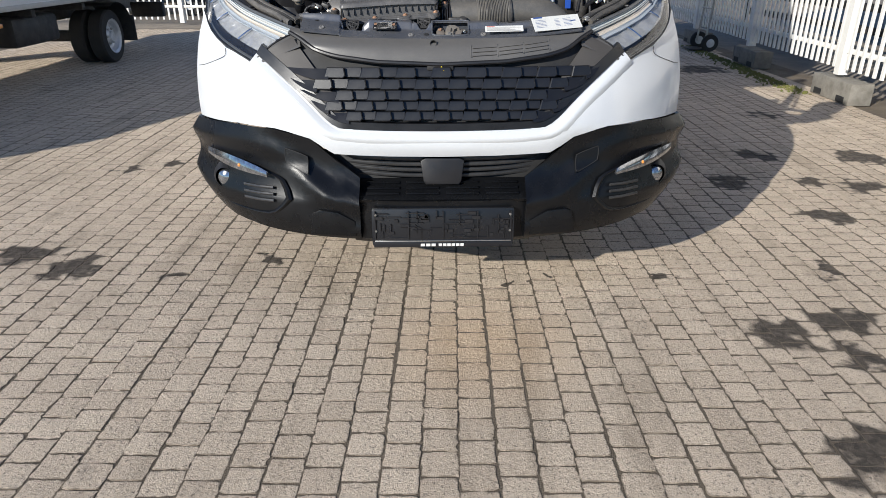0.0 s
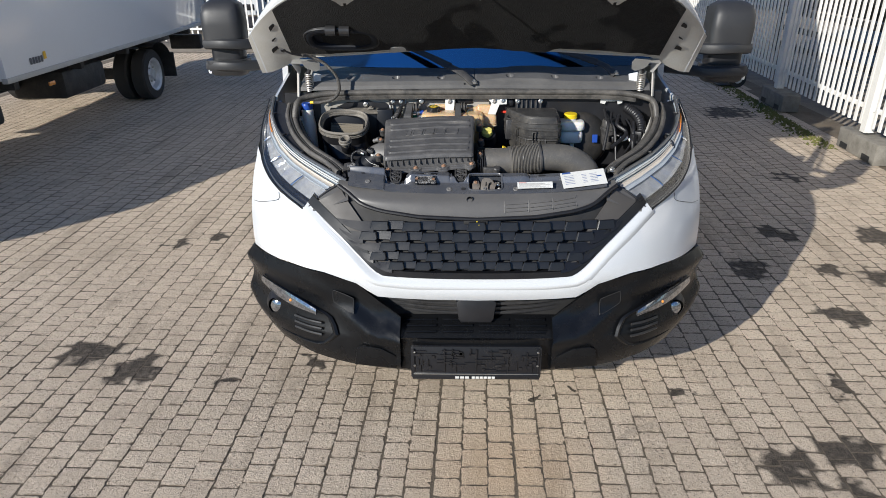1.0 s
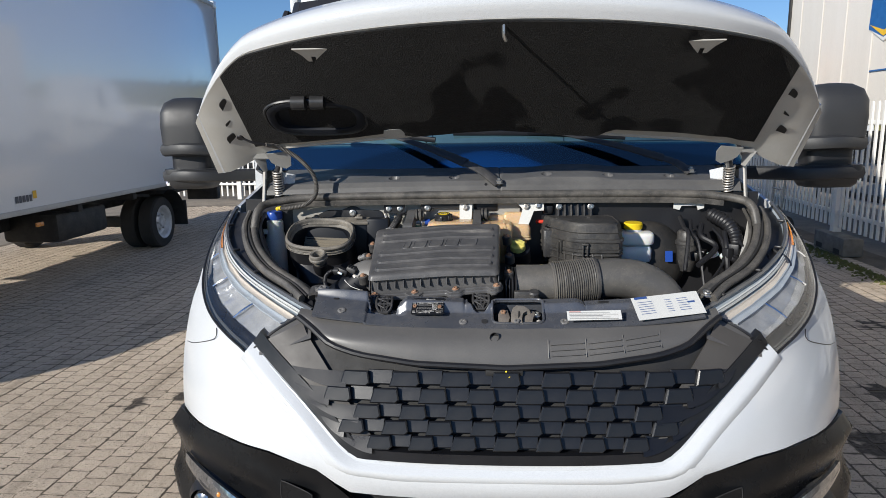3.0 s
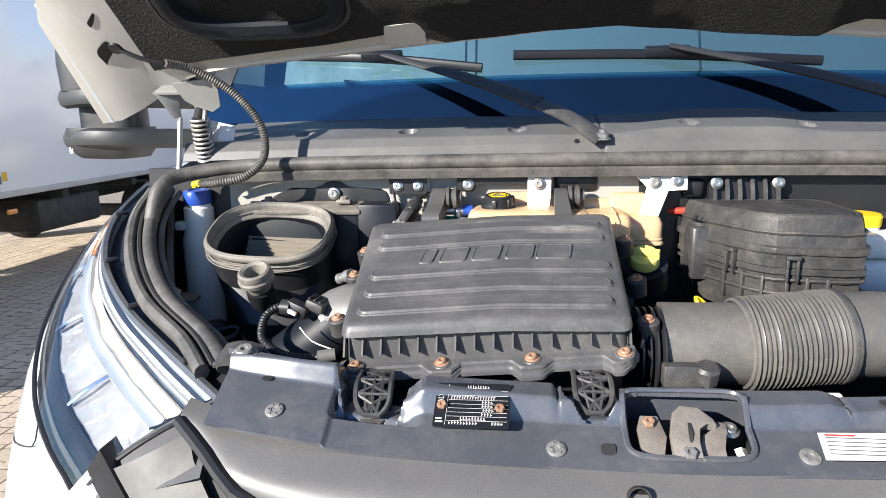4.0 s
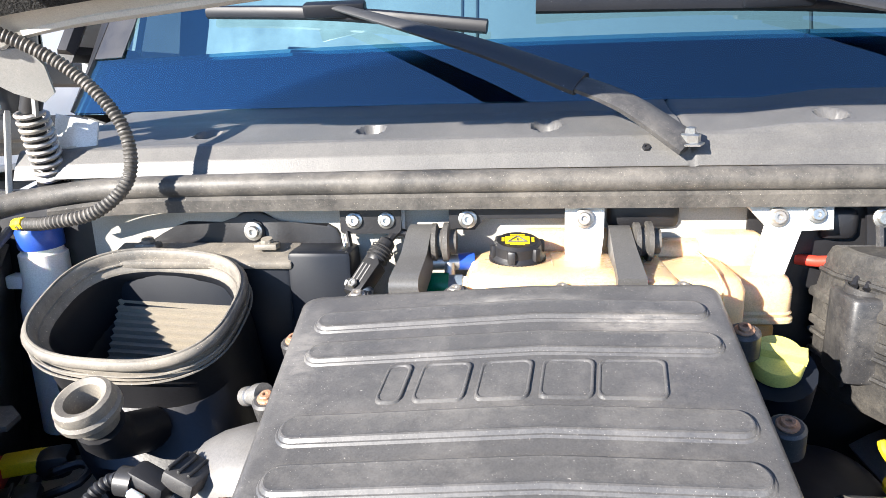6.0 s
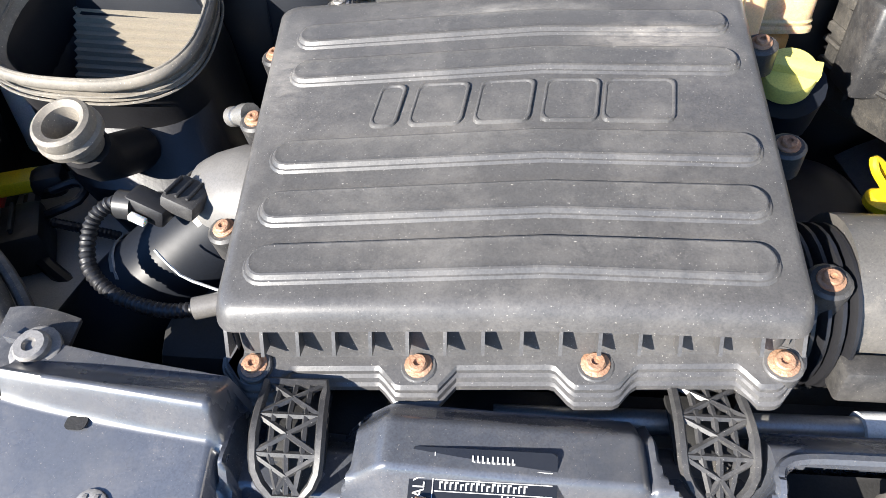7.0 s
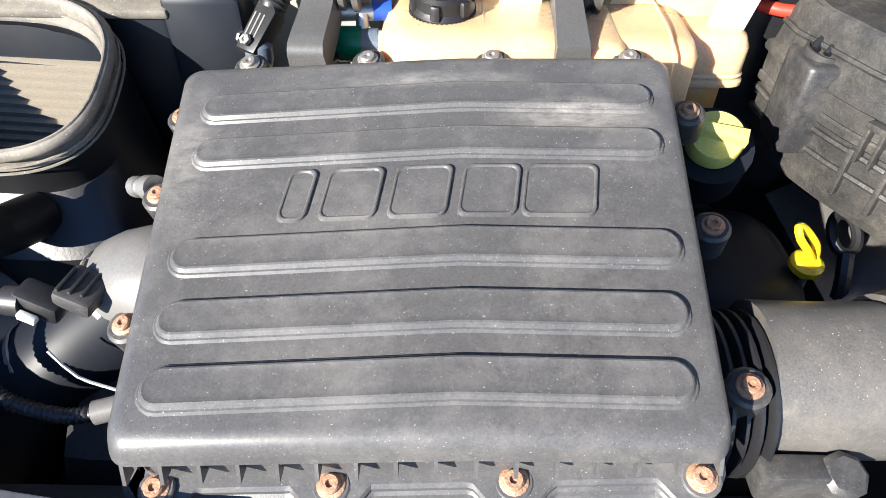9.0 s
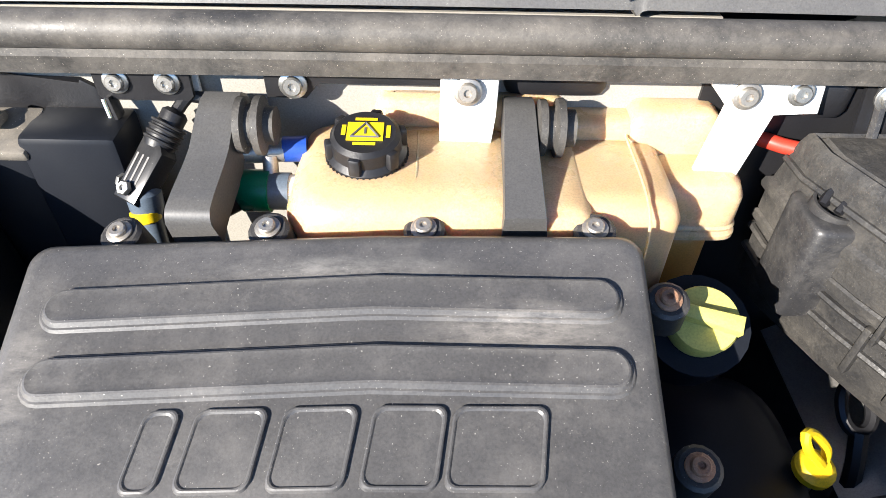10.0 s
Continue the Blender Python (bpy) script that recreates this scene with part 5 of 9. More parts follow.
def wiper(piv, knee, tip_arm, blade0, blade1):
    bm = B()
    tube(bm, [piv + V(0, 0, 0.006), piv + (knee - piv) * 0.5 + V(0, 0, 0.012), knee], lambda t: 0.0215 - 0.005 * t, 10, 0.02, flat=0.42, up=(0, -0.5, 1))
    w = part("wiper", bm, M_BLACKDUST, truck, "black windscreen wiper")
    bm = B()
    tube(bm, [knee.lerp(piv, 0.12) + V(0, 0, 0.004), knee + (tip_arm - knee) * 0.35 + V(0, 0, 0.006), tip_arm], lambda t: 0.0205 - 0.0130 * t, 10, 0.02, flat=0.45, up=(0, -0.6, 0.8))
    part("wiper_arm", bm, M_MIRROR, w)
    for d in (-0.014, 0.014):
        cross = (knee - piv).normalized().cross(V(0, -0.5, 0.86)).normalized()
        bolt(w, knee.lerp(piv, 0.04) + cross * d, cross * (1 if d > 0 else -1), 0.0045, M_STEEL, False, "arm_pin")
    bm = B()
    lathe(bm, piv + V(0, 0, 0.007), V(0, -0.1, 1), [(0.0160, 0), (0.0160, 0.002), (0.0115, 0.003), (0.0115, 0.011), (0.0095, 0.012), (0.006, 0.0125), (0.0055, 0.018), (0.003, 0.019)], 6)
    part("wiper_nut", bm, M_STEEL, w)
    bm = B()
    tube(bm, [blade0, (blade0 + blade1) / 2 + V(0, -0.008, 0.006), blade1], 0.010, 8, 0.03, flat=0.7)
    part("wiper_blade", bm, M_HOSE, w)
    bm = B()
    box(bm, (blade0 + blade1) / 2 + V(0, -0.014, 0.012), (0.09, 0.022, 0.02), Matrix.Rotation(radians(20), 3, "X"), 0.004)
    part("blade_clip", bm, M_HOSE, w)
def on_screen(x, v, lift):
    u = (x / (0.86 - 0.02 * v + 0.07 * max(0.0, 1 - v / 0.35) ** 1.5) + 1) / 2
    return screen(u, v, -lift)


wiper(W0, V(-0.128, 0.845, 1.428), on_screen(-0.44, 0.165, 0.03), on_screen(-0.66, 0.19, 0.014), on_screen(-0.225, 0.125, 0.014))
wiper(V(0.66, 0.86, 1.375), V(0.57, 0.93, 1.43), on_screen(0.15, 0.158, 0.032), on_screen(-0.16, 0.158, 0.014), on_screen(0.46, 0.128, 0.014))


# cab shell
for s in (1, -1):
    bm = B()
    def pillar(u, v):
        p = screen(0.5 + s * 0.5, v, -0.004)
        q = V(s * (0.965 - 0.07 * v), p.y + 0.14 - 0.02 * v, p.z - 0.03 + 0.02 * v)
        r = p + (q - p) * u
        return r + V(s * 0.012, -0.014, 0.01) * math.sin(math.pi * u)
    sheet(bm, pillar, 6, 16, 0.02)
    pil = part("windscreen_pillar", bm, M_BLACK, truck, "black windscreen pillar trim", 60)
    bm = B()
    def door(u, v):
        z = 0.55 + 0.93 * v
        return V(s * (0.985 + 0.012 * math.sin(math.pi * v)), 1.22 + 1.05 * u, z)
    sheet(bm, door, 10, 10, 0.03)
    dr = part("cab_door", bm, M_WHITE, truck, "white cab door")
    bm = B()
    box(bm, (s * 1.0, 2.10, 1.35), (0.03, 0.16, 0.035), None, 0.01)
    part("door_handle", bm, M_BLACK, dr)
    bm = B()
    lo = lambda u: V(s * 0.972, 1.16 + 0.98 * u, 1.49)
    hi = lambda u: V(s * 0.905, 1.52 + 0.60 * u, 2.04)
    sheet(bm, lambda u, v: lo(u) * (1 - v) + hi(u) * v, 8, 8)
    g = part("side_window", bm, M_GLASS, dr)
    g.visible_shadow = False
    bm = B()
    tube(bm, [lo(0) , lo(1), lo(1) * 0.5 + hi(1) * 0.5, hi(1), hi(0), lo(0) * 0.5 + hi(0) * 0.5, lo(0)], 0.016, 6, smooth=False)
    tube(bm, [lo(0.22), hi(0.08)], 0.014, 6, smooth=False)
    part("window_frame", bm, M_BLACK, dr)
    bm = B()
    sheet(bm, lambda u, v: V(s * (0.98 - 0.075 * v), 2.20 + 0.34 * u, 0.55 + 1.58 * v), 4, 10, 0.03)
    part("cab_corner", bm, M_WHITE, truck)
# roof
bm = B()
def roof(u, v):
    x = (-1 + 2 * u) * (0.90 - 0.02 * (1 - v))
    e = (abs(x) / 0.9) ** 6
    y0 = 1.375 + 0.19 * x * x
    return V(x, y0 + (2.55 - y0) * v, 2.108 - 0.03 * x * x + 0.034 * math.sin(math.pi / 2 * min(1, v * 3.2)) - 0.06 * e)
sheet(bm, roof, 28, 18, 0.02)
part("cab_roof", bm, M_WHITE, truck, "white cab roof", 50)
bm = B()
box(bm, (0, 2.52, 1.55), (1.86, 0.03, 1.2), None, 0.01)
part("cab_rear_wall", bm, M_CABIN, truck)
bm = B()
box(bm, (0, 1.75, 0.72), (1.9, 1.6, 0.06), None, 0.01)
part("cab_floor", bm, M_SEAT, truck)
bm = B()
sheet(bm, lambda u, v: (lambda x: V(x, 0.985 + 0.19 * x * x + (0.49 - 0.12 * x * x) * v, 1.462 + 0.02 * math.sin(math.pi * v) - 0.25 * max(0, v - 0.8)))(-0.84 + 1.68 * u), 24, 10, 0.02)
dash = part("dashboard", bm, M_DASH, truck, "pale grey cab dashboard")
bm = B()
def dash_face(u, v):
    x = -0.80 + 1.60 * u
    return V(x, 1.105 + 0.19 * x * x + 0.09 * v + 0.16 * max(0, v - 0.75), 1.474 + 0.20 * min(v, 0.75) / 0.75 + 0.02 * max(0, v - 0.75))
sheet(bm, dash_face, 40, 16, 0.012)
upper = part("upper_shelf", bm, M_DASH, dash)
for u in (0.33, 0.345, 0.66):
    bm = B()
    tube(bm, [dash_face(u, v) + V(0, -0.001, 0) for v in (0.02, 0.3, 0.7)], 0.0022, 5)
    part("shelf_seam", bm, M_SEAT, upper)
bm = B()
tube(bm, [dash_face(0.01 + 0.98 * k / 20, 0.03) + V(0, -0.001, 0) for k in range(21)], 0.003, 5)
part("shelf_seam", bm, M_SEAT, upper)
bm = B()
box(bm, (0.42, 1.36, 1.50), (0.34, 0.12, 0.07), None, 0.025)
part("instrument_hood", bm, M_BLACK, dash)
bm = B()
c, ex, ey = V(0.42, 1.52, 1.42), V(1, 0, 0), V(0, 0.55, 0.83)
tube(bm, superloop(c, ex, ey, 0.19, 0.19, 2, 28) + [superloop(c, ex, ey, 0.19, 0.19, 2, 28)[0]], 0.014, 8, 0.03)
tube(bm, [c - ex * 0.18, c, c + ex * 0.18], 0.016, 6)
tube(bm, [c, c - ey * 0.18], 0.02, 6)
part("steering_wheel", bm, M_BLACK, dash)
for x, zs, hw in ((-0.56, 1.755, 0.115), (-0.115, 1.775, 0.145), (0.517, 1.725, 0.130)):
    bm = B()
    rings(bm, [superloop(V(x, 2.14 + 0.10 * k, 1.06 + (zs - 1.06) * k), V(1, 0, 0), V(0, 1, 0), (0.23, 0.25, 0.245, 0.225, 0.17)[i], (0.07, 0.08, 0.07, 0.06, 0.035)[i], 3.5, 24) for i, k in enumerate((0, 0.35, 0.65, 0.92, 1.0))])
    seat = part("cab_seat", bm, M_SEAT, truck, "dark fabric cab seat")
    bm = B()
    box(bm, (x, 1.90, 1.02), (0.48, 0.50, 0.14), None, 0.04)
    part("seat_cushion", bm, M_SEAT, seat)
    # headrest: a padded arch with a slot through it
    bm = B()
    hz = zs + 0.115
    arch = [V(x + hw * cx, 2.205, hz + 0.105 * cz) for cx, cz in ((-1.0, -1.0), (-0.98, -0.2), (-0.86, 0.55), (-0.5, 0.95), (0, 1.02), (0.5, 0.95), (0.86, 0.55), (0.98, -0.2), (1.0, -1.0))]
    tube(bm, arch, 0.034, 10, 0.02)
    box(bm, V(x, 2.205, hz - 0.055), (hw * 2.0, 0.07, 0.075), None, 0.02)
    box(bm, V(x, 2.205, hz + 0.070), (hw * 1.5, 0.06, 0.055), None, 0.02)
    part("headrest", bm, M_HEADREST, seat)
    bm = B()
    for d in (-0.05, 0.05):
        cyl(bm, (x + d, 2.21, zs - 0.06), (x + d, 2.205, zs + 0.04), 0.008)
    part("headrest_posts", bm, M_STEEL, seat)
# corner marker lamps on the roof edge
for s in (1, -1):
    bm = B()
    slab(bm, [(-0.075, -0.035), (0.07, -0.045), (0.085, 0.0), (0.06, 0.045), (-0.05, 0.055), (-0.085, 0.02)], V(s * 0.785, 1.575, 2.165), V(1, s * 0.12, -s * 0.10), V(0, 0.62, 0.78), 0.03, 0.012)
    lamp = part("roof_marker_lamp", bm, M_BLACK, truck, "black-framed clear roof marker lamp")
    bm = B()
    slab(bm, [(-0.055, -0.025), (0.05, -0.03), (0.062, 0.0), (0.04, 0.03), (-0.04, 0.034), (-0.062, 0.012)], V(s * 0.785, 1.555, 2.183), V(1, s * 0.12, -s * 0.10), V(0, 0.62, 0.78), 0.014, 0.005)
    part("marker_lens", bm, M_REFLECT, lamp)
# roof air deflector
bm = B()
def defl(u, v):
    """Wind deflector: a bowed face whose sides sweep back to the box."""
    w = table(v, [(0, 0.615), (0.03, 0.70), (0.06, 0.80), (0.09, 0.88), (0.14, 0.935), (0.24, 0.99), (0.42, 1.045), (0.7, 1.08), (1.0, 1.10)])
    a = -1 + 2 * u
    e = abs(a)
    x = a * w * (1 - 0.12 * (1 - e) * e)
    swept = 1 - (1 - min(1, e) ** 6) ** 0.5
    y = 1.575 + 0.08 * x * x + 0.80 * v ** 1.2 + 0.40 * swept * (1 - 0.25 * v)
    z = 2.138 + 1.13 * v ** 0.95
    face = max(0, 1 - max(0, e - 0.56) / 0.05) if e > 0.56 else 1.0
    y -= 0.014 * face * min(1, max(0, v - 0.16) / 0.06)
    return V(x, y, z)
sheet(bm, defl, 72, 32, 0.02)
dfl = part("air_deflector", bm, M_WHITE, truck, "white moulded roof air deflector", 60)
# box body
bm = B()
box(bm, (0, 4.75, 2.08), (2.40, 4.1, 2.24), None, 0.02)
body = part("box_body", bm, M_WHITE, truck, "white panel box body")
for s in (1, -1):
    bm = B()
    box(bm, (s * 1.185, 2.70, 2.08), (0.05, 0.05, 2.24), None, 0.012)
    part("corner_profile", bm, M_WHITE, body)
    bm = B()
    box(bm, (s * 1.195, 4.75, 0.97), (0.03, 4.1, 0.06), None, 0.008)
    part("floor_rail", bm, M_WHITE, body)
# chassis, wheels of the front axle and rear axle
bm = B()
for s in (1, -1):
    box(bm, (s * 0.42, 3.6, 0.62), (0.08, 5.6, 0.18), None, 0.01)
part("chassis_frame", bm, M_CHASSIS, truck)


def wheel(c, s, parent, r=0.335, w=0.2, rim=M_RIM):
    """Wheel at c with its face towards s along x."""
    bm = B()
    lathe(bm, c - V(s * w, 0, 0), V(s, 0, 0), [(r * 0.62, 0.0), (r * 0.95, 0.01), (r, 0.03), (r, w - 0.03), (r * 0.95, w - 0.008), (r * 0.64, w)], 36, cap=False)
    t = part("wheel", bm, M_TYRE, parent, "", 30)
    bm = B()
    lathe(bm, c - V(s * 0.06, 0, 0), V(s, 0, 0), [(0.002, 0.045), (r * 0.18, 0.045), (r * 0.2, 0.02), (r * 0.40, -0.02), (r * 0.5, -0.01), (r * 0.57, 0.045), (r * 0.66, 0.062)], 32, cap=False)
    rm = part("rim", bm, rim, t, "silver steel rim", 30)
    for k in range(6):
        a = 2 * math.pi * k / 6
        bm = B()
        cyl(bm, c + V(-s * 0.055, math.cos(a) * r * 0.3, math.sin(a) * r * 0.3), c + V(-s * 0.03, math.cos(a) * r * 0.3, math.sin(a) * r * 0.3), 0.014, n=6)
        part("wheel_nut", bm, M_STEEL, t)
    return t


for s in (1, -1):
    wheel(V(s * 0.90, 0.98 + 0.35, 0.335), s, truck)
    wheel(V(s * 0.98, 5.2, 0.335), s, truck)
# mirrors
for s, y, dx in ((1, 1.14, 0.0), (-1, 1.35, -0.05)):
    X = 1.255
    bm = B()
    def shell(z, a, b, dy=0.0):
        return superloop(V(s * X + dx, y + dy, z), V(1, 0, 0), V(0, 1, 0), a, b, 4.2, 32)
    rings(bm, [shell(1.485, 0.105, 0.085), shell(1.56, 0.108, 0.09), shell(1.62, 0.104, 0.088), shell(1.66, 0.092, 0.075, 0.01), shell(1.68, 0.06, 0.045, 0.015), shell(1.684, 0.02, 0.015, 0.015)])
    mir = part("door_mirror", bm, M_MIRROR, truck, "black plastic door mirror", 60)
    bm = B()
    rings(bm, [shell(1.295, 0.03, 0.02, 0.01), shell(1.30, 0.085, 0.06, 0.01), shell(1.32, 0.10, 0.078), shell(1.37, 0.107, 0.086), shell(1.385, 0.106, 0.085)])
    part("lower_mirror", bm, M_MIRROR, mir, "", 60)
    bm = B()
    rings(bm, [shell(1.38, 0.085, 0.06, 0.02), shell(1.49, 0.085, 0.06, 0.02)])
    part("mirror_neck", bm, M_BLACK, mir)
    for zc in (1.465, 1.355):
        bm = B()
        tube(bm, [V(s * (X + 0.10) + dx, y - 0.045, zc), V(s * X + dx, y - 0.088, zc + 0.004), V(s * (X - 0.1) + dx, y - 0.07, zc), V(s * 1.08, y + 0.04, zc - 0.005), V(s * 0.97, y + 0.16, zc - 0.01)], 0.027, 8, 0.03, flat=0.8)
        part("mirror_arm", bm, M_MIRROR, mir)
    bm = B()
    slab(bm, rounded(0.028, 0.06, 0.008), V(s * (X + 0.085) + dx, y - 0.058, 1.345), V(1, s * 0.8, 0), V(-0.1 * s, 0, 1), 0.006, 0.002)
    part("mirror_marker", bm, M_MILK, mir)
    bm = B()
    box(bm, (s * X + dx, y + 0.088, 1.57), (0.18, 0.004, 0.16), None, 0.0)
    part("mirror_glass", bm, M_CHROME, mir)


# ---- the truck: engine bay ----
# added near-black sheet below the bay, coloured as the shade down there
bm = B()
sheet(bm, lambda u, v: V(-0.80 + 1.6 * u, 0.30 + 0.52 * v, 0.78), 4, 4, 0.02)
part("bay_depth_sheet", bm, M_DARK, truck)
bm = B()
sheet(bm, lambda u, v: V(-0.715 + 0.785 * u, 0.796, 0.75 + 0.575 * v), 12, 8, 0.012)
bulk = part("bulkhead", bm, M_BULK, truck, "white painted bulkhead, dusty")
# added black sheet, filling in for dark plastics and wiring not built here
bm = B()
sheet(bm, lambda u, v: V(0.07 + 0.79 * u, 0.794 + 0.004 * noise.noise(V(9 * u, 7 * v, 0)), 0.75 + 0.57 * v), 30, 14, 0.012)
part("bulkhead_dark_sheet", bm, M_BLACK, bulk, "plain black sheet over the bulkhead's right part")
bm = B()
sheet(bm, lambda u, v: V(-0.88 + 0.165 * u, 0.797, 0.75 + 0.56 * v), 4, 8, 0.012)
part("bulkhead_corner", bm, M_BLACK, bulk)
bm = B()
slab(bm, [(-0.640, 1.12), (-0.396, 1.12), (-0.396, 1.250), (-0.402, 1.262), (-0.412, 1.268), (-0.470, 1.269), (-0.480, 1.275), (-0.492, 1.282), (-0.506, 1.284), (-0.520, 1.281), (-0.530, 1.272), (-0.545, 1.270), (-0.588, 1.271), (-0.602, 1.266), (-0.622, 1.256), (-0.640, 1.246)], V(0, 0.790, 0), V(1, 0, 0), V(0, 0, 1), 0.010, 0.003)
pad_s = part("sound_pad", bm, M_BLACK, bulk, "moulded black sound pad")
bm = B()
slab(bm, [(-0.013, -0.022), (0.013, -0.022), (0.013, 0.002), (0.009, 0.010), (0.0, 0.014), (-0.009, 0.010), (-0.013, 0.002)], V(-0.503, 0.7805, 1.260), V(1, 0, 0), V(0, 0, 1), 0.003, 0.001)
part("pad_boss", bm, M_BLACK, pad_s)
bolt(pad_s, V(-0.503, 0.776, 1.260), V(0, -1, 0), 0.008)
# hole drawn as a near-black disc, shade only
bm = B()
lathe(bm, V(-0.676, 0.7895, 1.262), V(0, -1, 0), [(0.011, -0.002), (0.011, 0.001)], 18)
part("bulkhead_hole", bm, M_DARK, bulk)
bm = B()
tube(bm, [V(-0.715, 0.789, 1.290), V(-0.64, 0.787, 1.288), V(-0.60, 0.786, 1.292), V(-0.42, 0.786, 1.294)], 0.005, 6, flat=0.6)
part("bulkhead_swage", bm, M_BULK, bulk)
for s in (1, -1):
    # left wall is black plastic, standing in for the headlamp's rear housing
    bm = B()
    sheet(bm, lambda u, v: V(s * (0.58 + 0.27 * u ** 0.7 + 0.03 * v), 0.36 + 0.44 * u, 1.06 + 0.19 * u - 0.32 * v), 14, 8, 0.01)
    wing_in = part("inner_wing", bm, M_BLACKDUST if s < 0 else M_GREYPAINT, truck, "inner wing wall")
    if s > 0:
        continue
    bm = B()
    sheet(bm, lambda u, v: V(-0.84 + 0.36 * u, 0.44 + 0.34 * v, 0.955 + 0.045 * math.sin(2.2 * u) - 0.03 * v + 0.02 * max(0, 0.3 - u)), 14, 10, 0.01)
    part("wheel_arch_panel", bm, M_GREYPAINT, wing_in, "pale painted wheel arch panel")
# radiator and engine: plain boxes, near-black for the shade they lie in
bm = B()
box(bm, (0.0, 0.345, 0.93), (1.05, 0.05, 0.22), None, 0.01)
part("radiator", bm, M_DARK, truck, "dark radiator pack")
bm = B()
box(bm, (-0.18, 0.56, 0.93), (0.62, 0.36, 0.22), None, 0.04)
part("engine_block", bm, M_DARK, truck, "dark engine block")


# air filter box
def z_top(x, y):
    return 1.196 + 0.040 * (x + 0.17) + 0.28 * (y - 0.50) + 0.006 * (1 - abs((x + 0.17) / 0.225))


def z_rim(x, y):
    return 1.083 + 0.08 * (x + 0.366) + 0.375 * (y - 0.345)


def splay(x, y):
    """Plan of the lid: a little wider at the bulkhead than at the front."""
    t = (y - 0.350) / 0.286
    x0, x1 = -0.381 - 0.019 * t, -0.014 + 0.012 * t
    return x0 + (x + 0.392) / 0.388 * (x1 - x0), 0.336 + 0.304 * t


def lid_outline(grow):
    x0, x1, y0, y1 = -0.392 - grow, -0.004 + grow, 0.350 - grow, 0.636 + grow
    r = 0.014 + grow
    out = []
    for cx, cy, a0 in ((x1 - r, y1 - r, 0), (x0 + r, y1 - r, 90), (x0 + r, y0 + r, 180), (x1 - r, y0 + r, 270)):
        out += [(cx + r * math.cos(radians(a0 + 15 * i)), cy + r * math.sin(radians(a0 + 15 * i))) for i in range(7)]
    # resample each straight run so that the crown follows
    full = []
    for (xa, ya), (xb, yb) in zip(out, out[1:] + out[:1]):
        k = max(1, int(math.hypot(xb - xa, yb - ya) / 0.03))
        full += [(xa + (xb - xa) * i / k, ya + (yb - ya) * i / k) for i in range(k)]
    return full


bm = B()
o0, o1, o2 = lid_outline(0.004), lid_outline(0.0), lid_outline(-0.009)
n_o = len(o1)
pick_n = lambda o: [o[int(i * len(o) / n_o) % len(o)] for i in range(n_o)]
base = [(x, y) for x, y in o1]
cen = (-0.198, 0.493)
def ring_at(grow, zf, tuck=0.0):
    sx, sy = (0.194 + grow) / 0.194, (0.143 + grow) / 0.143
    out = []
    for x, y in base:
        px, py = splay(cen[0] + (x - cen[0]) * sx, cen[1] + (y - cen[1]) * sy)
        out.append(V(px, py + (tuck if y < 0.362 else 0.0), zf(px, py)))
    return out
loops = [ring_at(-0.002, lambda x, y: min(z_rim(x, y), z_top(x, y) - 0.034), 0.010), ring_at(-0.003, lambda x, y: z_top(x, y) - 0.018, 0.010), ring_at(0.002, lambda x, y: z_top(x, y) - 0.0165), ring_at(0.001, lambda x, y: z_top(x, y) - 0.011), ring_at(-0.001, lambda x, y: z_top(x, y) - 0.004), ring_at(-0.005, lambda x, y: z_top(x, y) - 0.0008), ring_at(-0.010, lambda x, y: z_top(x, y))]
for g in (0.04, 0.07, 0.10, 0.125, 0.141):
    loops.append(ring_at(-g, z_top))
rings(bm, loops, cap0=False, cap1=True)
airbox = part("air_filter_box", bm, M_AIRBOX, truck, "dusty black ribbed air filter box", 50)
# raised pads
PADS = [(0.590, -0.372, -0.026, 0.0108), (0.546, -0.369, -0.025, 0.0108), (0.459, -0.366, -0.026, 0.0112), (0.413, -0.364, -0.030, 0.0112), (0.369, -0.3635, -0.034, 0.0114)]
for yc, x0, x1, hw in PADS:
    bm = B()
    def pad_loop(grow, lift):
        w = hw + grow
        pts = []
        xa, xb = x0 + hw, x1 - hw
        for i in range(13):
            pts.append((xa + (xb - xa) * i / 12, yc - w))
        for i in range(1, 9):
            a = -90 + 180 * i / 9
            pts.append((xb + w * math.cos(radians(a)), yc + w * math.sin(radians(a))))
        for i in range(13):
            pts.append((xb + (xa - xb) * i / 12, yc + w))
        for i in range(1, 9):
            a = 90 + 180 * i / 9
            pts.append((xa + w * math.cos(radians(a)), yc + w * math.sin(radians(a))))
        return [V(x, y + 0.0034 * (1 - abs(x + 0.17) / 0.2), z_top(x, y + 0.0034 * (1 - abs(x + 0.17) / 0.2)) + lift) for x, y in pts]
    rings(bm, [pad_loop(0.0046, -0.0006), pad_loop(0.0030, 0.0016), pad_loop(0.0018, 0.0018), pad_loop(0.0002, 0.0042), pad_loop(-0.0010, 0.0046), pad_loop(-0.0030, 0.0041), pad_loop(-0.006, 0.0041), pad_loop(0.0003 - hw, 0.0041)], cap0=False)
    part("raised_pad", bm, M_AIRBOX, airbox, "", 24)
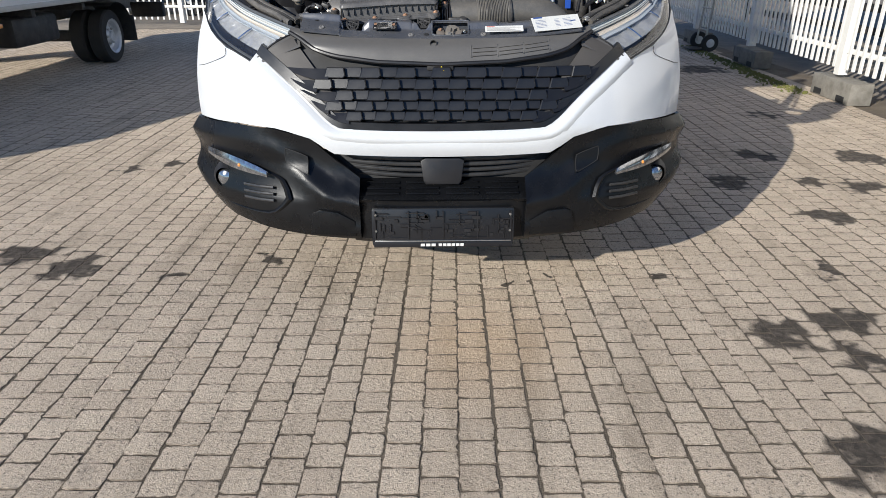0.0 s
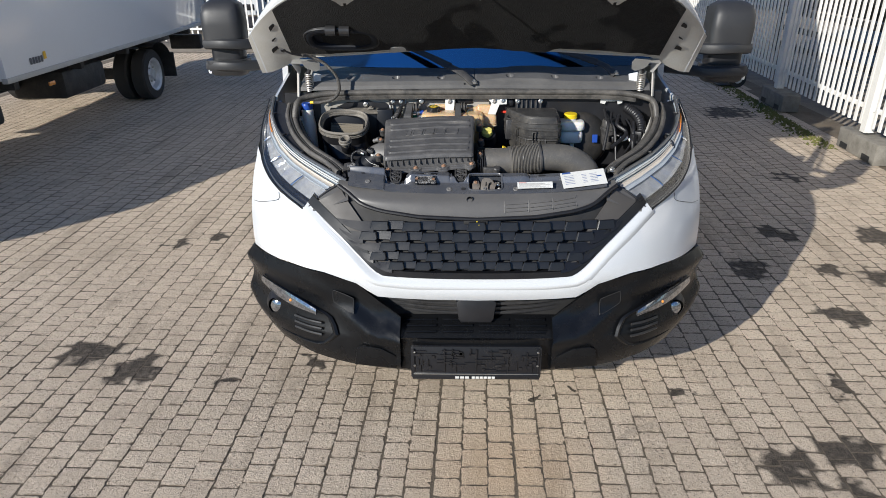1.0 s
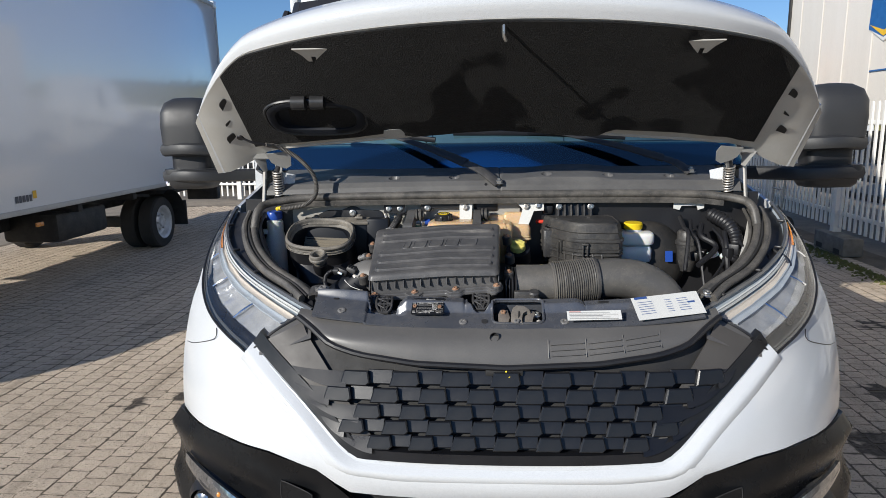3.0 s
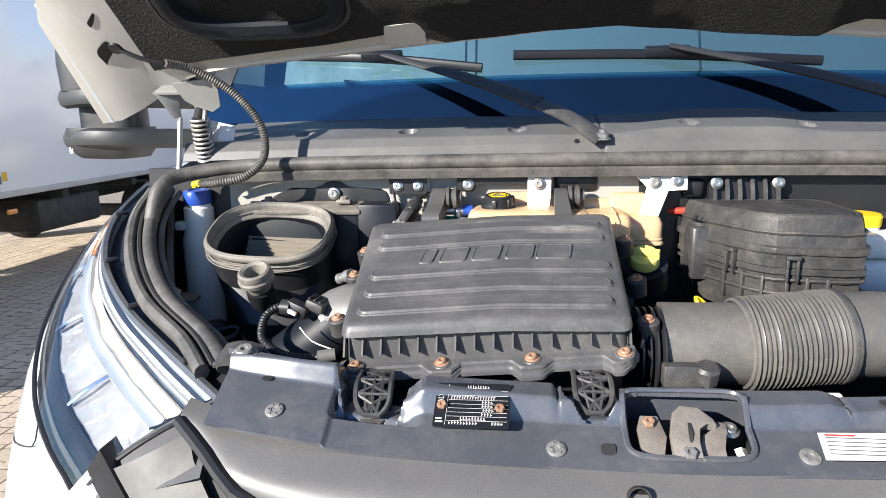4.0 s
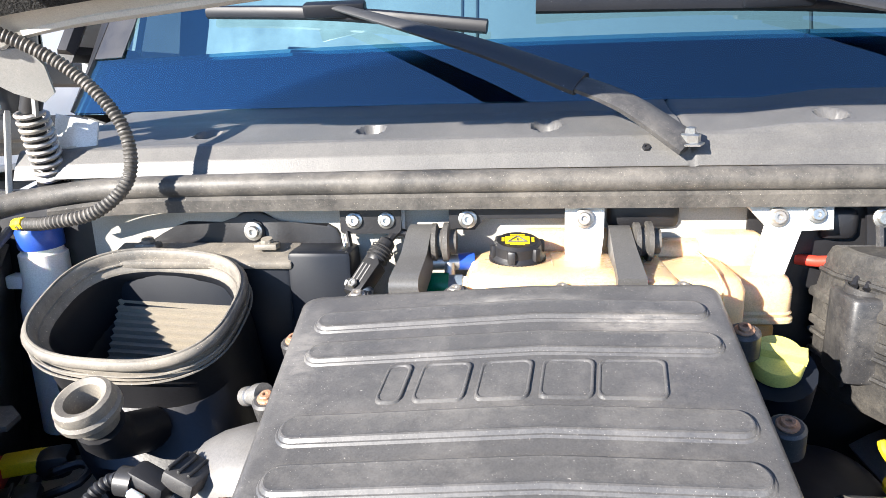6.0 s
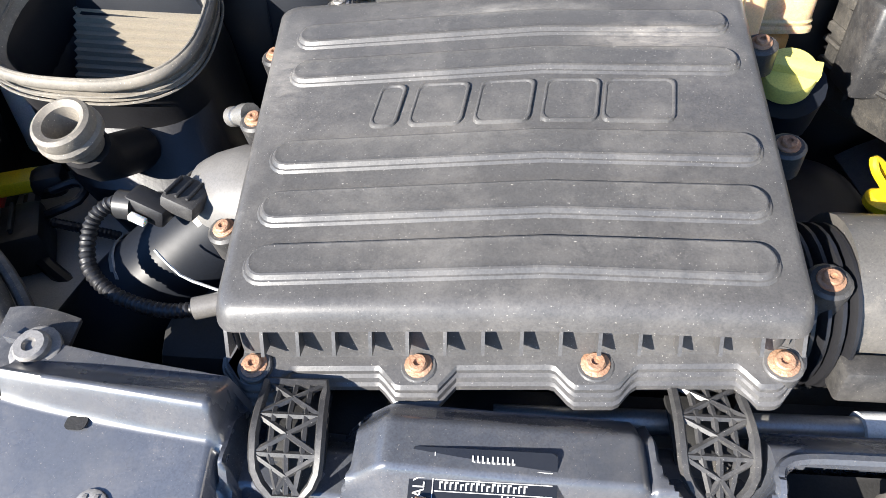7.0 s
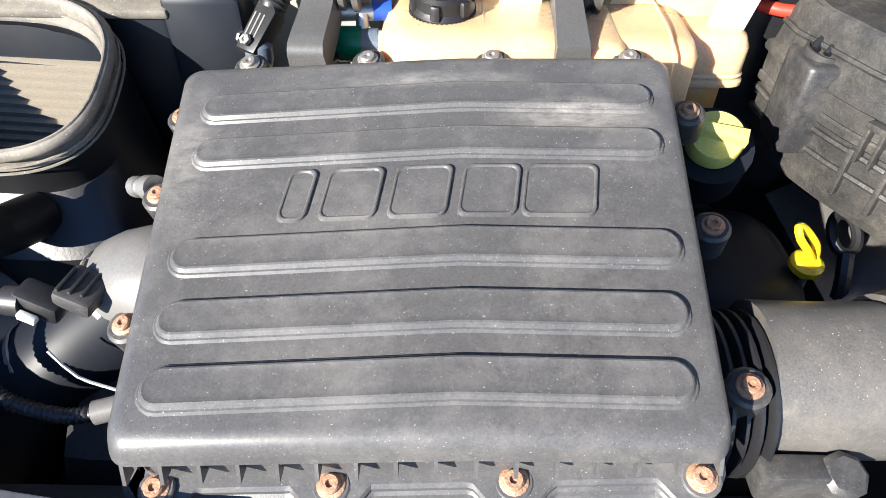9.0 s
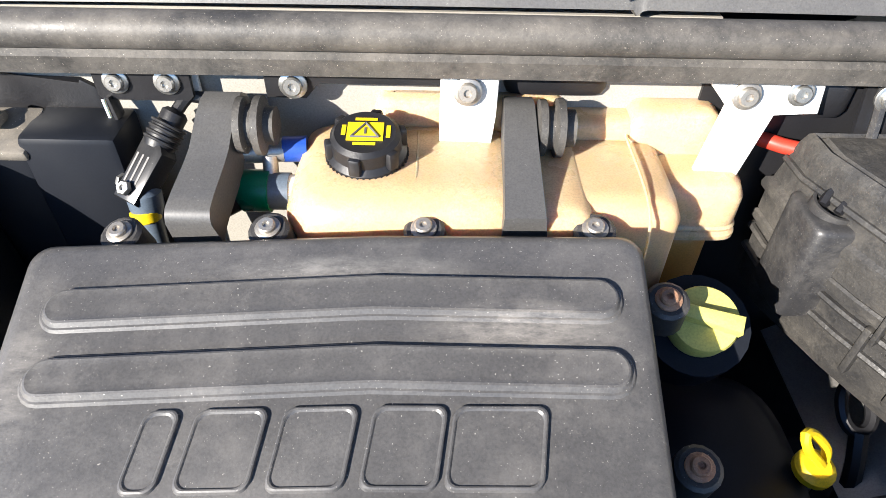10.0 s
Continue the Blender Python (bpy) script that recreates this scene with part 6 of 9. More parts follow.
# embossed marks: plain slanted blocks
for xa, xb in ((-0.297, -0.277), (-0.268, -0.228), (-0.2195, -0.1785), (-0.1705, -0.130), (-0.1265, -0.075)):
    bm = B()
    w = xb - xa
    def mark(grow, lift):
        o = rounded(w + 2 * grow, 0.0425 + 2 * grow, 0.006)
        return [V((xa + xb) / 2 + x + 0.14 * y, 0.506 + y, z_top((xa + xb) / 2 + x + 0.14 * y, 0.506 + y) + lift) for x, y in o]
    rings(bm, [mark(0.0006, -0.001), mark(0.0, 0.0020), mark(-0.0008, 0.0024), mark(-0.0016, 0.0022), mark(-0.0024, 0.0012), mark(-0.0030, 0.0012)], cap0=False)
    part("embossed_block", bm, M_AIRBOX, airbox, "", 24)
# flange with bolt ears
bm = B()
front_bolts = [V(-0.366, 0.340, 1.089), V(-0.252, 0.341, 1.096), V(-0.136, 0.341, 1.105), V(-0.021, 0.340, 1.115)]
other_bolts = [V(-0.418, 0.452, 1.118), V(-0.416, 0.640, 1.180), V(-0.416, 0.556, 1.158), V(0.015, 0.388, 1.143), V(0.023, 0.520, 1.165), V(0.019, 0.618, 1.206), V(-0.028, 0.657, 1.233), V(-0.144, 0.657, 1.231), V(-0.250, 0.658, 1.228), V(-0.352, 0.658, 1.222)]
N_RIM = V(-0.10, -0.27, 0.96).normalized()
def rim_pts(grow):
    pts = []
    fine = []
    o = lid_outline(-0.003)
    for (xa, ya), (xb, yb) in zip(o, o[1:] + o[:1]):
        k = max(1, int(math.hypot(xb - xa, yb - ya) / 0.004))
        fine += [(xa + (xb - xa) * i / k, ya + (yb - ya) * i / k) for i in range(k)]
    for x, y in fine:
        d, (qx, qy) = 1.0, splay(x, y)
        for b in front_bolts + other_bolts:
            d = min(d, math.hypot(b.x - qx, b.y - qy) if not (y < 0.37 and b.y < 0.37) else abs(b.x - qx))
        ox, oy = (0, -1) if y < 0.358 else (0, 1) if y > 0.62 else (1 if x > -0.2 else -1, 0)
        g = grow + 0.012 * min(1.0, max(0.0, (0.026 - d) / 0.012))
        pts.append(splay(x + ox * g, y + oy * g))
    return pts
def rim_loop(grow, lift):
    return [V(x, y, min(z_rim(x, y), z_top(x, y) - 0.010) + lift) for x, y in rim_pts(grow)]
rings(bm, [rim_loop(-0.034, 0.001), rim_loop(-0.003, 0.0), rim_loop(-0.001, -0.002), rim_loop(-0.001, -0.005), rim_loop(0.001, -0.006), rim_loop(0.002, -0.009), rim_loop(0.004, -0.010), rim_loop(0.004, -0.014), rim_loop(-0.008, -0.016)], cap0=False)
part("filter_box_base", bm, M_AIRBOX, airbox, "dusty black stepped flange", 30)
bm = B()
rings(bm, [rim_loop(-0.030, -0.012), rim_loop(-0.032, -0.080)], cap0=False)
part("filter_box_tray", bm, M_BLACK, airbox, "black lower tray")
for b in front_bolts:
    bm = B()
    lathe(bm, b - N_RIM * 0.022, N_RIM, [(0.013, 0), (0.0125, 0.017), (0.0115, 0.018)], 18)
    part("bolt_ear", bm, M_AIRBOX, airbox)
    bolt(airbox, b - N_RIM * 0.005, N_RIM, 0.0066, M_RUST, True, "bolt", "rusty cross-head bolt")
for b in other_bolts:
    bm = B()
    lathe(bm, b - N_RIM * 0.030, N_RIM, [(0.015, 0), (0.0145, 0.024), (0.012, 0.026)], 16)
    part("bolt_ear", bm, M_BLACKDUST, airbox)
    bolt(airbox, b - N_RIM * 0.004, N_RIM, 0.0062, M_SPRING if b.y > 0.65 else M_RUST, True)
# gusset teeth along the front
for i in range(16):
    x = -0.379 + 0.0243 * i
    bm = B()
    zr = min(z_rim(x, 0.342), z_top(x, 0.345) - 0.012)
    zt = z_top(x, 0.345) - 0.017
    zr = zt - 0.66 * (zt - zr)
    pts = [V(x, 0.3475, zt), V(x, 0.3475, zr), V(x, 0.3355, zr + 0.002), V(x, 0.3462, zt - 0.001)]
    a = [bm.verts.new(p + V(-0.0012, 0, 0)) for p in pts]
    b = [bm.verts.new(p + V(0.0012, 0, 0)) for p in pts]
    bm.faces.new(a)
    bm.faces.new(b[::-1])
    for j in range(4):
        bm.faces.new((a[j], a[(j + 1) % 4], b[(j + 1) % 4], b[j]))
    part("gusset", bm, M_AIRBOX, airbox)
# lattice feet in front of the box
def lattice(x0, y0, z0, x1, y1, z1, w):
    a, b = V(x0, y0, z0), V(x1, y1, z1)
    ex, ey = V(1, 0, 0), (b - a).normalized()
    n = ex.cross(ey).normalized()
    if n.z < 0:
        n = -n
    L = (b - a).length
    P = lambda u, v: a + ey * L * v + ex * w * (u - 0.5) * (1 - 0.12 * abs(v - 0.5)) * (1 - 0.55 * max(0, (v - 0.7) / 0.3) ** 2.5) + n * (0.012 * math.sin(math.pi * v))
    bm = B()
    edge = [P(0, v / 10) for v in range(11)] + [P(1, v / 10) for v in range(10, -1, -1)] + [P(0, 0)]
    tube(bm, edge, 0.0035, 6, smooth=False)
    for k in range(3):
        v0, v1 = k / 3, (k + 1) / 3
        for p, q in (((0, v0), (0.5, (v0 + v1) / 2)), ((1, v0), (0.5, (v0 + v1) / 2)), ((0, v1), (0.5, (v0 + v1) / 2)), ((1, v1), (0.5, (v0 + v1) / 2)), ((0.5, v0), (0.5, v1)), ((0, v1), (1, v1)), ((0.25, v0), (0.25, v1)), ((0.75, v0), (0.75, v1))):
            tube(bm, [P(*p), P(*q)], 0.0022, 5, smooth=False)
    o = part("lattice_foot", bm, M_BLACKDUST, airbox, "black plastic lattice bracket")
    # near-black sheet standing for the dark void behind the lattice
    bm = B()
    sheet(bm, lambda u, v: P(0.02 + 0.96 * u, v) - n * 0.022, 3, 8, 0.004)
    part("lattice_void", bm, M_DARK, o)
    bm = B()
    lathe(bm, b + ey * -0.010 - n * 0.034, n, [(w * 0.40, 0), (w * 0.44, 0.006), (w * 0.44, 0.012), (w * 0.38, 0.016), (w * 0.42, 0.020), (w * 0.40, 0.024)], 20)
    part("rubber_foot", bm, M_RUBBER, o)
lattice(-0.333, 0.330, 1.082, -0.328, 0.262, 1.055, 0.043)
lattice(-0.064, 0.340, 1.086, -0.064, 0.272, 1.062, 0.044)
# outlet elbow, sensor and hoses on the filter box's side
bm = B()
tube(bm, [V(-0.380, 0.502, 1.100), V(-0.412, 0.508, 1.102), V(-0.436, 0.512, 1.091)], lambda t: 0.051 - 0.004 * t, 28)
elbow = part("outlet_elbow", bm, M_ELBOW, truck, "grey cast outlet elbow")
bm = B()
for k, r in ((0.0, 0.0465), (1.0, 0.0500)):
    lathe(bm, V(-0.436 - 0.070 * k, 0.511 - 0.022 * k, 1.089 - 0.060 * k), V(-0.72, -0.18, -0.66), [(r, 0), (r + 0.0015, 0.001), (r + 0.0015, 0.006), (r, 0.007)], 28, cap=False)
clamps = part("hose_clamp", bm, M_SPRING, elbow, "bright steel hose clamps")
# hose near-black, with the shade lying on it painted in
bm = B()
tube(bm, [V(-0.413, 0.509, 1.100), V(-0.470, 0.500, 1.054), V(-0.525, 0.478, 1.008), V(-0.58, 0.45, 0.95)], lambda t: 0.0455 + 0.012 * t, 24)
part("intake_hose", bm, M_HOSE, elbow, "black rubber intake hose")
bm = B()
ROT = Matrix.Rotation(radians(-12), 3, "Z") @ Matrix.Rotation(radians(20), 3, "Y")
box(bm, V(-0.452, 0.474, 1.128), (0.030, 0.034, 0.016), ROT, 0.004)
fs = part("flow_sensor", bm, M_BLACKDUST, elbow, "black air flow sensor plug")
for dx, w in ((-0.008, 0.003), (0.0, 0.003), (0.008, 0.003)):
    bm = B()
    box(bm, V(-0.452 + dx, 0.474, 1.137 - dx * 0.4), (w, 0.024, 0.004), ROT, 0.001)
    part("sensor_rib", bm, M_SATIN, fs)
bm = B()
box(bm, V(-0.481, 0.467, 1.124), (0.036, 0.022, 0.020), ROT, 0.005)
part("plug_body", bm, M_BLACK, fs)
bm = B()
cyl(bm, V(-0.492, 0.465, 1.125), V(-0.506, 0.466, 1.126), 0.012)
part("plug_collar", bm, M_SATIN, fs)
bm = B()
box(bm, V(-0.486, 0.452, 1.122), (0.014, 0.006, 0.006), ROT, 0.001)
part("plug_lock", bm, M_MILK, fs)
bm = B()
tube(bm, [V(-0.500, 0.466, 1.125), V(-0.516, 0.468, 1.124), V(-0.530, 0.456, 1.112), V(-0.527, 0.430, 1.092), V(-0.508, 0.414, 1.080), V(-0.483, 0.407, 1.072), V(-0.452, 0.403, 1.070), V(-0.420, 0.410, 1.072)], 0.0066, 12, corr=0.0014, pitch=0.0048)
part("corrugated_conduit", bm, M_BLACK, elbow, "black corrugated cable conduit")
bm = B()
tube(bm, [V(-0.436, 0.4055, 1.071), V(-0.412, 0.412, 1.073)], 0.0092, 14)
part("conduit_sleeve", bm, M_ELBOW, elbow, "pale taped sleeve")
bm = B()
tube(bm, [V(-0.47, 0.435, 1.105), V(-0.45, 0.425, 1.088), V(-0.42, 0.42, 1.078)], 0.0012, 5)
part("white_tag_wire", bm, M_PAPER, elbow)
bm = B()
lathe(bm, V(-0.424, 0.572, 1.150), V(-0.8, 0.5, -0.35), [(0.011, 0), (0.011, 0.012), (0.008, 0.014), (0.008, 0.022), (0.0095, 0.023), (0.0095, 0.032), (0.005, 0.036)], 14)
part("vacuum_nipple", bm, M_ALU, airbox, "bright metal nipple")

# clean-air pipe to the right
for k in range(4):
    bm = B()
    x = 0.004 + 0.0095 * k
    lathe(bm, V(x, 0.425, 1.083), V(1, 0, 0), [(0.056, 0), (0.061, 0.0025), (0.061, 0.005), (0.056, 0.0075)], 30, cap=True)
    if k == 0:
        bel = part("rubber_bellows", bm, M_BLACK, truck, "black rubber bellows")
    else:
        part("bellows_fold", bm, M_BLACK, bel)
pipe = [V(0.03, 0.420, 1.082), V(0.10, 0.418, 1.083), V(0.17, 0.420, 1.087), V(0.25, 0.426, 1.094), V(0.33, 0.432, 1.096), V(0.40, 0.430, 1.082), V(0.455, 0.42, 1.04), V(0.485, 0.40, 0.96)]
ln = smooth_line([p + V(0.010, 0.012, 0.010) for p in pipe], 0.006)
i0 = min(range(len(ln)), key=lambda i: abs(ln[i].x - 0.150))
i1 = min(range(len(ln)), key=lambda i: abs(ln[i].x - 0.268))
bm = B()
tube(bm, ln[:i0 + 1], 0.057, 26, smooth=False)
rigid = part("intake_pipe", bm, M_PIPE, truck, "dusty black plastic intake pipe")
bm = B()
tube(bm, ln[i0:i1 + 1], 0.0645, 28, corr=0.0042, pitch=0.0060)
part("corrugated_section", bm, M_PIPE, rigid, "corrugated flexible section")
bm = B()
tube(bm, ln[i1:], 0.058, 26, smooth=False)
part("intake_elbow", bm, M_PIPE, rigid, "smooth black elbow")
bm = B()
lathe(bm, ln[i0] - V(0.006, 0, 0), V(1, 0.1, 0.06), [(0.058, -0.002), (0.062, 0.0), (0.062, 0.007), (0.058, 0.008)], 26, cap=False)
part("pipe_collar", bm, M_PIPE, rigid)
bm = B()
lathe(bm, ln[i1] - V(0.002, 0, 0), V(1, 0.1, 0.06), [(0.061, -0.002), (0.065, 0.0), (0.065, 0.007), (0.061, 0.008)], 26, cap=False)
part("pipe_collar", bm, M_BLACKDUST, rigid)
bm = B()
box(bm, V(0.055, 0.362, 1.075), (0.05, 0.02, 0.03), None, 0.004)
lathe(bm, V(0.085, 0.365, 1.068), V(0, -0.4, 1), [(0.016, 0), (0.016, 0.02), (0.012, 0.024)], 8)
part("pipe_bracket", bm, M_BLACKDUST, rigid)

# intake funnel with its pleated screen
fc, fx, fy = V(-0.591, 0.660, 1.208), V(1, -0.02, -0.045).normalized(), V(0.04, 0.90, 0.41).normalized()
fn_ = fx.cross(fy).normalized()
bm = B()
prof = [(0.108, 0.080, -0.10), (0.104, 0.078, -0.05), (0.105, 0.080, -0.03), (0.112, 0.087, -0.026), (0.115, 0.090, -0.021), (0.112, 0.087, -0.016), (0.111, 0.086, -0.010), (0.116, 0.091, -0.006), (0.118, 0.093, -0.001), (0.115, 0.090, 0.004), (0.1115, 0.0865, 0.0055), (0.108, 0.083, 0.003), (0.106, 0.081, -0.004), (0.105, 0.080, -0.013), (0.100, 0.075, -0.016), (0.099, 0.074, -0.020)]
prof = [(a * 0.955, b * 0.98, h) for a, b, h in prof]
rings(bm, [superloop(fc + fn_ * h, fx, fy, a, b, 2.7, 44) for a, b, h in prof], cap0=False, cap1=False)
funnel = part("intake_funnel", bm, M_FUNNEL, truck, "open oval rubber intake funnel", 60)
for a, b, h in ((0.1113, 0.0897, -0.0125), (0.1122, 0.0907, -0.0215), (0.1060, 0.0845, 0.0052), (0.0998, 0.0780, -0.0100)):
    bm = B()
    rl = superloop(fc + fn_ * h, fx, fy, a, b, 2.7, 60)
    tube(bm, rl + rl[:1], 0.0014, 6, smooth=False)
    part("rim_bead", bm, M_FUNNEL, funnel)
bm = B()
rings(bm, [superloop(fc + fn_ * -0.026, fx, fy, 0.104, 0.082, 2.7, 40), superloop(fc + fn_ * -0.07, fx, fy, 0.105, 0.084, 2.8, 40), superloop(V(-0.56, 0.66, 1.06), V(1, 0, 0), V(0, 1, 0), 0.095, 0.085, 3, 40), superloop(V(-0.53, 0.66, 0.94), V(1, 0, 0), V(0, 1, 0), 0.07, 0.075, 3, 40)], cap0=False)
part("funnel_body", bm, M_BLACK, funnel, "black plastic intake body")
bm = B()
wv = 34
def pleat(u, v):
    p = fc + fx * (-0.074 + 0.150 * u) + fy * (-0.046 + 0.120 * v) + fn_ * (-0.050 - 0.088 * (1 - v))
    k = int(v * wv + 0.5)
    return p - (fy * 0.6 - fn_ * 0.8) * (0.0 if k % 2 else 0.006)
sheet(bm, pleat, 2, wv, 0.0)
part("pleated_screen", bm, M_FILTER, funnel, "pleated filter screen", 10)
bm = B()
rings(bm, [superloop(fc + fn_ * h, fx, fy, a, b, 2.7, 44) for a, b, h in ((0.0948, 0.0728, -0.019), (0.093, 0.073, -0.030), (0.093, 0.079, -0.036), (0.092, 0.080, -0.085), (0.090, 0.078, -0.165))], cap0=False, cap1=True)
part("funnel_throat", bm, M_HOSE, funnel, "dark inside of the intake", 60)
bm = B()
rc, rn = V(-0.569, 0.524, 1.162), V(-0.05, -0.42, 0.9).normalized()
lathe(bm, rc - rn * 0.03, rn, [(0.018, 0.0), (0.022, 0.014), (0.0285, 0.018), (0.029, 0.024), (0.0265, 0.027), (0.027, 0.032), (0.0255, 0.037), (0.022, 0.039), (0.0165, 0.036), (0.0145, 0.024), (0.013, 0.0)], 26)
part("rubber_ring", bm, M_FUNNEL, funnel, "dusty rubber grommet ring")
bm = B()
tube(bm, [rc - rn * 0.03, rc + V(0.0, 0.03, -0.05), rc + V(0.01, 0.08, -0.07)], 0.022, 14)
part("ring_neck", bm, M_BLACK, funnel)
# box in the darker hose black, shade put into its colour
bm = B()
box(bm, V(-0.555, 0.762, 1.150), (0.215, 0.050, 0.17), None, 0.006)
hb = part("filter_housing", bm, M_HOSE, truck, "black box behind the funnel")
bm = B()
box(bm, V(-0.412, 0.757, 1.155), (0.075, 0.05, 0.18), None, 0.006)
part("housing_side", bm, M_HOSE, hb)
bm = B()
box(bm, V(-0.556, 0.752, 1.236), (0.226, 0.048, 0.010), Matrix.Rotation(radians(16), 3, "X"), 0.003)
part("housing_rim", bm, M_FUNNEL, hb, "dusty upper rim")
for x in (-0.625, -0.478):
    bm = B()
    box(bm, V(x, 0.752, 1.248), (0.028, 0.018, 0.008), None, 0.003)
    lathe(bm, V(x, 0.752, 1.251), V(0, -0.2, 1), [(0.008, 0), (0.007, 0.006)], 8)
    part("housing_clip", bm, M_FUNNEL, hb)

# washer bottle
bm = B()
lathe(bm, V(-0.776, 0.770, 1.0), V(0, 0, 1), [(0.036, 0), (0.035, 0.17), (0.028, 0.20), (0.028, 0.235), (0.024, 0.238), (0.024, 0.25)], 24)
wb = part("washer_bottle", bm, M_MILK, truck, "milky washer bottle neck")
bm = B()
lathe(bm, V(-0.776, 0.770, 1.243), V(0, -0.05, 1), [(0.026, 0), (0.0265, 0.004), (0.0265, 0.022), (0.024, 0.026), (0.017, 0.027), (0.016, 0.025)], 26)
part("blue_cap", bm, M_BLUE, wb, "blue washer cap")
bm = B()
box(bm, V(-0.805, 0.76, 1.20), (0.03, 0.02, 0.018), None, 0.004)
part("bottle_clip", bm, M_MILK, wb)
# bonnet release hose: ribbed black conduit in a loop
bm = B()
hose = [V(-0.755, 0.655, 1.500), V(-0.722, 0.690, 1.490), V(-0.665, 0.715, 1.452), V(-0.620, 0.722, 1.395), V(-0.612, 0.712, 1.338), V(-0.640, 0.690, 1.303), V(-0.690, 0.680, 1.292), V(-0.735, 0.69, 1.288)]
tube(bm, hose, 0.0078, 12, corr=0.0014, pitch=0.0046)
hs = part("washer_conduit", bm, M_RUBBER, truck, "grey-black ribbed conduit loop")
bm = B()
tube(bm, [V(-0.725, 0.686, 1.290), V(-0.742, 0.693, 1.287)], 0.007, 8)
part("yellow_sleeve", bm, M_YELLOW, hs)
bm = B()
tube(bm, [V(-0.755, 0.655, 1.500), V(-0.79, 0.64, 1.508), V(-0.825, 0.63, 1.525)], 0.004, 8)
lathe(bm, V(-0.825, 0.63, 1.525), V(0, -0.62, -0.78), [(0.012, 0), (0.011, 0.004)], 14)
part("conduit_end", bm, M_BLACK, hs)

# expansion tank
def blob(bm, c, a, b, h0, h1, p=4.0, r=0.02):
    c = Vector(c)
    ex, ey = V(1, 0, 0), V(0, 1, 0)
    rings(bm, [superloop(c + V(0, 0, h), ex, ey, a - d, b - d, p, 32) for h, d in ((h0, r), (h0 + r * 0.3, r * 0.3), (h0 + r, 0.0), (h1 - r, 0.0), (h1 - r * 0.3, r * 0.3), (h1 - r * 0.05, r * 0.75), (h1, r * 1.6))])
bm = B()
blob(bm, (-0.157, 0.724, 0), 0.087, 0.064, 1.10, 1.240, 5.0, 0.022)
tank = part("expansion_tank", bm, M_TANK, truck, "amber translucent coolant expansion tank", 60)
for c, a, b, h0, h1, p, r in (((-0.058, 0.722, 0), 0.034, 0.062, 1.10, 1.236, 8, 0.012), ((-0.006, 0.724, 0), 0.047, 0.050, 1.10, 1.234, 8, 0.014), ((0.061, 0.757, 0), 0.043, 0.042, 1.166, 1.224, 6, 0.014),
                              ((-0.006, 0.780, 0), 0.032, 0.018, 1.14, 1.250, 6, 0.008), ((0.050, 0.778, 0), 0.036, 0.020, 1.14, 1.260, 6, 0.012), ((-0.11, 0.782, 0), 0.075, 0.014, 1.14, 1.262, 6, 0.010)):
    bm = B()
    blob(bm, c, a, b, h0, h1, p, r)
    part("tank_lobe", bm, M_TANK, tank, "", 60)
# moulded seam lines round the body
for x in (-0.150, 0.012):
    bm = B()
    tube(bm, [V(x, 0.662, 1.13), V(x, 0.6595, 1.17), V(x, 0.661, 1.216), V(x, 0.672, 1.234), V(x, 0.70, 1.2392), V(x, 0.76, 1.2392)], 0.0012, 5)
    part("mould_line", bm, M_TANK, tank)
bm = B()
rings(bm, [superloop(V(0.061, 0.757, z), V(1, 0, 0), V(0, 1, 0), 0.0425 + d, 0.0415 + d, 6, 32) for z, d in ((1.172, 0), (1.173, 0.003), (1.177, 0.003), (1.179, 0.0), (1.183, 0.002), (1.186, 0.0))])
part("tank_seam", bm, M_TANK, tank)
bm = B()
blob(bm, (0.054, 0.757, 0), 0.038, 0.038, 1.10, 1.174, 4, 0.012)
part("tank_sump", bm, M_SUMP, tank, "darker amber lower tank")
cp = V(-0.187, 0.728, 1.224)
ca = V(0.0, -0.16, 1).normalized()
bm = B()
lathe(bm, cp, ca, [(0.0295, 0), (0.0295, 0.022), (0.0275, 0.024), (0.026, 0.026), (0.0255, 0.036), (0.022, 0.039), (0.020, 0.0385)], 40)
cap = part("pressure_cap", bm, M_BLACK, tank, "black pressure cap with yellow warning", 30)
for k in range(6):
    a = 2 * math.pi * k / 6 + 0.3
    e1, e2, _ = axes_for(ca)
    bm = B()
    box(bm, cp + ca * 0.029 + (e1 * math.cos(a) + e2 * math.sin(a)) * 0.0255, (0.009, 0.009, 0.014), Matrix.Rotation(a, 3, "Z"), 0.002)
    part("cap_lug", bm, M_BLACK, cap)
bm = B()
for k in range(44):
    a = 2 * math.pi * k / 44
    e1, e2, _ = axes_for(ca)
    q = cp + (e1 * math.cos(a) + e2 * math.sin(a)) * 0.0296
    tube(bm, [q + ca * 0.001, q + ca * 0.021], 0.0011, 4, smooth=False)
part("cap_knurl", bm, M_BLACK, cap)
e1, e2 = V(1, 0, 0), ca.cross(V(1, 0, 0)).normalized()
bm = B()
slab(bm, [(-0.013, -0.009), (0.013, -0.009), (0.013, 0.010), (-0.013, 0.010)], cp + ca * 0.0386, e1, e2, 0.0006)
lab = part("cap_warning", bm, M_YELLOW, cap, "yellow warning square")
bm = B()
tri = [(-0.010, -0.006), (0.010, -0.006), (0.0, 0.009), (-0.010, -0.006)]
for (xa, ya), (xb, yb) in zip(tri, tri[1:]):
    tube(bm, [cp + ca * 0.0398 + e1 * xa + e2 * ya, cp + ca * 0.0398 + e1 * xb + e2 * yb], 0.0008, 4, smooth=False)
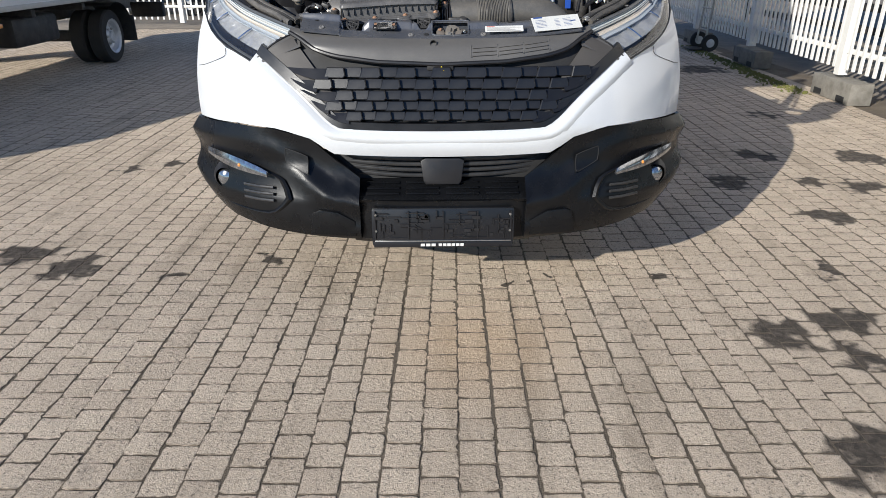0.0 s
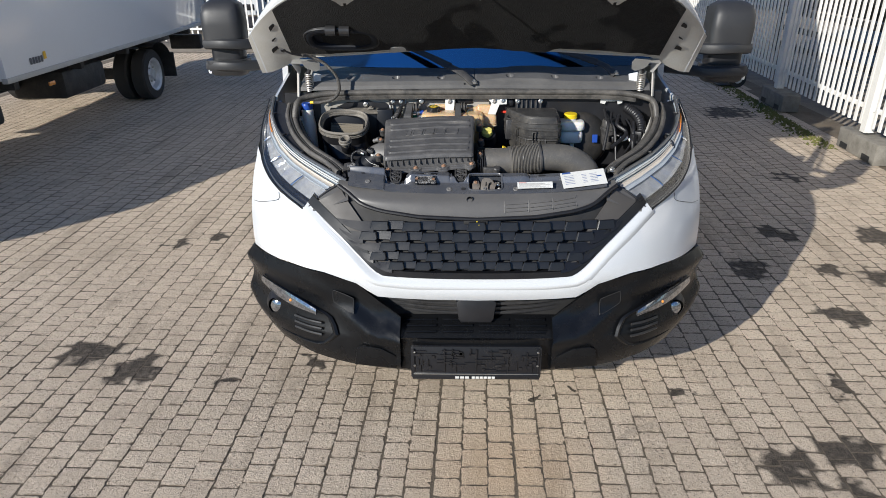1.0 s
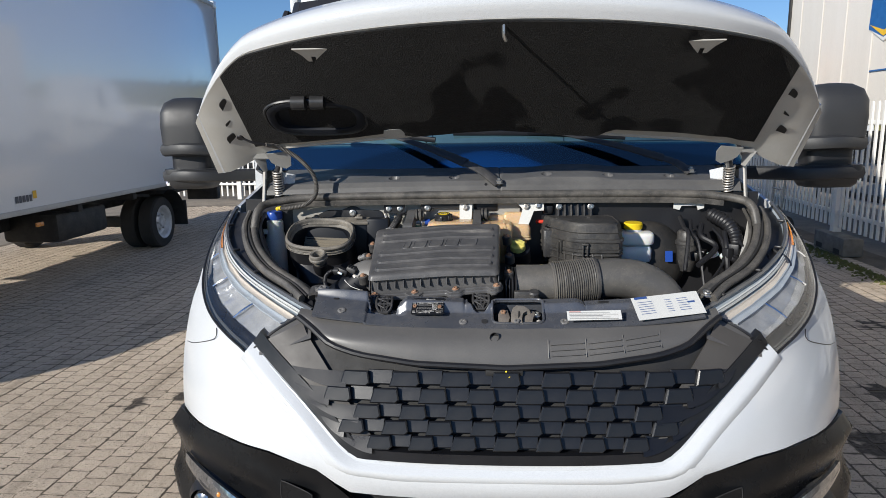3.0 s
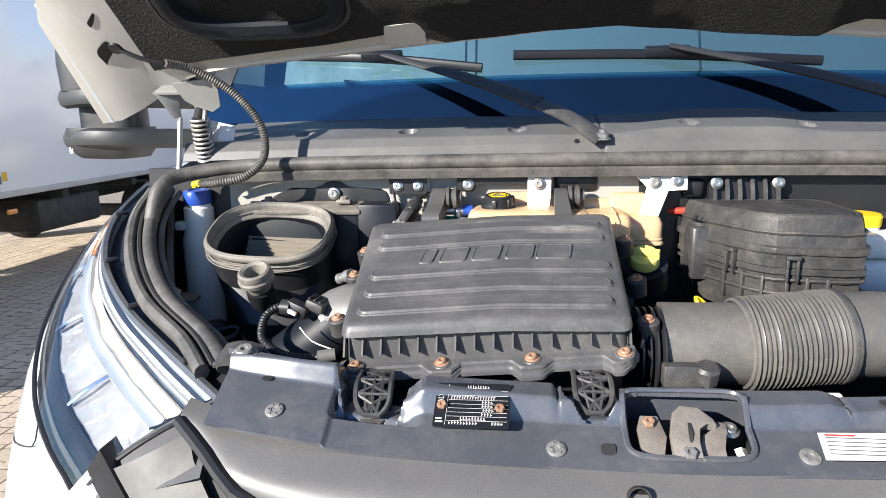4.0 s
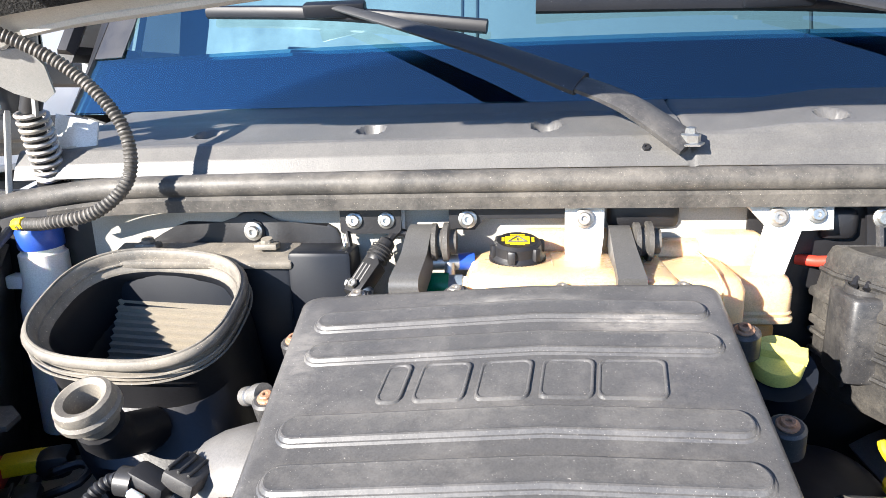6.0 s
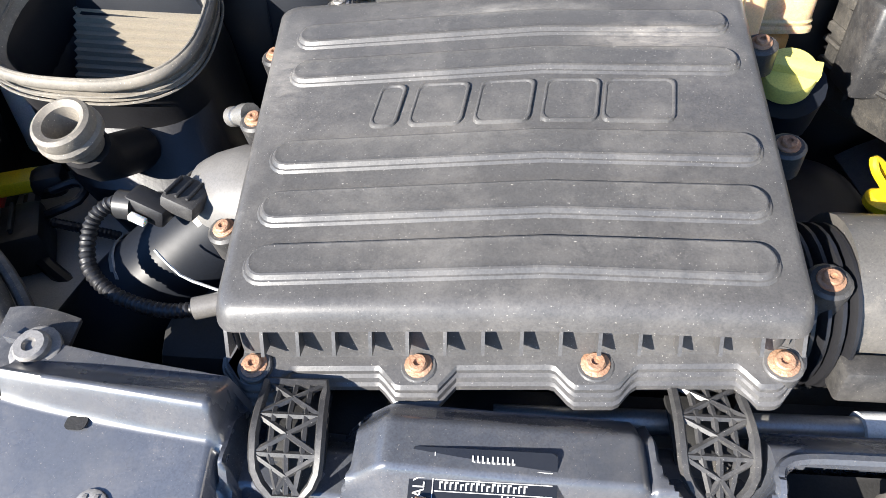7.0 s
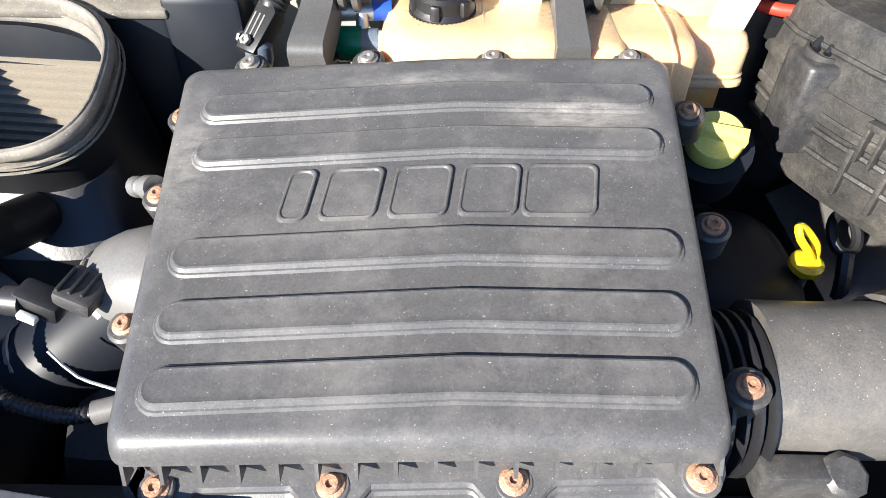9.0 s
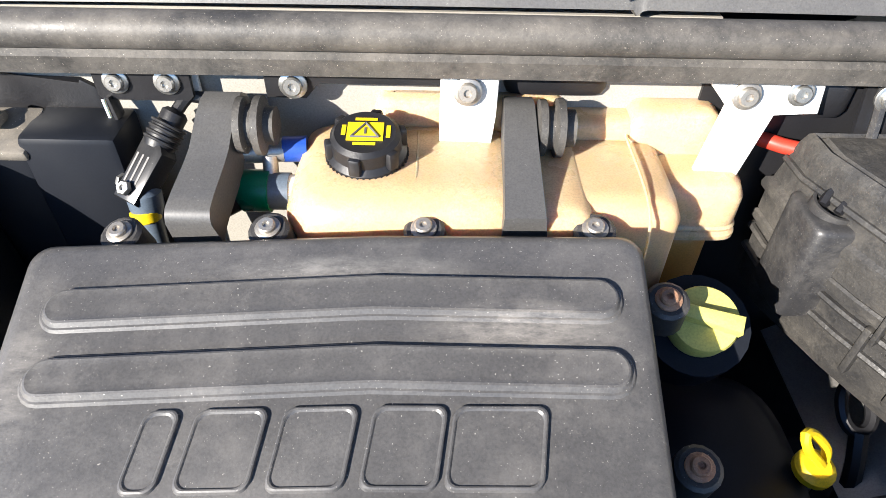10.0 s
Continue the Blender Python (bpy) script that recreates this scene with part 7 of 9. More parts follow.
spread(bm, cp + ca * 0.0386, e1, e2, [(-0.0008, -0.003, 0.0016, 0.007)], 0.0012)
part("warning_sign", bm, M_PRINT, lab)
bm = B()
spread(bm, cp + ca * 0.0387, e1, e2, [(-0.008, 0.012, 0.016, 0.003), (0.015, -0.006, 0.003, 0.013), (-0.017, -0.004, 0.003, 0.011), (-0.008, -0.014, 0.016, 0.003)], 0.0004)
part("warning_bars", bm, M_YELLOW, cap)
# overflow pipe and quick connector
bm = B()
lathe(bm, V(-0.235, 0.722, 1.208), V(-1, 0, 0), [(0.013, 0), (0.013, 0.012), (0.014, 0.014), (0.014, 0.016)], 16)
part("tank_nipple", bm, M_MILK, tank)
bm = B()
lathe(bm, V(-0.247, 0.722, 1.208), V(-1, 0, 0), [(0.0145, 0), (0.0145, 0.016), (0.012, 0.018)], 16)
part("hose_coupling", bm, M_COUPLING, tank)
bm = B()
lathe(bm, V(-0.262, 0.722, 1.208), V(-1, 0, 0), [(0.0165, 0), (0.0165, 0.020), (0.014, 0.024)], 18)
part("green_ring", bm, M_GREEN, tank, "green coupling ring")
bm = B()
tube(bm, [V(-0.282, 0.722, 1.208), V(-0.31, 0.705, 1.195), V(-0.33, 0.68, 1.15)], 0.012, 12)
part("coolant_hose", bm, M_BLACK, tank)
bm = B()
lathe(bm, V(-0.235, 0.745, 1.232), V(-1, -0.1, 0), [(0.010, 0), (0.010, 0.018), (0.007, 0.02)], 14)
part("blue_plug", bm, M_BLUE, tank, "dark blue plug")
bm = B()
lathe(bm, V(-0.252, 0.742, 1.232), V(-1, -0.1, 0), [(0.009, 0), (0.009, 0.03)], 12)
lathe(bm, V(-0.262, 0.735, 1.232), V(0, -0.4, -1), [(0.006, 0), (0.006, 0.03)], 10)
part("vent_tee", bm, M_ALU, tank)
# support arms over the tank, with their grommets
def arm(x, w0, w1, pts):
    bm = B()
    ln = smooth_line(pts, 0.01)
    lo, hi = [], []
    loops = []
    for i, p in enumerate(ln):
        t = i / (len(ln) - 1)
        w = w0 + (w1 - w0) * t
        loops.append([p + V(-w / 2, 0, 0), p + V(w / 2, 0, 0), p + V(w / 2 + 0.004, 0.006, -0.026), p + V(-w / 2, 0.006, -0.026)])
    rings(bm, loops)
    bmesh.ops.bevel(bm, geom=[e for e in bm.edges if e.calc_face_angle(0) > 1.0], offset=0.003, segments=2, affect="EDGES")
    return part("tank_arm", bm, M_ARM, tank, "dusty black plastic support arm")
arm(-0.3, 0.026, 0.031, [V(-0.294, 0.775, 1.258), V(-0.295, 0.758, 1.272), V(-0.297, 0.738, 1.266), V(-0.299, 0.715, 1.250), V(-0.301, 0.690, 1.243), V(-0.303, 0.664, 1.236), V(-0.303, 0.659, 1.226)])
arm(-0.075, 0.021, 0.028, [V(-0.075, 0.775, 1.262), V(-0.075, 0.755, 1.271), V(-0.0755, 0.71, 1.256), V(-0.076, 0.655, 1.240)])
for x, y in ((-0.270, 0.738), (-0.050, 0.742)):
    bm = B()
    lathe(bm, V(x - 0.012, y, 1.256), V(1, 0, 0), [(0.013, 0), (0.021, 0.001), (0.021, 0.006), (0.016, 0.008), (0.016, 0.012), (0.022, 0.014), (0.022, 0.019), (0.014, 0.021), (0.014, 0.028)], 22)
    part("arm_grommet", bm, M_RUBBER, tank, "black rubber mount")
# brackets and bolts along the bulkhead
def bracket(name, pts, o, mtl, depth=0.004, ey=(0, 0, 1), label=""):
    bm = B()
    slab(bm, pts, o, V(1, 0, 0), V(*ey), depth, 0.001, 1)
    return part(name, bm, mtl, bulk, label)
bk = bracket("bracket_plate", rounded(0.072, 0.034, 0.004), V(-0.357, 0.770, 1.276), M_BLACK, 0.004, label="black bracket plate")
bk2 = bracket("bracket_plate", [(-0.036, -0.017), (0.036, -0.017), (0.036, 0.024), (-0.036, 0.024)], V(-0.354, 0.778, 1.278), M_PAPER, 0.003)
for x in (-0.376, -0.338):
    bolt(bulk, V(x, 0.766, 1.275), V(0, -1, 0.1), 0.0068)
bm = B()
tube(bm, [V(-0.385, 0.768, 1.262), V(-0.378, 0.763, 1.22), V(-0.372, 0.755, 1.19)], 0.0075, 6, flat=0.3)
part("bracket_stay", bm, M_BLACK, bulk)
bracket("bracket_plate", [(-0.13, 0.012), (0.045, 0.012), (0.045, -0.014), (0.03, -0.02), (0.018, -0.004), (-0.09, -0.004), (-0.10, -0.018), (-0.13, -0.018)], V(-0.135, 0.768, 1.282), M_BLACK)
bolt(bulk, V(-0.243, 0.762, 1.277), V(0, -1, 0.1), 0.0074)
bracket("strap_bracket", [(-0.020, 0.018), (0.024, 0.018), (0.022, -0.02), (0.018, -0.060), (-0.020, -0.060)], V(-0.114, 0.760, 1.278), M_PAPER, 0.004, (0, 0.25, 1), "white painted strap bracket")
bolt(bulk, V(-0.114, 0.753, 1.279), V(0, -1, 0.2), 0.0074, M_SPRING)
bracket("strap_bracket", [(-0.035, 0.016), (0.06, 0.016), (0.058, -0.016), (0.024, -0.016), (0.006, -0.065), (-0.030, -0.065), (-0.012, -0.01)], V(0.091, 0.760, 1.280), M_PAPER, 0.004, (0, 0.35, 1), "white painted strap bracket")
bolt(bulk, V(0.091, 0.753, 1.280), V(0, -1, 0.2), 0.0074, M_SPRING)
bolt(bulk, V(0.13, 0.753, 1.283), V(0, -1, 0.2), 0.0068, M_STEEL)
bracket("strap_bracket", [(-0.05, 0.012), (0.05, 0.012), (0.05, -0.014), (0.03, -0.02), (0.025, -0.004), (-0.025, -0.004), (-0.03, -0.02), (-0.05, -0.014)], V(0.63, 0.768, 1.282), M_PAPER, 0.004, label="white painted strap bracket")
for x in (0.20, 0.305):
    bolt(bulk, V(x, 0.758, 1.278), V(0, -1, 0.1), 0.0074)
for i in range(6):
    bm = B()
    tube(bm, [V(0.198 + 0.0215 * i, 0.765, 1.284), V(0.198 + 0.0215 * i, 0.756, 1.262), V(0.196 + 0.0215 * i, 0.745, 1.232)], 0.005, 6, flat=0.8)
    part("cooling_fin", bm, M_BLACKDUST, bulk)
bm = B()
sheet(bm, lambda u, v: V(0.19 + 0.125 * u, 0.776 - 0.015 * v, 1.286 - 0.06 * v), 3, 3, 0.004)
part("fin_plate", bm, M_BLACK, bulk)
bm = B()
blob(bm, (-0.045, 0.786, 0), 0.04, 0.012, 1.262, 1.300, 4, 0.008)
part("bulkhead_plug", bm, M_BLACK, bulk)
bm = B()
blob(bm, (0.165, 0.782, 0), 0.02, 0.014, 1.25, 1.285, 3, 0.008)
part("bulkhead_plug", bm, M_BLACK, bulk)
# pressure sensor beside the tank: a ribbed plug on a labelled body, over a yellow-ringed stem
bm = B()
PS_A, PS_B = V(-0.366, 0.722, 1.206), V(-0.345, 0.752, 1.238)
ps_d = (PS_B - PS_A).normalized()
ps_x = V(0.80, -0.42, -0.12).normalized()
ps_n = ps_x.cross(ps_d).normalized()
slab(bm, [(-0.010, -0.010), (0.012, -0.010), (0.014, 0.034), (0.004, 0.046), (-0.010, 0.042)], PS_A - ps_n * 0.008, ps_x, ps_d, 0.018, 0.004)
ps = part("pressure_sensor", bm, M_SATIN, truck, "black pressure sensor with yellow ring")
bm = B()
spread(bm, PS_A + ps_n * 0.0104, ps_x, ps_d, [(-0.006 + 0.005 * i, 0.004, 0.0016, 0.024) for i in range(3)], 0.0)
part("label_bars", bm, M_SCREWGREY, ps)
bm = B()
lathe(bm, PS_A + ps_d * 0.036, ps_d, [(0.011, 0), (0.0125, 0.004), (0.0125, 0.018), (0.010, 0.020), (0.010, 0.030), (0.007, 0.033)], 14)
plug = part("sensor_plug", bm, M_BLACK, ps, "ribbed black plug")
for k in range(4):
    bm = B()
    lathe(bm, PS_A + ps_d * (0.041 + 0.0045 * k), ps_d, [(0.0128, 0), (0.0138, 0.0008), (0.0138, 0.0018), (0.0128, 0.0026)], 14, cap=False)
    part("plug_rib", bm, M_SATIN, plug)
bm = B()
tube(bm, [PS_A + ps_d * 0.066, PS_A + ps_d * 0.075 + V(0.006, 0.004, 0.004), PS_A + V(0.052, 0.052, 0.050)], 0.005, 8)
part("sensor_cable", bm, M_BLACK, ps)
bm = B()
lathe(bm, V(-0.361, 0.714, 1.183), V(-0.10, 0.30, 1), [(0.0105, 0), (0.0115, 0.001), (0.0115, 0.008), (0.0105, 0.009)], 18)
part("yellow_ring", bm, M_YELLOW, ps)
bm = B()
lathe(bm, V(-0.357, 0.704, 1.12), V(-0.05, 0.22, 1), [(0.009, 0), (0.009, 0.064), (0.013, 0.074), (0.0135, 0.086), (0.009, 0.092)], 16)
part("sensor_stem", bm, M_COUPLING, ps)
bolt(ps, PS_A + ps_n * 0.010 - ps_d * 0.001, ps_n, 0.0060, M_STEEL, False)
bolt(ps, PS_A - ps_x * 0.012 + ps_d * 0.002, -ps_x, 0.0060, M_STEEL, False)
bm = B()
tube(bm, [V(-0.392, 0.768, 1.258), V(-0.386, 0.760, 1.236), V(-0.378, 0.748, 1.222), V(-0.384, 0.738, 1.206), V(-0.378, 0.728, 1.203)], 0.0016, 6)
part("sensor_wire", bm, M_MILK, ps, "pale thin wire")

# oil filler cap, dipstick and engine cover
on = V(-0.10, -0.50, 0.86).normalized()
oc = V(0.055, 0.630, 1.170)
bm = B()
lathe(bm, oc, on, [(0.0245, -0.012), (0.0245, 0.003), (0.023, 0.006), (0.010, 0.007)], 36)
oil = part("oil_filler_cap", bm, M_OLIVE, truck, "faded yellow oil filler cap")
e1 = V(1, 0, -0.55).normalized()
e1 = (e1 - on * e1.dot(on)).normalized()
bm = B()
slab(bm, [(-0.024, -0.005), (0.024, -0.0065), (0.024, 0.0065), (-0.024, 0.005)], oc + on * 0.004, e1, on.cross(e1), 0.013, 0.003)
part("cap_grip", bm, M_OLIVE, oil)
bm = B()
blob(bm, (0.085, 0.590, 0), 0.070, 0.085, 0.90, 1.070, 3, 0.03)
lathe(bm, oc - on * 0.06, on, [(0.040, 0), (0.038, 0.045)], 20)
part("engine_cover", bm, M_HOSE, truck, "black engine cover")
dp = V(0.147, 0.570, 1.076)
bm = B()
lathe(bm, dp, V(0, -0.15, 1), [(0.008, -0.012), (0.015, -0.004), (0.015, 0.002), (0.010, 0.006)], 18)
tube(bm, [dp + V(0.004, 0, 0.004), dp + V(-0.008, -0.004, 0.020), dp + V(-0.020, -0.004, 0.034), dp + V(-0.022, 0.002, 0.042), dp + V(-0.012, 0.006, 0.036), dp + V(0.004, 0.006, 0.018), dp + V(0.008, 0.004, 0.004)], 0.0036, 8, 0.004)
dip = part("dipstick", bm, M_YELLOW, truck, "yellow dipstick handle")
bm = B()
tube(bm, [dp + V(0, 0, -0.01), dp + V(0.006, 0.004, -0.07), dp + V(0.015, 0.01, -0.16)], 0.0065, 10)
part("dipstick_tube", bm, M_SPRING, dip)
bm = B()
tube(bm, superloop(V(0.222, 0.640, 1.052), V(1, 0, 0), V(0, 0.8, 0.6), 0.013, 0.020, 2.2, 24) + superloop(V(0.222, 0.640, 1.052), V(1, 0, 0), V(0, 0.8, 0.6), 0.013, 0.020, 2.2, 24)[:1], 0.0055, 8, 0.02)
tube(bm, [V(0.222, 0.624, 1.040), V(0.218, 0.60, 1.01), V(0.215, 0.59, 0.97)], 0.008, 8)
part("lifting_eye", bm, M_BLACK, truck)
bm = B()
sheet(bm, lambda u, v: V(0.205 + 0.12 * u, 0.58 + 0.19 * v, 1.00 + 0.03 * math.sin(3 * u)), 6, 6, 0.02)
part("heat_shield", bm, M_ALU, truck, "dull metal heat shield")

# fuse box: a six-sided moulding turned a little towards the engine
FUSE = [(0.140, 0.765), (0.142, 0.735), (0.176, 0.655), (0.212, 0.588), (0.236, 0.566), (0.330, 0.548), (0.362, 0.556), (0.380, 0.590), (0.386, 0.740), (0.370, 0.765)]
FC = (0.265, 0.665)
def fuse_loop(k, z):
    return [V(FC[0] + (x - FC[0]) * k, FC[1] + (y - FC[1]) * k, z) for x, y in FUSE]
bm = B()
rings(bm, [fuse_loop(0.90, 1.085), fuse_loop(0.95, 1.10), fuse_loop(0.96, 1.156), fuse_loop(1.0, 1.159), fuse_loop(1.0, 1.166), fuse_loop(0.98, 1.168)])
fuse = part("fuse_box", bm, M_FUSE, truck, "dusty black fuse box", 30)
bm = B()
rings(bm, [fuse_loop(0.985, 1.169), fuse_loop(0.985, 1.188), fuse_loop(1.015, 1.190), fuse_loop(1.02, 1.194), fuse_loop(1.01, 1.199), fuse_loop(0.975, 1.202), fuse_loop(0.93, 1.238), fuse_loop(0.905, 1.247), fuse_loop(0.885, 1.249), fuse_loop(0.865, 1.246), fuse_loop(0.84, 1.246), fuse_loop(0.82, 1.249), fuse_loop(0.4, 1.251)], cap0=False)
lid = part("fuse_box_lid", bm, M_FUSE, fuse, "dusty moulded lid", 30)
for (xa, ya), (xb, yb), t in ((FUSE[1], FUSE[2], 0.55), (FUSE[2], FUSE[3], 0.45), (FUSE[4], FUSE[5], 0.25), (FUSE[8], FUSE[7], 0.5)):
    bm = B()
    mx_, my_ = xa + (xb - xa) * t, ya + (yb - ya) * t
    d = V(xb - xa, yb - ya, 0).normalized()
    out_ = V(d.y, -d.x, 0)
    if out_.dot(V(mx_ - FC[0], my_ - FC[1], 0)) < 0:
        out_ = -out_
    for q in (-0.007, 0.007):
        box(bm, V(mx_, my_, 1.168) + d * q + out_ * 0.003, (0.004, 0.010, 0.040), Matrix.Rotation(math.atan2(d.y, d.x), 3, "Z"), 0.001)
    box(bm, V(mx_, my_, 1.186) + out_ * 0.004, (0.020, 0.012, 0.006), Matrix.Rotation(math.atan2(d.y, d.x), 3, "Z"), 0.001)
    part("lid_clip", bm, M_FUSE, fuse)
bm = B()
slab(bm, [(-0.026, -0.03), (0.026, -0.03), (0.03, 0.03), (0.018, 0.036), (0.014, 0.012), (-0.014, 0.012), (-0.018, 0.036), (-0.03, 0.03)], V(0.300, 0.585, 1.172), V(1, 0, 0), V(0, 0, 1), 0.016, 0.003)
part("lid_latch", bm, M_BLACK, fuse)
bm = B()
box(bm, V(0.303, 0.567, 1.170), (0.016, 0.004, 0.006), None, 0.001)
part("latch_mark", bm, M_YELLOW, fuse)
bm = B()
blob(bm, (0.163, 0.706, 0), 0.023, 0.028, 1.120, 1.212, 5.0, 0.005)
boot = part("cable_boot", bm, M_BLACKDUST, fuse, "dusty rubber terminal boot")
bm = B()
lr = fuse_loop(0.955, 1.2215)
tube(bm, lr + lr[:1], 0.0032, 6, smooth=False)
part("lid_rib", bm, M_FUSE, lid)
for k, z in ((0.985, 1.150), (0.975, 1.128)):
    bm = B()
    lr = fuse_loop(k, z)
    tube(bm, lr + lr[:1], 0.0030, 6, smooth=False)
    part("body_rib", bm, M_FUSE, fuse)
for j, t in ((1, 0.3), (2, 0.25), (2, 0.75), (3, 0.5), (4, 0.2), (4, 0.5), (4, 0.8)):
    bm = B()
    a, b = V(*FUSE[j], 0), V(*FUSE[j + 1], 0)
    q = a.lerp(b, t)
    q = V(FC[0] + (q.x - FC[0]) * 0.97, FC[1] + (q.y - FC[1]) * 0.97, 1.130)
    d = (b - a).normalized()
    box(bm, q, (0.006, 0.010, 0.050), Matrix.Rotation(math.atan2(d.y, d.x), 3, "Z"), 0.0015)
    part("body_rib", bm, M_FUSE, fuse)
bm = B()
lathe(bm, V(0.163, 0.706, 1.208), V(0.1, -0.1, 1), [(0.018, 0), (0.018, 0.010), (0.0155, 0.010), (0.0150, 0.004)], 20)
part("boot_rim", bm, M_BLACKDUST, boot)
bm = B()
tube(bm, [V(0.152, 0.704, 1.218), V(0.161, 0.712, 1.226), V(0.169, 0.704, 1.224), V(0.174, 0.712, 1.218)], 0.004, 6)
tube(bm, [V(0.159, 0.694, 1.218), V(0.167, 0.700, 1.225), V(0.173, 0.696, 1.217)], 0.0035, 6)
part("terminal_clip", bm, M_BLACK, boot)
bm = B()
tube(bm, [V(0.128, 0.785, 1.225), V(0.145, 0.770, 1.226), V(0.165, 0.748, 1.230), V(0.185, 0.735, 1.21)], 0.0065, 10)
part("red_cable", bm, M_RED, fuse, "red battery cable")
bm = B()
c, ex, ey = V(0.275, 0.70, 1.250), V(1, 0, 0), V(0, 1, 0.03)
tube(bm, superloop(c, ex, ey, 0.022, 0.014, 2, 20) + [superloop(c, ex, ey, 0.022, 0.014, 2, 20)[0]], 0.0012, 4, 0.02)
part("lid_mark", bm, M_BLACKDUST, lid)

# brake fluid reservoir and booster
bm = B()
blob(bm, (0.445, 0.735, 0), 0.062, 0.050, 1.155, 1.197, 4, 0.01)
blob(bm, (0.445, 0.735, 0), 0.056, 0.044, 1.095, 1.153, 4, 0.014)
lathe(bm, V(0.445, 0.745, 1.19), V(0, 0, 1), [(0.026, 0), (0.026, 0.018)], 22)
cyl(bm, (0.46, 0.725, 1.03), (0.455, 0.73, 1.10), 0.014)
res = part("brake_fluid_reservoir", bm, M_MILK, truck, "milky brake fluid reservoir")
bm = B()
lathe(bm, V(0.445, 0.748, 1.205), V(0, -0.05, 1), [(0.030, 0), (0.031, 0.016), (0.028, 0.020), (0.010, 0.021)], 16)
part("yellow_cap", bm, M_YELLOW, res, "yellow reservoir cap")
bm = B()
lathe(bm, V(0.50, 0.795, 1.09), V(0.05, -1, 0.1), [(0.135, 0), (0.135, 0.02), (0.12, 0.05), (0.08, 0.07), (0.03, 0.075)], 36)
bst = part("brake_booster", bm, M_CHASSIS, truck, "black round brake booster")
bm = B()
slab(bm, rounded(0.024, 0.036, 0.002), V(0.558, 0.715, 1.115), V(1, 0, 0), V(0, 0.2, 1), 0.001)
part("booster_label", bm, M_BLUE, bst)
bm = B()
box(bm, V(0.475, 0.66, 1.02), (0.034, 0.02, 0.03), Matrix.Rotation(radians(-35), 3, "Y"), 0.004)
part("white_connector", bm, M_PAPER, res)
# right-hand side: canister, loom, relays
bm = B()
lathe(bm, V(0.625, 0.745, 1.10), V(0, 0, 1), [(0.02, -0.04), (0.034, 0), (0.036, 0.05), (0.040, 0.052), (0.040, 0.062), (0.034, 0.066), (0.034, 0.09), (0.028, 0.098)], 20)
part("fluid_canister", bm, M_BLACKDUST, truck, "small black canister")
random.seed(11)
bm = B()
for k in range(9):
    a = V(0.60 + 0.03 * k, 0.76 - 0.02 * k, 1.24 - 0.01 * k)
    pts = [a, a + V(random.uniform(-0.02, 0.03), -0.05, -0.03), a + V(random.uniform(-0.03, 0.03), -0.09, random.uniform(-0.1, -0.04)), a + V(random.uniform(-0.06, 0.02), -0.16, random.uniform(-0.2, -0.1))]
    tube(bm, pts, random.uniform(0.004, 0.009), 8)
part("wiring_loom", bm, M_BLACK, truck, "black wiring loom")
for k in range(7):
    bm = B()
    box(bm, V(random.uniform(0.62, 0.76), random.uniform(0.60, 0.73), random.uniform(1.10, 1.20)), (random.uniform(0.02, 0.05), random.uniform(0.02, 0.04), random.uniform(0.02, 0.04)), Matrix.Rotation(random.uniform(-0.8, 0.8), 3, "Z"), 0.004)
    part("relay", bm, M_BLACK, truck, "black relay")
for k in range(4):
    bm = B()
    box(bm, V(random.uniform(0.66, 0.75), random.uniform(0.58, 0.66), random.uniform(1.10, 1.14)), (0.025, 0.02, 0.018), Matrix.Rotation(random.uniform(-0.8, 0.8), 3, "Y"), 0.004)
    part("white_plug", bm, M_MILK, truck, "white plug on the wiring loom")
bm = B()
tube(bm, [V(0.70, 0.76, 1.25), V(0.74, 0.70, 1.22), V(0.75, 0.66, 1.17), V(0.72, 0.62, 1.11)], 0.024, 12, corr=0.003, pitch=0.012)
part("loom_sleeve", bm, M_BLACK, truck, "ribbed black cable sleeve")
# left-hand corner: plugs, wires and the big bolt
R20 = Matrix.Rotation(radians(24), 3, "Z")
bm = B()
box(bm, V(-0.722, 0.612, 1.040), (0.040, 0.030, 0.016), R20, 0.003)
box(bm, V(-0.706, 0.626, 1.040), (0.012, 0.014, 0.016), R20, 0.002)
pl = part("yellow_plug", bm, M_YELLOW, truck, "yellow and red cable plug on black wiring")
bm = B()
box(bm, V(-0.740, 0.600, 1.034), (0.012, 0.034, 0.026), R20, 0.003)
part("plug_flank", bm, M_RED, pl, "red plug flank")
bm = B()
box(bm, V(-0.690, 0.622, 1.036), (0.036, 0.036, 0.030), R20, 0.010)
part("black_plug", bm, M_BLACK, pl)
bm = B()
box(bm, V(-0.700, 0.545, 1.012), (0.075, 0.070, 0.050), Matrix.Rotation(radians(28), 3, "Z"), 0.008)
blk = part("relay_block", bm, M_BLACK, truck, "black relay block with ribbed cover")
for k in range(4):
    bm = B()
    box(bm, V(-0.726 + 0.012 * k, 0.533 + 0.006 * k, 1.040), (0.004, 0.050, 0.006), Matrix.Rotation(radians(28), 3, "Z"), 0.001)
    part("cover_rib", bm, M_SATIN, blk)
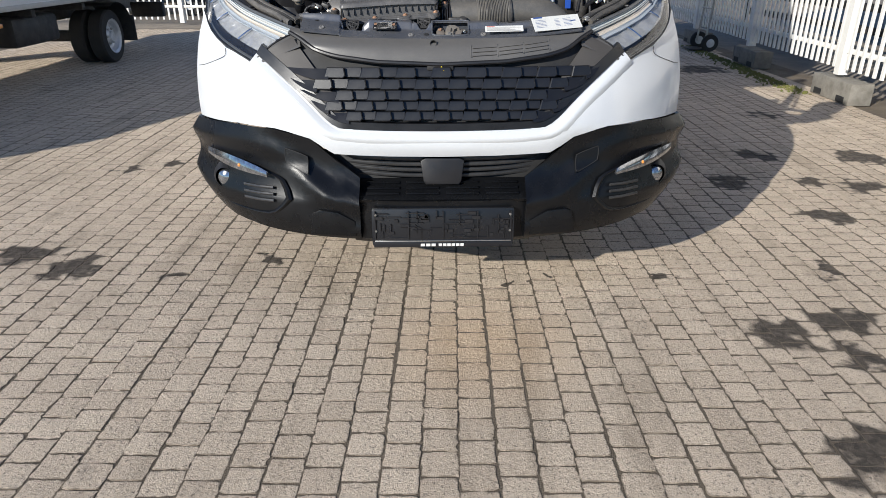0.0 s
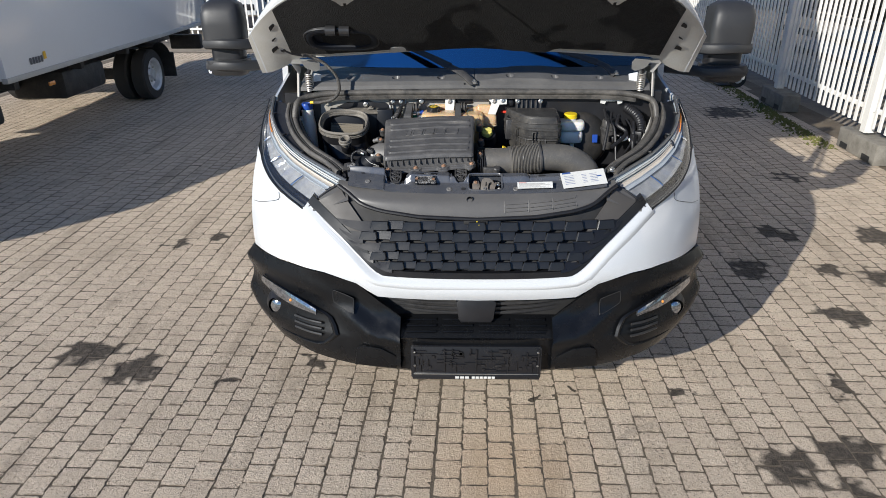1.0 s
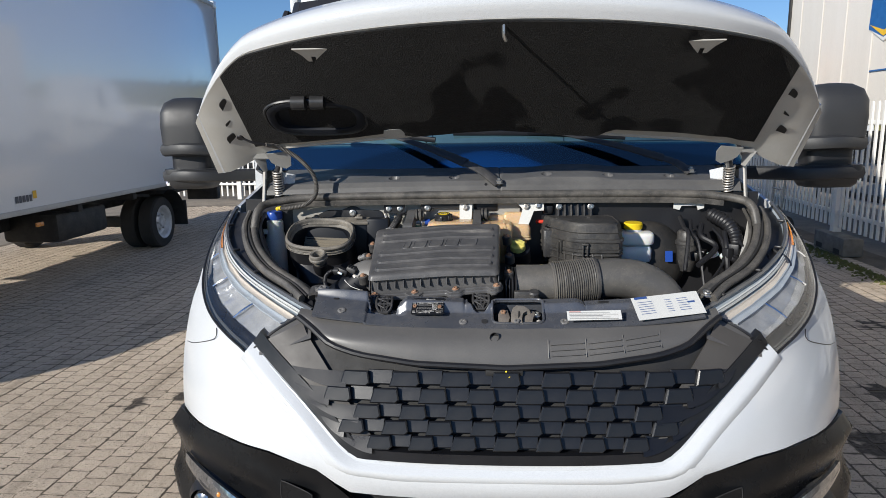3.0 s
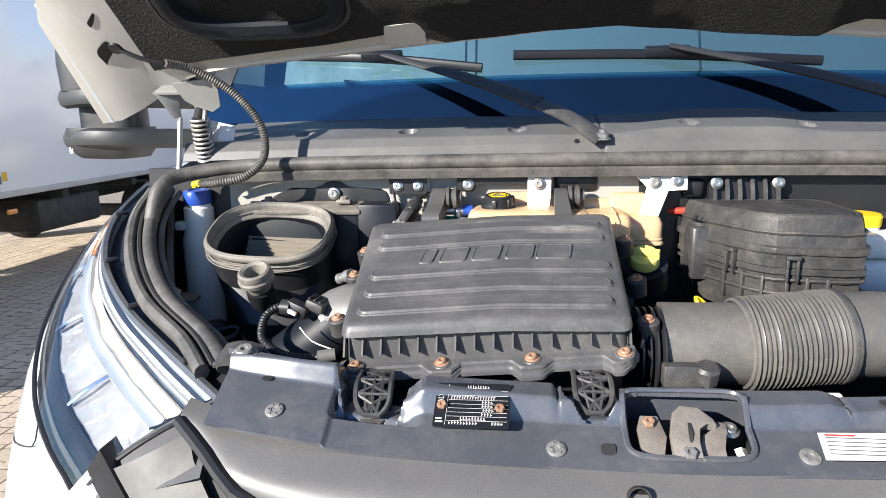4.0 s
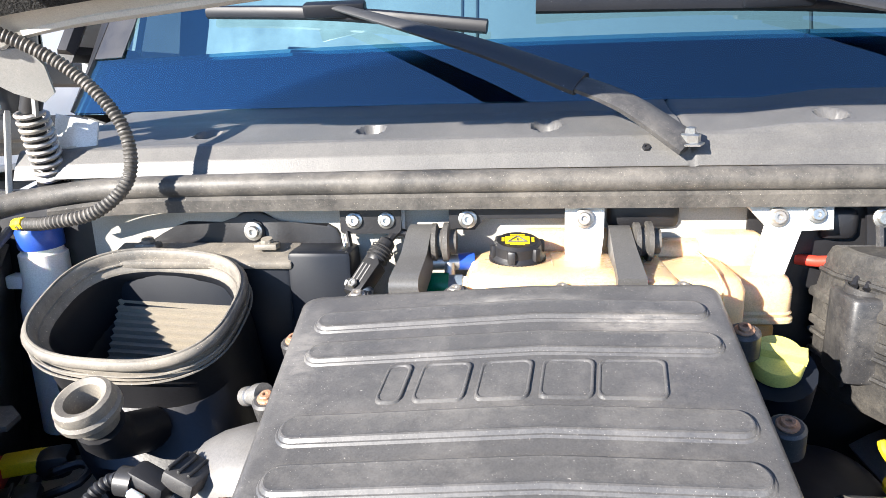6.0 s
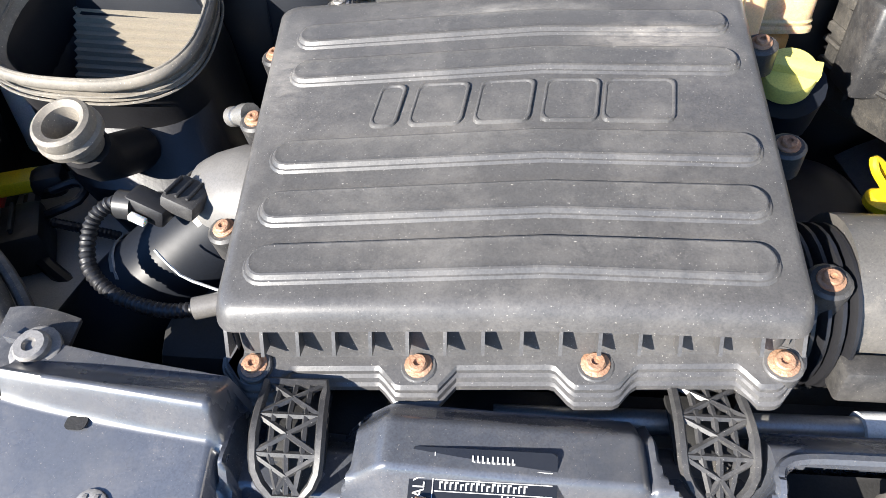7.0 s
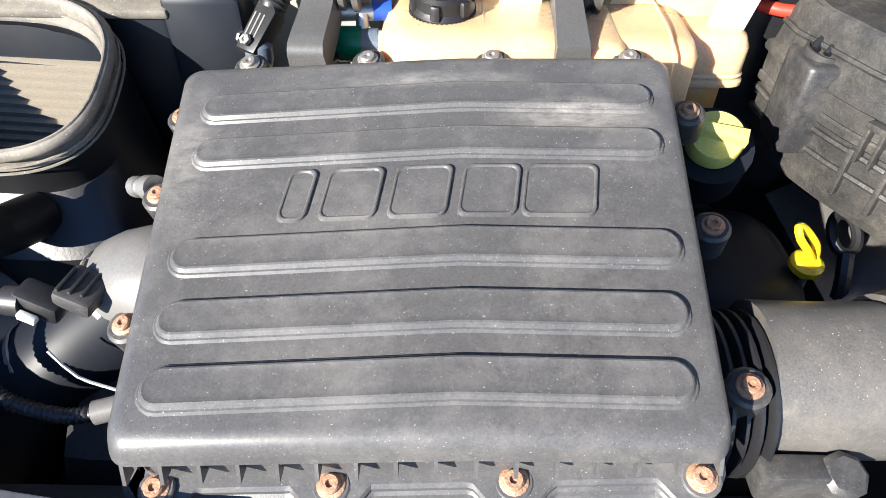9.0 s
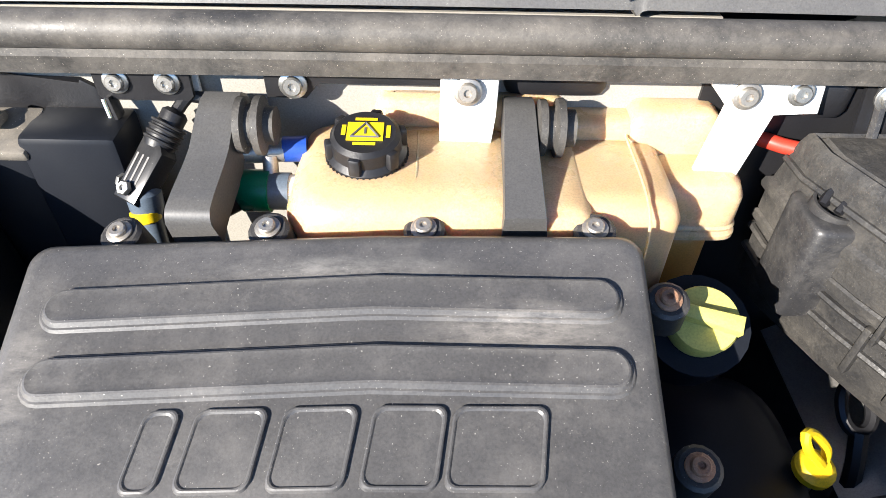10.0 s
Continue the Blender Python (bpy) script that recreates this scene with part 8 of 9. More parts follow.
for k, (pts, r) in enumerate((([V(-0.69, 0.612, 1.03), V(-0.675, 0.602, 1.038), V(-0.655, 0.612, 1.042), V(-0.640, 0.607, 1.040), V(-0.642, 0.590, 1.034), V(-0.662, 0.576, 1.03), V(-0.680, 0.580, 1.02)], 0.005), ([V(-0.70, 0.60, 1.03), V(-0.69, 0.56, 1.01), V(-0.66, 0.53, 1.0), V(-0.62, 0.51, 0.98)], 0.008), ([V(-0.665, 0.570, 1.02), V(-0.63, 0.570, 1.012), V(-0.60, 0.575, 1.0)], 0.0055), ([V(-0.72, 0.575, 1.02), V(-0.735, 0.52, 1.02), V(-0.70, 0.48, 1.0)], 0.007))):
    bm = B()
    tube(bm, pts, r, 8, corr=0.0008 if k == 2 else 0.0, pitch=0.004)
    part("plug_cable", bm, M_BLACK, pl)
bm = B()
sheet(bm, lambda u, v: V(-0.552 + 0.058 * u, 0.320 + 0.050 * v - 0.008 * u, 1.090 + 0.006 * math.sin(math.pi * u) + 0.012 * v), 6, 5, 0.005)
cb = part("corner_bracket", bm, M_BLACKDUST, truck, "dusty corner bracket with a large bolt")
bolt(cb, V(-0.510, 0.332, 1.101), V(0, -0.3, 1), 0.012, M_SCREWGREY)
bolt(seal, V(0.56, 0.348, 1.082), V(0, -0.3, 1), 0.012, M_STEEL)
bm = B()
slab(bm, [(-0.030, -0.022), (0.036, -0.018), (0.040, 0.004), (0.024, 0.024), (-0.024, 0.024)], V(-0.742, 0.590, 1.098), V(1, 0.25, 0), V(-0.25, 1, 0.1), 0.006, 0.002)
st = part("lamp_stay", bm, M_RUBBER, truck, "dusty black stay with a steel bolt")
bolt(st, V(-0.752, 0.600, 1.107), V(0, -0.2, 1), 0.010, M_STEEL)


# ---- the yard ----
# ground sheet under the paving, out to the horizon
m_ground, nt, p = nodes_of("joint_sand_and_far_ground")
c = mix_col(nt, ramp(nt, link_noise(nt, 3.0, 8, 0.7), 0.35, 0.7), (0.24, 0.20, 0.155), (0.13, 0.11, 0.085))
c = mix_col(nt, ramp(nt, link_noise(nt, 90.0, 3, 0.7), 0.45, 0.7, 0, 0.6), c, (0.34, 0.30, 0.24))
nt.links.new(c, p.inputs["Base Color"])
p.inputs["Roughness"].default_value = 0.95
bm = B()
R = [0, 6, 14, 30, 80, 300, 1500]
gv = [[bm.verts.new((r * math.cos(2 * math.pi * k / 32), 4 + r * math.sin(2 * math.pi * k / 32), -0.010)) for k in range(32)] for r in R[1:]]
c0 = bm.verts.new((0, 4, -0.010))
for k in range(32):
    bm.faces.new((c0, gv[0][k], gv[0][(k + 1) % 32]))
    for a, b in zip(gv, gv[1:]):
        bm.faces.new((a[k], b[k], b[(k + 1) % 32], a[(k + 1) % 32]))
ground = tagged(part("ground", bm, m_ground), "sandy joints and far ground", "ground", kind="structure")


# parked box truck on the left
ltruck = thing("parked_truck", (-5.2, 6, 0), "white box truck parked alongside, seen from its side", "truck")
LX = -4.10
bm = B()
box(bm, (LX - 1.15, 6.27, 2.12), (2.30, 5.26, 2.56), None, 0.015)
lbox = part("box_body", bm, M_BOXGREY, ltruck, "smooth white box body")
bm = B()
box(bm, (LX - 0.02, 6.27, 3.385), (0.075, 5.30, 0.06), None, 0.012)
box(bm, (LX - 0.02, 8.88, 2.12), (0.07, 0.06, 2.58), None, 0.012)
box(bm, (LX - 0.02, 6.27, 0.845), (0.06, 5.28, 0.05), None, 0.008)
part("edge_profile", bm, M_GREYPAINT, lbox)
bm = B()
box(bm, (LX - 0.025, 8.86, 3.39), (0.10, 0.12, 0.11), None, 0.02)
part("corner_cap", bm, M_BOXGREY, lbox)
bm = B()
spread(bm, V(LX + 0.004, 4.02, 0.93), V(0, 1, 0), V(0, 0, 1), [(0.045 * i, 0, 0.035, 0.06) for i in range(5)], 0.002)
mk = part("maker_bars", bm, M_PRINT, lbox)
bm = B()
spread(bm, V(LX + 0.004, 4.25, 0.95), V(0, 1, 0), V(0, 0, 1), [(0, 0, 0.05, 0.07)], 0.002)
part("maker_mark", bm, M_SIGNYEL, mk)
bm = B()
for x in (-0.75, -1.55):
    box(bm, (LX + x, 6.0, 0.66), (0.09, 6.4, 0.2), None, 0.01)
for y in (3.9, 5.1, 6.2, 8.3):
    box(bm, (LX - 1.15, y, 0.76), (2.1, 0.08, 0.08), None, 0.01)
box(bm, (LX - 0.35, 8.75, 0.55), (0.5, 0.12, 0.22), None, 0.02)
box(bm, (LX - 0.5, 5.3, 0.58), (0.6, 0.9, 0.30), None, 0.05)
box(bm, (LX - 1.15, 6.98, 0.34), (1.4, 0.14, 0.14), None, 0.03)
part("chassis_frame", bm, M_CHASSIS, ltruck, "dark chassis frame")
for y in (6.98,):
    wheel(V(LX - 0.16, y, 0.335), 1, ltruck, 0.335, 0.20)
    wheel(V(LX - 0.40, y, 0.335), 1, ltruck, 0.335, 0.20)
    wheel(V(LX - 2.14, y, 0.335), -1, ltruck, 0.335, 0.20)
bm = B()
pts = [V(LX - 0.25, 6.98 + 0.43 * math.cos(a), 0.33 + 0.43 * math.sin(a)) for a in [math.pi * (0.02 + 0.62 * k / 12) for k in range(13)]]
rings(bm, [[p + V(-0.22, 0, 0) for p in pts], [p + V(0.2, 0, 0) for p in pts]], closed=False)
box(bm, (LX - 0.25, 7.42, 0.40), (0.42, 0.02, 0.34), None, 0.005)
part("mudguard", bm, M_CHASSIS, ltruck)
bm = B()
box(bm, (LX - 0.03, 4.34, 0.70), (0.02, 0.10, 0.04), None, 0.006)
part("side_marker", bm, M_AMBER, ltruck)
bm = B()
box(bm, (LX - 0.25, 3.15, 0.62), (0.35, 0.7, 0.28), None, 0.06)
box(bm, (LX - 0.2, 3.62, 0.55), (0.10, 0.16, 0.20), None, 0.04)
part("side_tank", bm, M_CHASSIS, ltruck)
bm = B()
rings(bm, [superloop(V(LX - 1.15, y, 1.35 + dz), V(1, 0, 0), V(0, 0, 1), a, b, 5, 28) for y, a, b, dz in ((3.55, 1.0, 0.82, 0), (2.6, 1.0, 0.82, 0), (1.9, 0.99, 0.72, -0.1), (1.3, 0.97, 0.42, -0.38), (0.9, 0.9, 0.32, -0.45))])
part("cab", bm, M_WHITE, ltruck, "white cab", 40)
wheel(V(LX - 0.2, 1.75, 0.335), 1, ltruck)
wheel(V(LX - 2.1, 1.75, 0.335), -1, ltruck)


# palisade fence on the right, its gate line behind
def fence_run(p0, p1, name, label, zb, zt, posts, step=0.118, rail=(0.47, 1.50)):
    p0, p1 = V(*p0, 0), V(*p1, 0)
    d = (p1 - p0)
    L = d.length
    d.normalize()
    n = V(d.y, -d.x, 0)
    f = thing(name, (p0 + p1) / 2, label, "fence", kind="")
    rot = Matrix.Rotation(math.atan2(d.y, d.x), 3, "Z")
    bm = B()
    w, t = 0.017, 0.010
    rings(bm, [[V(-w, -t, 0), V(w, -t, 0), V(w, t, 0), V(-w, t, 0)], [V(-w, -t, zt - zb - 0.03), V(w, -t, zt - zb - 0.03), V(w, t, zt - zb - 0.03), V(-w, t, zt - zb - 0.03)], [V(-w * 0.4, -t, zt - zb), V(w * 0.4, -t, zt - zb), V(w * 0.4, t, zt - zb), V(-w * 0.4, t, zt - zb)]])
    me = mesh_of("picket", bm, M_FENCE, 20)
    k = int(L / step)
    for i in range(k + 1):
        s = (i + 0.5) * step
        if any(abs(s - q) < 0.07 for q in posts) or s > L:
            continue
        share("picket", me, Matrix.Translation(p0 + d * s - n * 0.02 + V(0, 0, zb)) @ rot.to_4x4(), f)
    for z in rail:
        bm = B()
        box(bm, (p0 + p1) / 2 + V(0, 0, z), (L, 0.03, 0.045), rot, 0.005)
        part("rail", bm, M_FENCE, f)
    bm = B()
    rings(bm, [[V(a * g, b * g, z) for a, b in ((-0.045, -0.045), (0.045, -0.045), (0.045, 0.045), (-0.045, 0.045))] for z, g in ((0, 1), (zt - zb - 0.01, 1), (zt - zb, 0.9))])
    me = mesh_of("post", bm, M_FENCE, 20)
    for q in posts:
        share("post", me, Matrix.Translation(p0 + d * q + V(0, 0, zb - 0.06)) @ rot.to_4x4(), f)
    return f, d, p0


run, fd, fp = fence_run((3.86, 2.0), (4.40, 11.2), "palisade_fence", "white steel palisade fence on concrete blocks", 0.30, 1.72, [0.02, 2.19, 4.43, 6.65, 9.15])
for q in (0.02, 2.19, 4.43, 6.65):
    b = thing("foot_block", fp + fd * q, "grey concrete fence foot block", "concrete block", "fence foot blocks")
    c = fp + fd * (q - 0.02)
    bm = B()
    box(bm, c + V(0.03, 0, 0.108), (0.22, 0.74, 0.205), Matrix.Rotation(math.atan2(fd.y, fd.x) - math.pi / 2, 3, "Z"), 0.012)
    part("block", bm, M_CONCRETE, b)
    for k in (-0.22, 0.22):
        # recess shown by a near-black box in place of its shade
        bm = B()
        box(bm, c + fd * k + V(-0.072, 0, 0.048), (0.03, 0.13, 0.055), None, 0.0)
        part("block_recess", bm, M_DARK, b)
bm = B()
random.seed(3)
for i in range(900):
    s = random.uniform(2.4, 6.4)
    q = fp + fd * s + V(-0.12 - abs(random.gauss(0, 0.10)), 0, 0)
    h = random.uniform(0.008, 0.03)
    lathe(bm, q + V(0, 0, -0.004), V(random.uniform(-0.3, 0.3), random.uniform(-0.3, 0.3), 1), [(random.uniform(0.01, 0.03), 0), (0.004, h)], 5)
tagged(part("moss", bm, M_MOSS), "green moss and weeds along the fence foot", "moss", kind="stuff")
run2, gd, gp = fence_run((-9.0, 12.6), (4.44, 11.4), "rear_gate", "white steel sliding gate across the yard", 0.10, 1.78, [0.02, 3.85, 7.6, 11.2, 13.45], 0.125, (0.36, 1.56))
run3, _, _ = fence_run((-16.0, 24.5), (14.0, 24.0), "far_fence", "white palisade fence of the next yard", 0.1, 1.75, [2.5 * k + 0.1 for k in range(12)], 0.16, (0.4, 1.5))
# hand truck leaning on the fence
ht = thing("hand_truck", (4.25, 7.9, 0), "black and chrome hand truck leaning on the fence", "hand truck")
bm = B()
for dy in (-0.16, 0.16):
    tube(bm, [V(4.05, 7.9 + dy, 0.12), V(4.09, 7.9 + dy, 0.6), V(4.08, 7.9 + dy, 1.0), V(3.98, 7.9 + dy, 1.14), V(3.90, 7.9 + dy, 1.16)], 0.016, 8)
for z in (0.3, 0.6, 0.85):
    tube(bm, [V(4.07, 7.74, z), V(4.07, 8.06, z)], 0.012, 6)
part("tube_frame", bm, M_SPRING, ht)
bm = B()
box(bm, (3.95, 7.9, 0.03), (0.22, 0.38, 0.012), None, 0.002)
part("toe_plate", bm, M_CHASSIS, ht)
for dy in (-0.22, 0.22):
    bm = B()
    lathe(bm, V(4.10, 7.9 + dy - 0.03, 0.125), V(0, 1, 0), [(0.05, 0), (0.12, 0.005), (0.125, 0.02), (0.125, 0.04), (0.12, 0.055), (0.05, 0.06)], 24)
    wl = part("wheel", bm, M_TYRE, ht)
    bm = B()
    lathe(bm, V(4.10, 7.9 + dy - 0.035, 0.125), V(0, 1, 0), [(0.03, 0), (0.06, 0.004), (0.06, 0.066), (0.03, 0.07)], 18)
    part("hub", bm, M_RIM, wl)
for dy in (-0.16, 0.16):
    bm = B()
    tube(bm, [V(3.99, 7.9 + dy, 1.135), V(3.89, 7.9 + dy, 1.16)], 0.022, 8)
    part("grip", bm, M_BLACK, ht)

# speed sign
sg = thing("speed_sign", (4.48, 8.9, 0), "round red-rimmed speed limit sign on a grey post", "road sign")
bm = B()
cyl(bm, (4.428, 8.838, 0), (4.428, 8.838, 2.62), 0.03)
part("sign_post", bm, M_SIGNGREY, sg)
sc_, sn = V(4.45, 8.80, 2.305), V(0.50, -0.866, 0).normalized()
sx = V(0, 0, 1).cross(sn).normalized()
bm = B()
lathe(bm, sc_, sn, [(0.31, 0), (0.31, 0.008)], 40)
dsc = part("sign_disc", bm, M_SIGNRED, sg, "red disc")
bm = B()
lathe(bm, sc_ + sn * 0.009, sn, [(0.24, 0), (0.24, 0.003)], 40)
face = part("sign_face", bm, M_PAPER, dsc)
part("number", words("10", 0.30, sc_ + sn * 0.014 - sx * 0.115 + V(0, 0, -0.105), sx, V(0, 0, 1), 0, 0.23), M_PRINT, dsc)
bm = B()
sn2 = V(-0.50, 0.866, 0).normalized()
lathe(bm, sc_ + sn2 * 0.085, sn2, [(0.31, 0), (0.31, 0.012)], 40)
d2 = part("second_disc", bm, M_SIGNRED, sg)
bm = B()
lathe(bm, sc_ + sn2 * 0.098, sn2, [(0.24, 0), (0.24, 0.003)], 40)
part("second_face", bm, M_PAPER, d2)

# curtain-sided trailer beyond the fence
TX, TY0, TY1 = 5.0, -2.0, 10.05
tr = thing("trailer", (6.2, 4, 0), "beige curtain-sided trailer with a printed sign", "trailer")
bm = B()
box(bm, (TX + 1.25, (TY0 + TY1) / 2, 2.82), (2.5, TY1 - TY0, 2.74), None, 0.03)
tbody = part("trailer_body", bm, M_TARP, tr, "weathered beige curtain")
for k in range(18):
    bm = B()
    y = TY0 + 0.4 + k * 0.66
    sheet(bm, lambda u, v: V(TX - 0.003 - 0.003 * math.sin(math.pi * u), y + 0.04 * u, 1.42 + 2.7 * v), 3, 2, 0.003)
    part("curtain_strap", bm, M_TARP, tbody)
bm = B()
box(bm, (TX - 0.01, (TY0 + TY1) / 2, 4.17), (0.08, TY1 - TY0, 0.10), None, 0.015)
box(bm, (TX - 0.005, TY1 - 0.03, 2.78), (0.05, 0.07, 2.8), None, 0.01)
part("top_rail", bm, M_CHASSIS, tbody)
for k in range(26):
    bm = B()
    y = TY0 + 0.2 + k * 0.45
    box(bm, (TX + 0.02, y, 1.36), (0.02, 0.03, 0.20), Matrix.Rotation(0.12 * ((k % 5) - 2), 3, "X"), 0.003)
    box(bm, (TX - 0.004, y, 1.30), (0.02, 0.05, 0.06), None, 0.006)
    part("curtain_buckle", bm, M_CHASSIS, tbody)
bm = B()
box(bm, (TX + 0.8, (TY0 + TY1) / 2, 1.12), (0.12, TY1 - TY0, 0.32), None, 0.01)
box(bm, (TX + 0.25, (TY0 + TY1) / 2, 1.30), (0.14, TY1 - TY0, 0.14), None, 0.01)
for z in (0.50, 0.75, 1.0):
    box(bm, (TX + 0.10, 6.4, z), (0.03, 5.0, 0.09), None, 0.01)
for y in (0.0, 3.9, 8.9):
    box(bm, (TX + 0.12, y, 0.8), (0.05, 0.08, 0.9), None, 0.01)
part("trailer_chassis", bm, M_CHASSIS, tr, "dark side guards and frame")
for y in (0.9, 2.2, 3.5):
    wheel(V(TX + 0.35, y, 0.5), -1, tr, 0.5, 0.36)
bm = B()
lathe(bm, V(TX + 0.45, 4.4, 0.75), V(0, 1, 0), [(0.1, -0.02), (0.3, 0), (0.32, 0.04), (0.32, 1.0), (0.3, 1.04), (0.1, 1.06)], 24)
part("air_tank", bm, M_MILK, tr, "pale round tank")
# printed sign: plain shapes, and the words that can be read
def on_side(y, z):
    return V(TX - 0.016, y, z)
EXS, EYS = V(0, -1, 0), V(0, 0, 1)
bm = B()
slab(bm, [(0, 0.25), (0.3, 0.10), (0.62, 0.16), (0.82, 0.36), (0.82, 1.72), (0.10, 1.72)], on_side(7.72, 2.42), EXS, EYS, 0.003)
logo = part("sign_panel", bm, M_SIGNBLUE, tbody, "blue printed sign panel")
bm = B()
slab(bm, [(0.03, 0.30), (0.35, 0.20), (0.60, 0.32), (0.82, 0.62), (0.82, 0.46), (0.62, 0.22), (0.34, 0.13)], on_side(7.72, 2.42) + V(-0.005, 0, 0), EXS, EYS, 0.003)
spread(bm, on_side(7.72, 2.42), EXS, EYS, [(0.16 + 0.13 * i, 0.78, 0.09, 0.27) for i in range(5)], 0.008)
part("sign_swoosh", bm, M_SIGNYEL, logo)
bm = B()
spread(bm, on_side(7.72, 2.42), EXS, EYS, [(0.20 + 0.095 * i, 1.15, 0.06, 0.13) for i in range(6)], 0.008)
part("sign_writing", bm, M_PAPER, logo)
bm = B()
slab(bm, [(0.03, 0.24), (0.34, 0.115), (0.60, 0.20), (0.82, 0.44), (0.82, 0.40), (0.60, 0.14), (0.34, 0.07)], on_side(7.72, 2.42) + V(-0.003, 0, 0), EXS, EYS, 0.003)
part("sign_stripe", bm, M_PAPER, logo)
for bars_ in ([(0.0, 0, 0.14, 0.75), (0.14, 0, 0.28, 0.16)], [(0.52, 0, 0.14, 0.60), (0.40, 0.60, 0.40, 0.15)], [(0.92, 0, 0.14, 0.75), (1.06, 0.30, 0.2, 0.25)], [(1.30, 0, 0.14, 0.75)], [(1.7, 0, 0.14, 0.75)]):
    bm = B()
    spread(bm, on_side(6.45, 3.30), EXS, EYS, bars_, 0.003)
    part("sign_block", bm, M_SIGNBLUE, tbody, "large blue printed block")
bm = B()
spread(bm, on_side(6.45, 3.14), EXS, EYS, [(0, 0, 2.2, 0.025)], 0.003)
part("sign_rule", bm, M_SIGNYEL, tbody)
part("sign_line", words("FOURNITURES INDUSTRIELLES", 0.19, on_side(6.42, 2.88), EXS, EYS, 0.004, 1.75), M_PRINT, tbody)
part("sign_line", words("QUINCAILLERIE DE BÂTIMENT", 0.19, on_side(6.42, 2.63), EXS, EYS, 0.004, 1.70), M_PRINT, tbody)
part("sign_line", words("MATÉRIAUX", 0.19, on_side(5.98, 2.38), EXS, EYS, 0.004, 0.68), M_PRINT, tbody)
bm = B()
for x0_, w_ in ((0, 0.95), (1.55, 1.4)):
    bl_ = B()
    spread(bl_, on_side(7.62, 2.08), EXS, EYS, [(x0_, 0.05, w_, 0.018)], 0.004)
    part("sign_rule", bl_, M_SIGNBLUE, tbody)
spread(bm, on_side(7.62, 2.08), EXS, EYS, [(1.0 + 0.066 * i, 0, 0.046, 0.13) for i in range(8)], 0.004)
part("sign_writing", bm, M_SIGNBLUE, tbody)


# vans in the yard behind
def van(name, label, x0, x1, y, w, h, mats, facing=1, group="vans in the next yard", box_body=False):
    """Panel van seen from its side, lying along x."""
    t = thing(name, ((x0 + x1) / 2, y + w / 2, 0), label, "van", group)
    L = x1 - x0
    P = lambda a: x0 + L * a if facing > 0 else x1 - L * a
    bm = B()
    if box_body:
        box(bm, ((P(0) + P(0.70)) / 2, y + w / 2, (0.9 + h) / 2), (L * 0.70, w, h - 0.9), None, 0.05)
        prof = [(0.71, 0.45), (1.0, 0.45), (1.0, 0.95), (0.93, 1.15), (0.84, 1.95), (0.80, 2.1), (0.71, 2.25)]
    else:
        prof = [(0.0, 0.45), (1.0, 0.45), (1.0, 0.95), (0.92, 1.2), (0.80, h * 0.86), (0.72, h * 0.97), (0.60, h), (0.02, h), (0.0, h - 0.1)]
    rings(bm, [[V(P(a), y + dy, z if dz == 0 or z < h * 0.8 else z - dz) for a, z in prof] for dy, dz in ((0, 0.06), (0.06, 0.0), (w - 0.06, 0.0), (w, 0.06))])
    body = part("body", bm, M_WHITE, t, "white van body", 30)
    bm = B()
    slab(bm, [(P(a) - P(0.5), z) for a, z in ((0.74, 1.35), (0.88, 1.35), (0.80, h * 0.8), (0.74, h * 0.8))][::(1 if facing < 0 else 1)], V(P(0.5), y - 0.004, 0), V(1, 0, 0), V(0, 0, 1), 0.006)
    part("side_window", bm, M_DARKGLASS, body)
    bm = B()
    for a in (0.44, 0.72):
        box(bm, (P(a), y - 0.003, (0.55 + h * 0.9) / 2), (0.015, 0.008, h * 0.9 - 0.55))
    part("door_gap", bm, M_PRINT, body)
    bm = B()
    box(bm, ((x0 + x1) / 2, y - 0.006, 0.62), (L * 0.96, 0.02, 0.14), None, 0.01)
    part("side_moulding", bm, M_BLACK, body)
    for a in (0.2, 0.85):
        c = V(P(a), y + 0.06, 0.33)
        bm = B()
        lathe(bm, c + V(0, 0.16, 0), V(0, -1, 0), [(0.2, 0), (0.32, 0.01), (0.335, 0.03), (0.335, 0.17), (0.32, 0.19), (0.21, 0.2)], 26)
        wl = part("wheel", bm, M_TYRE, t)
        bm = B()
        lathe(bm, c + V(0, -0.04, 0), V(0, -1, 0), [(0.205, -0.01), (0.19, 0.004), (0.08, -0.01), (0.05, 0.006)], 20)
        part("rim", bm, M_RIM, wl)
    return t, body, P


cv, cbody, P = van("printed_van", "white panel van with yellow and cyan graphics", -9.4, -4.85, 14.5, 2.0, 2.58, None, -1)
bm = B()
o = V(-6.75, 14.49, 1.05)
slab(bm, [(0.0, 0.0), (0.28, 0.0), (1.35, 1.45), (1.0, 1.45)], o, V(1, 0, 0), V(0, 0, 1), 0.006)
slab(bm, [(0.30, 1.45), (0.62, 1.45), (0.85, 1.05), (0.68, 0.85)], o, V(1, 0, 0), V(0, 0, 1), 0.007)
part("yellow_graphic", bm, M_YELLOW, cbody)
bm = B()
slab(bm, [(0.75, 1.0), (0.95, 0.78), (1.35, 0.72), (1.35, 0.88), (1.05, 0.95), (0.86, 1.15)], o, V(1, 0, 0), V(0, 0, 1), 0.008)
slab(bm, [(0.2, -0.1), (0.6, -0.2), (1.5, 0.38), (1.5, 0.02), (1.2, -0.1), (0.75, 0.35)], o, V(1, 0, 0), V(0, 0, 1), 0.009)
part("cyan_graphic", bm, M_CYAN, cbody)
bm = B()
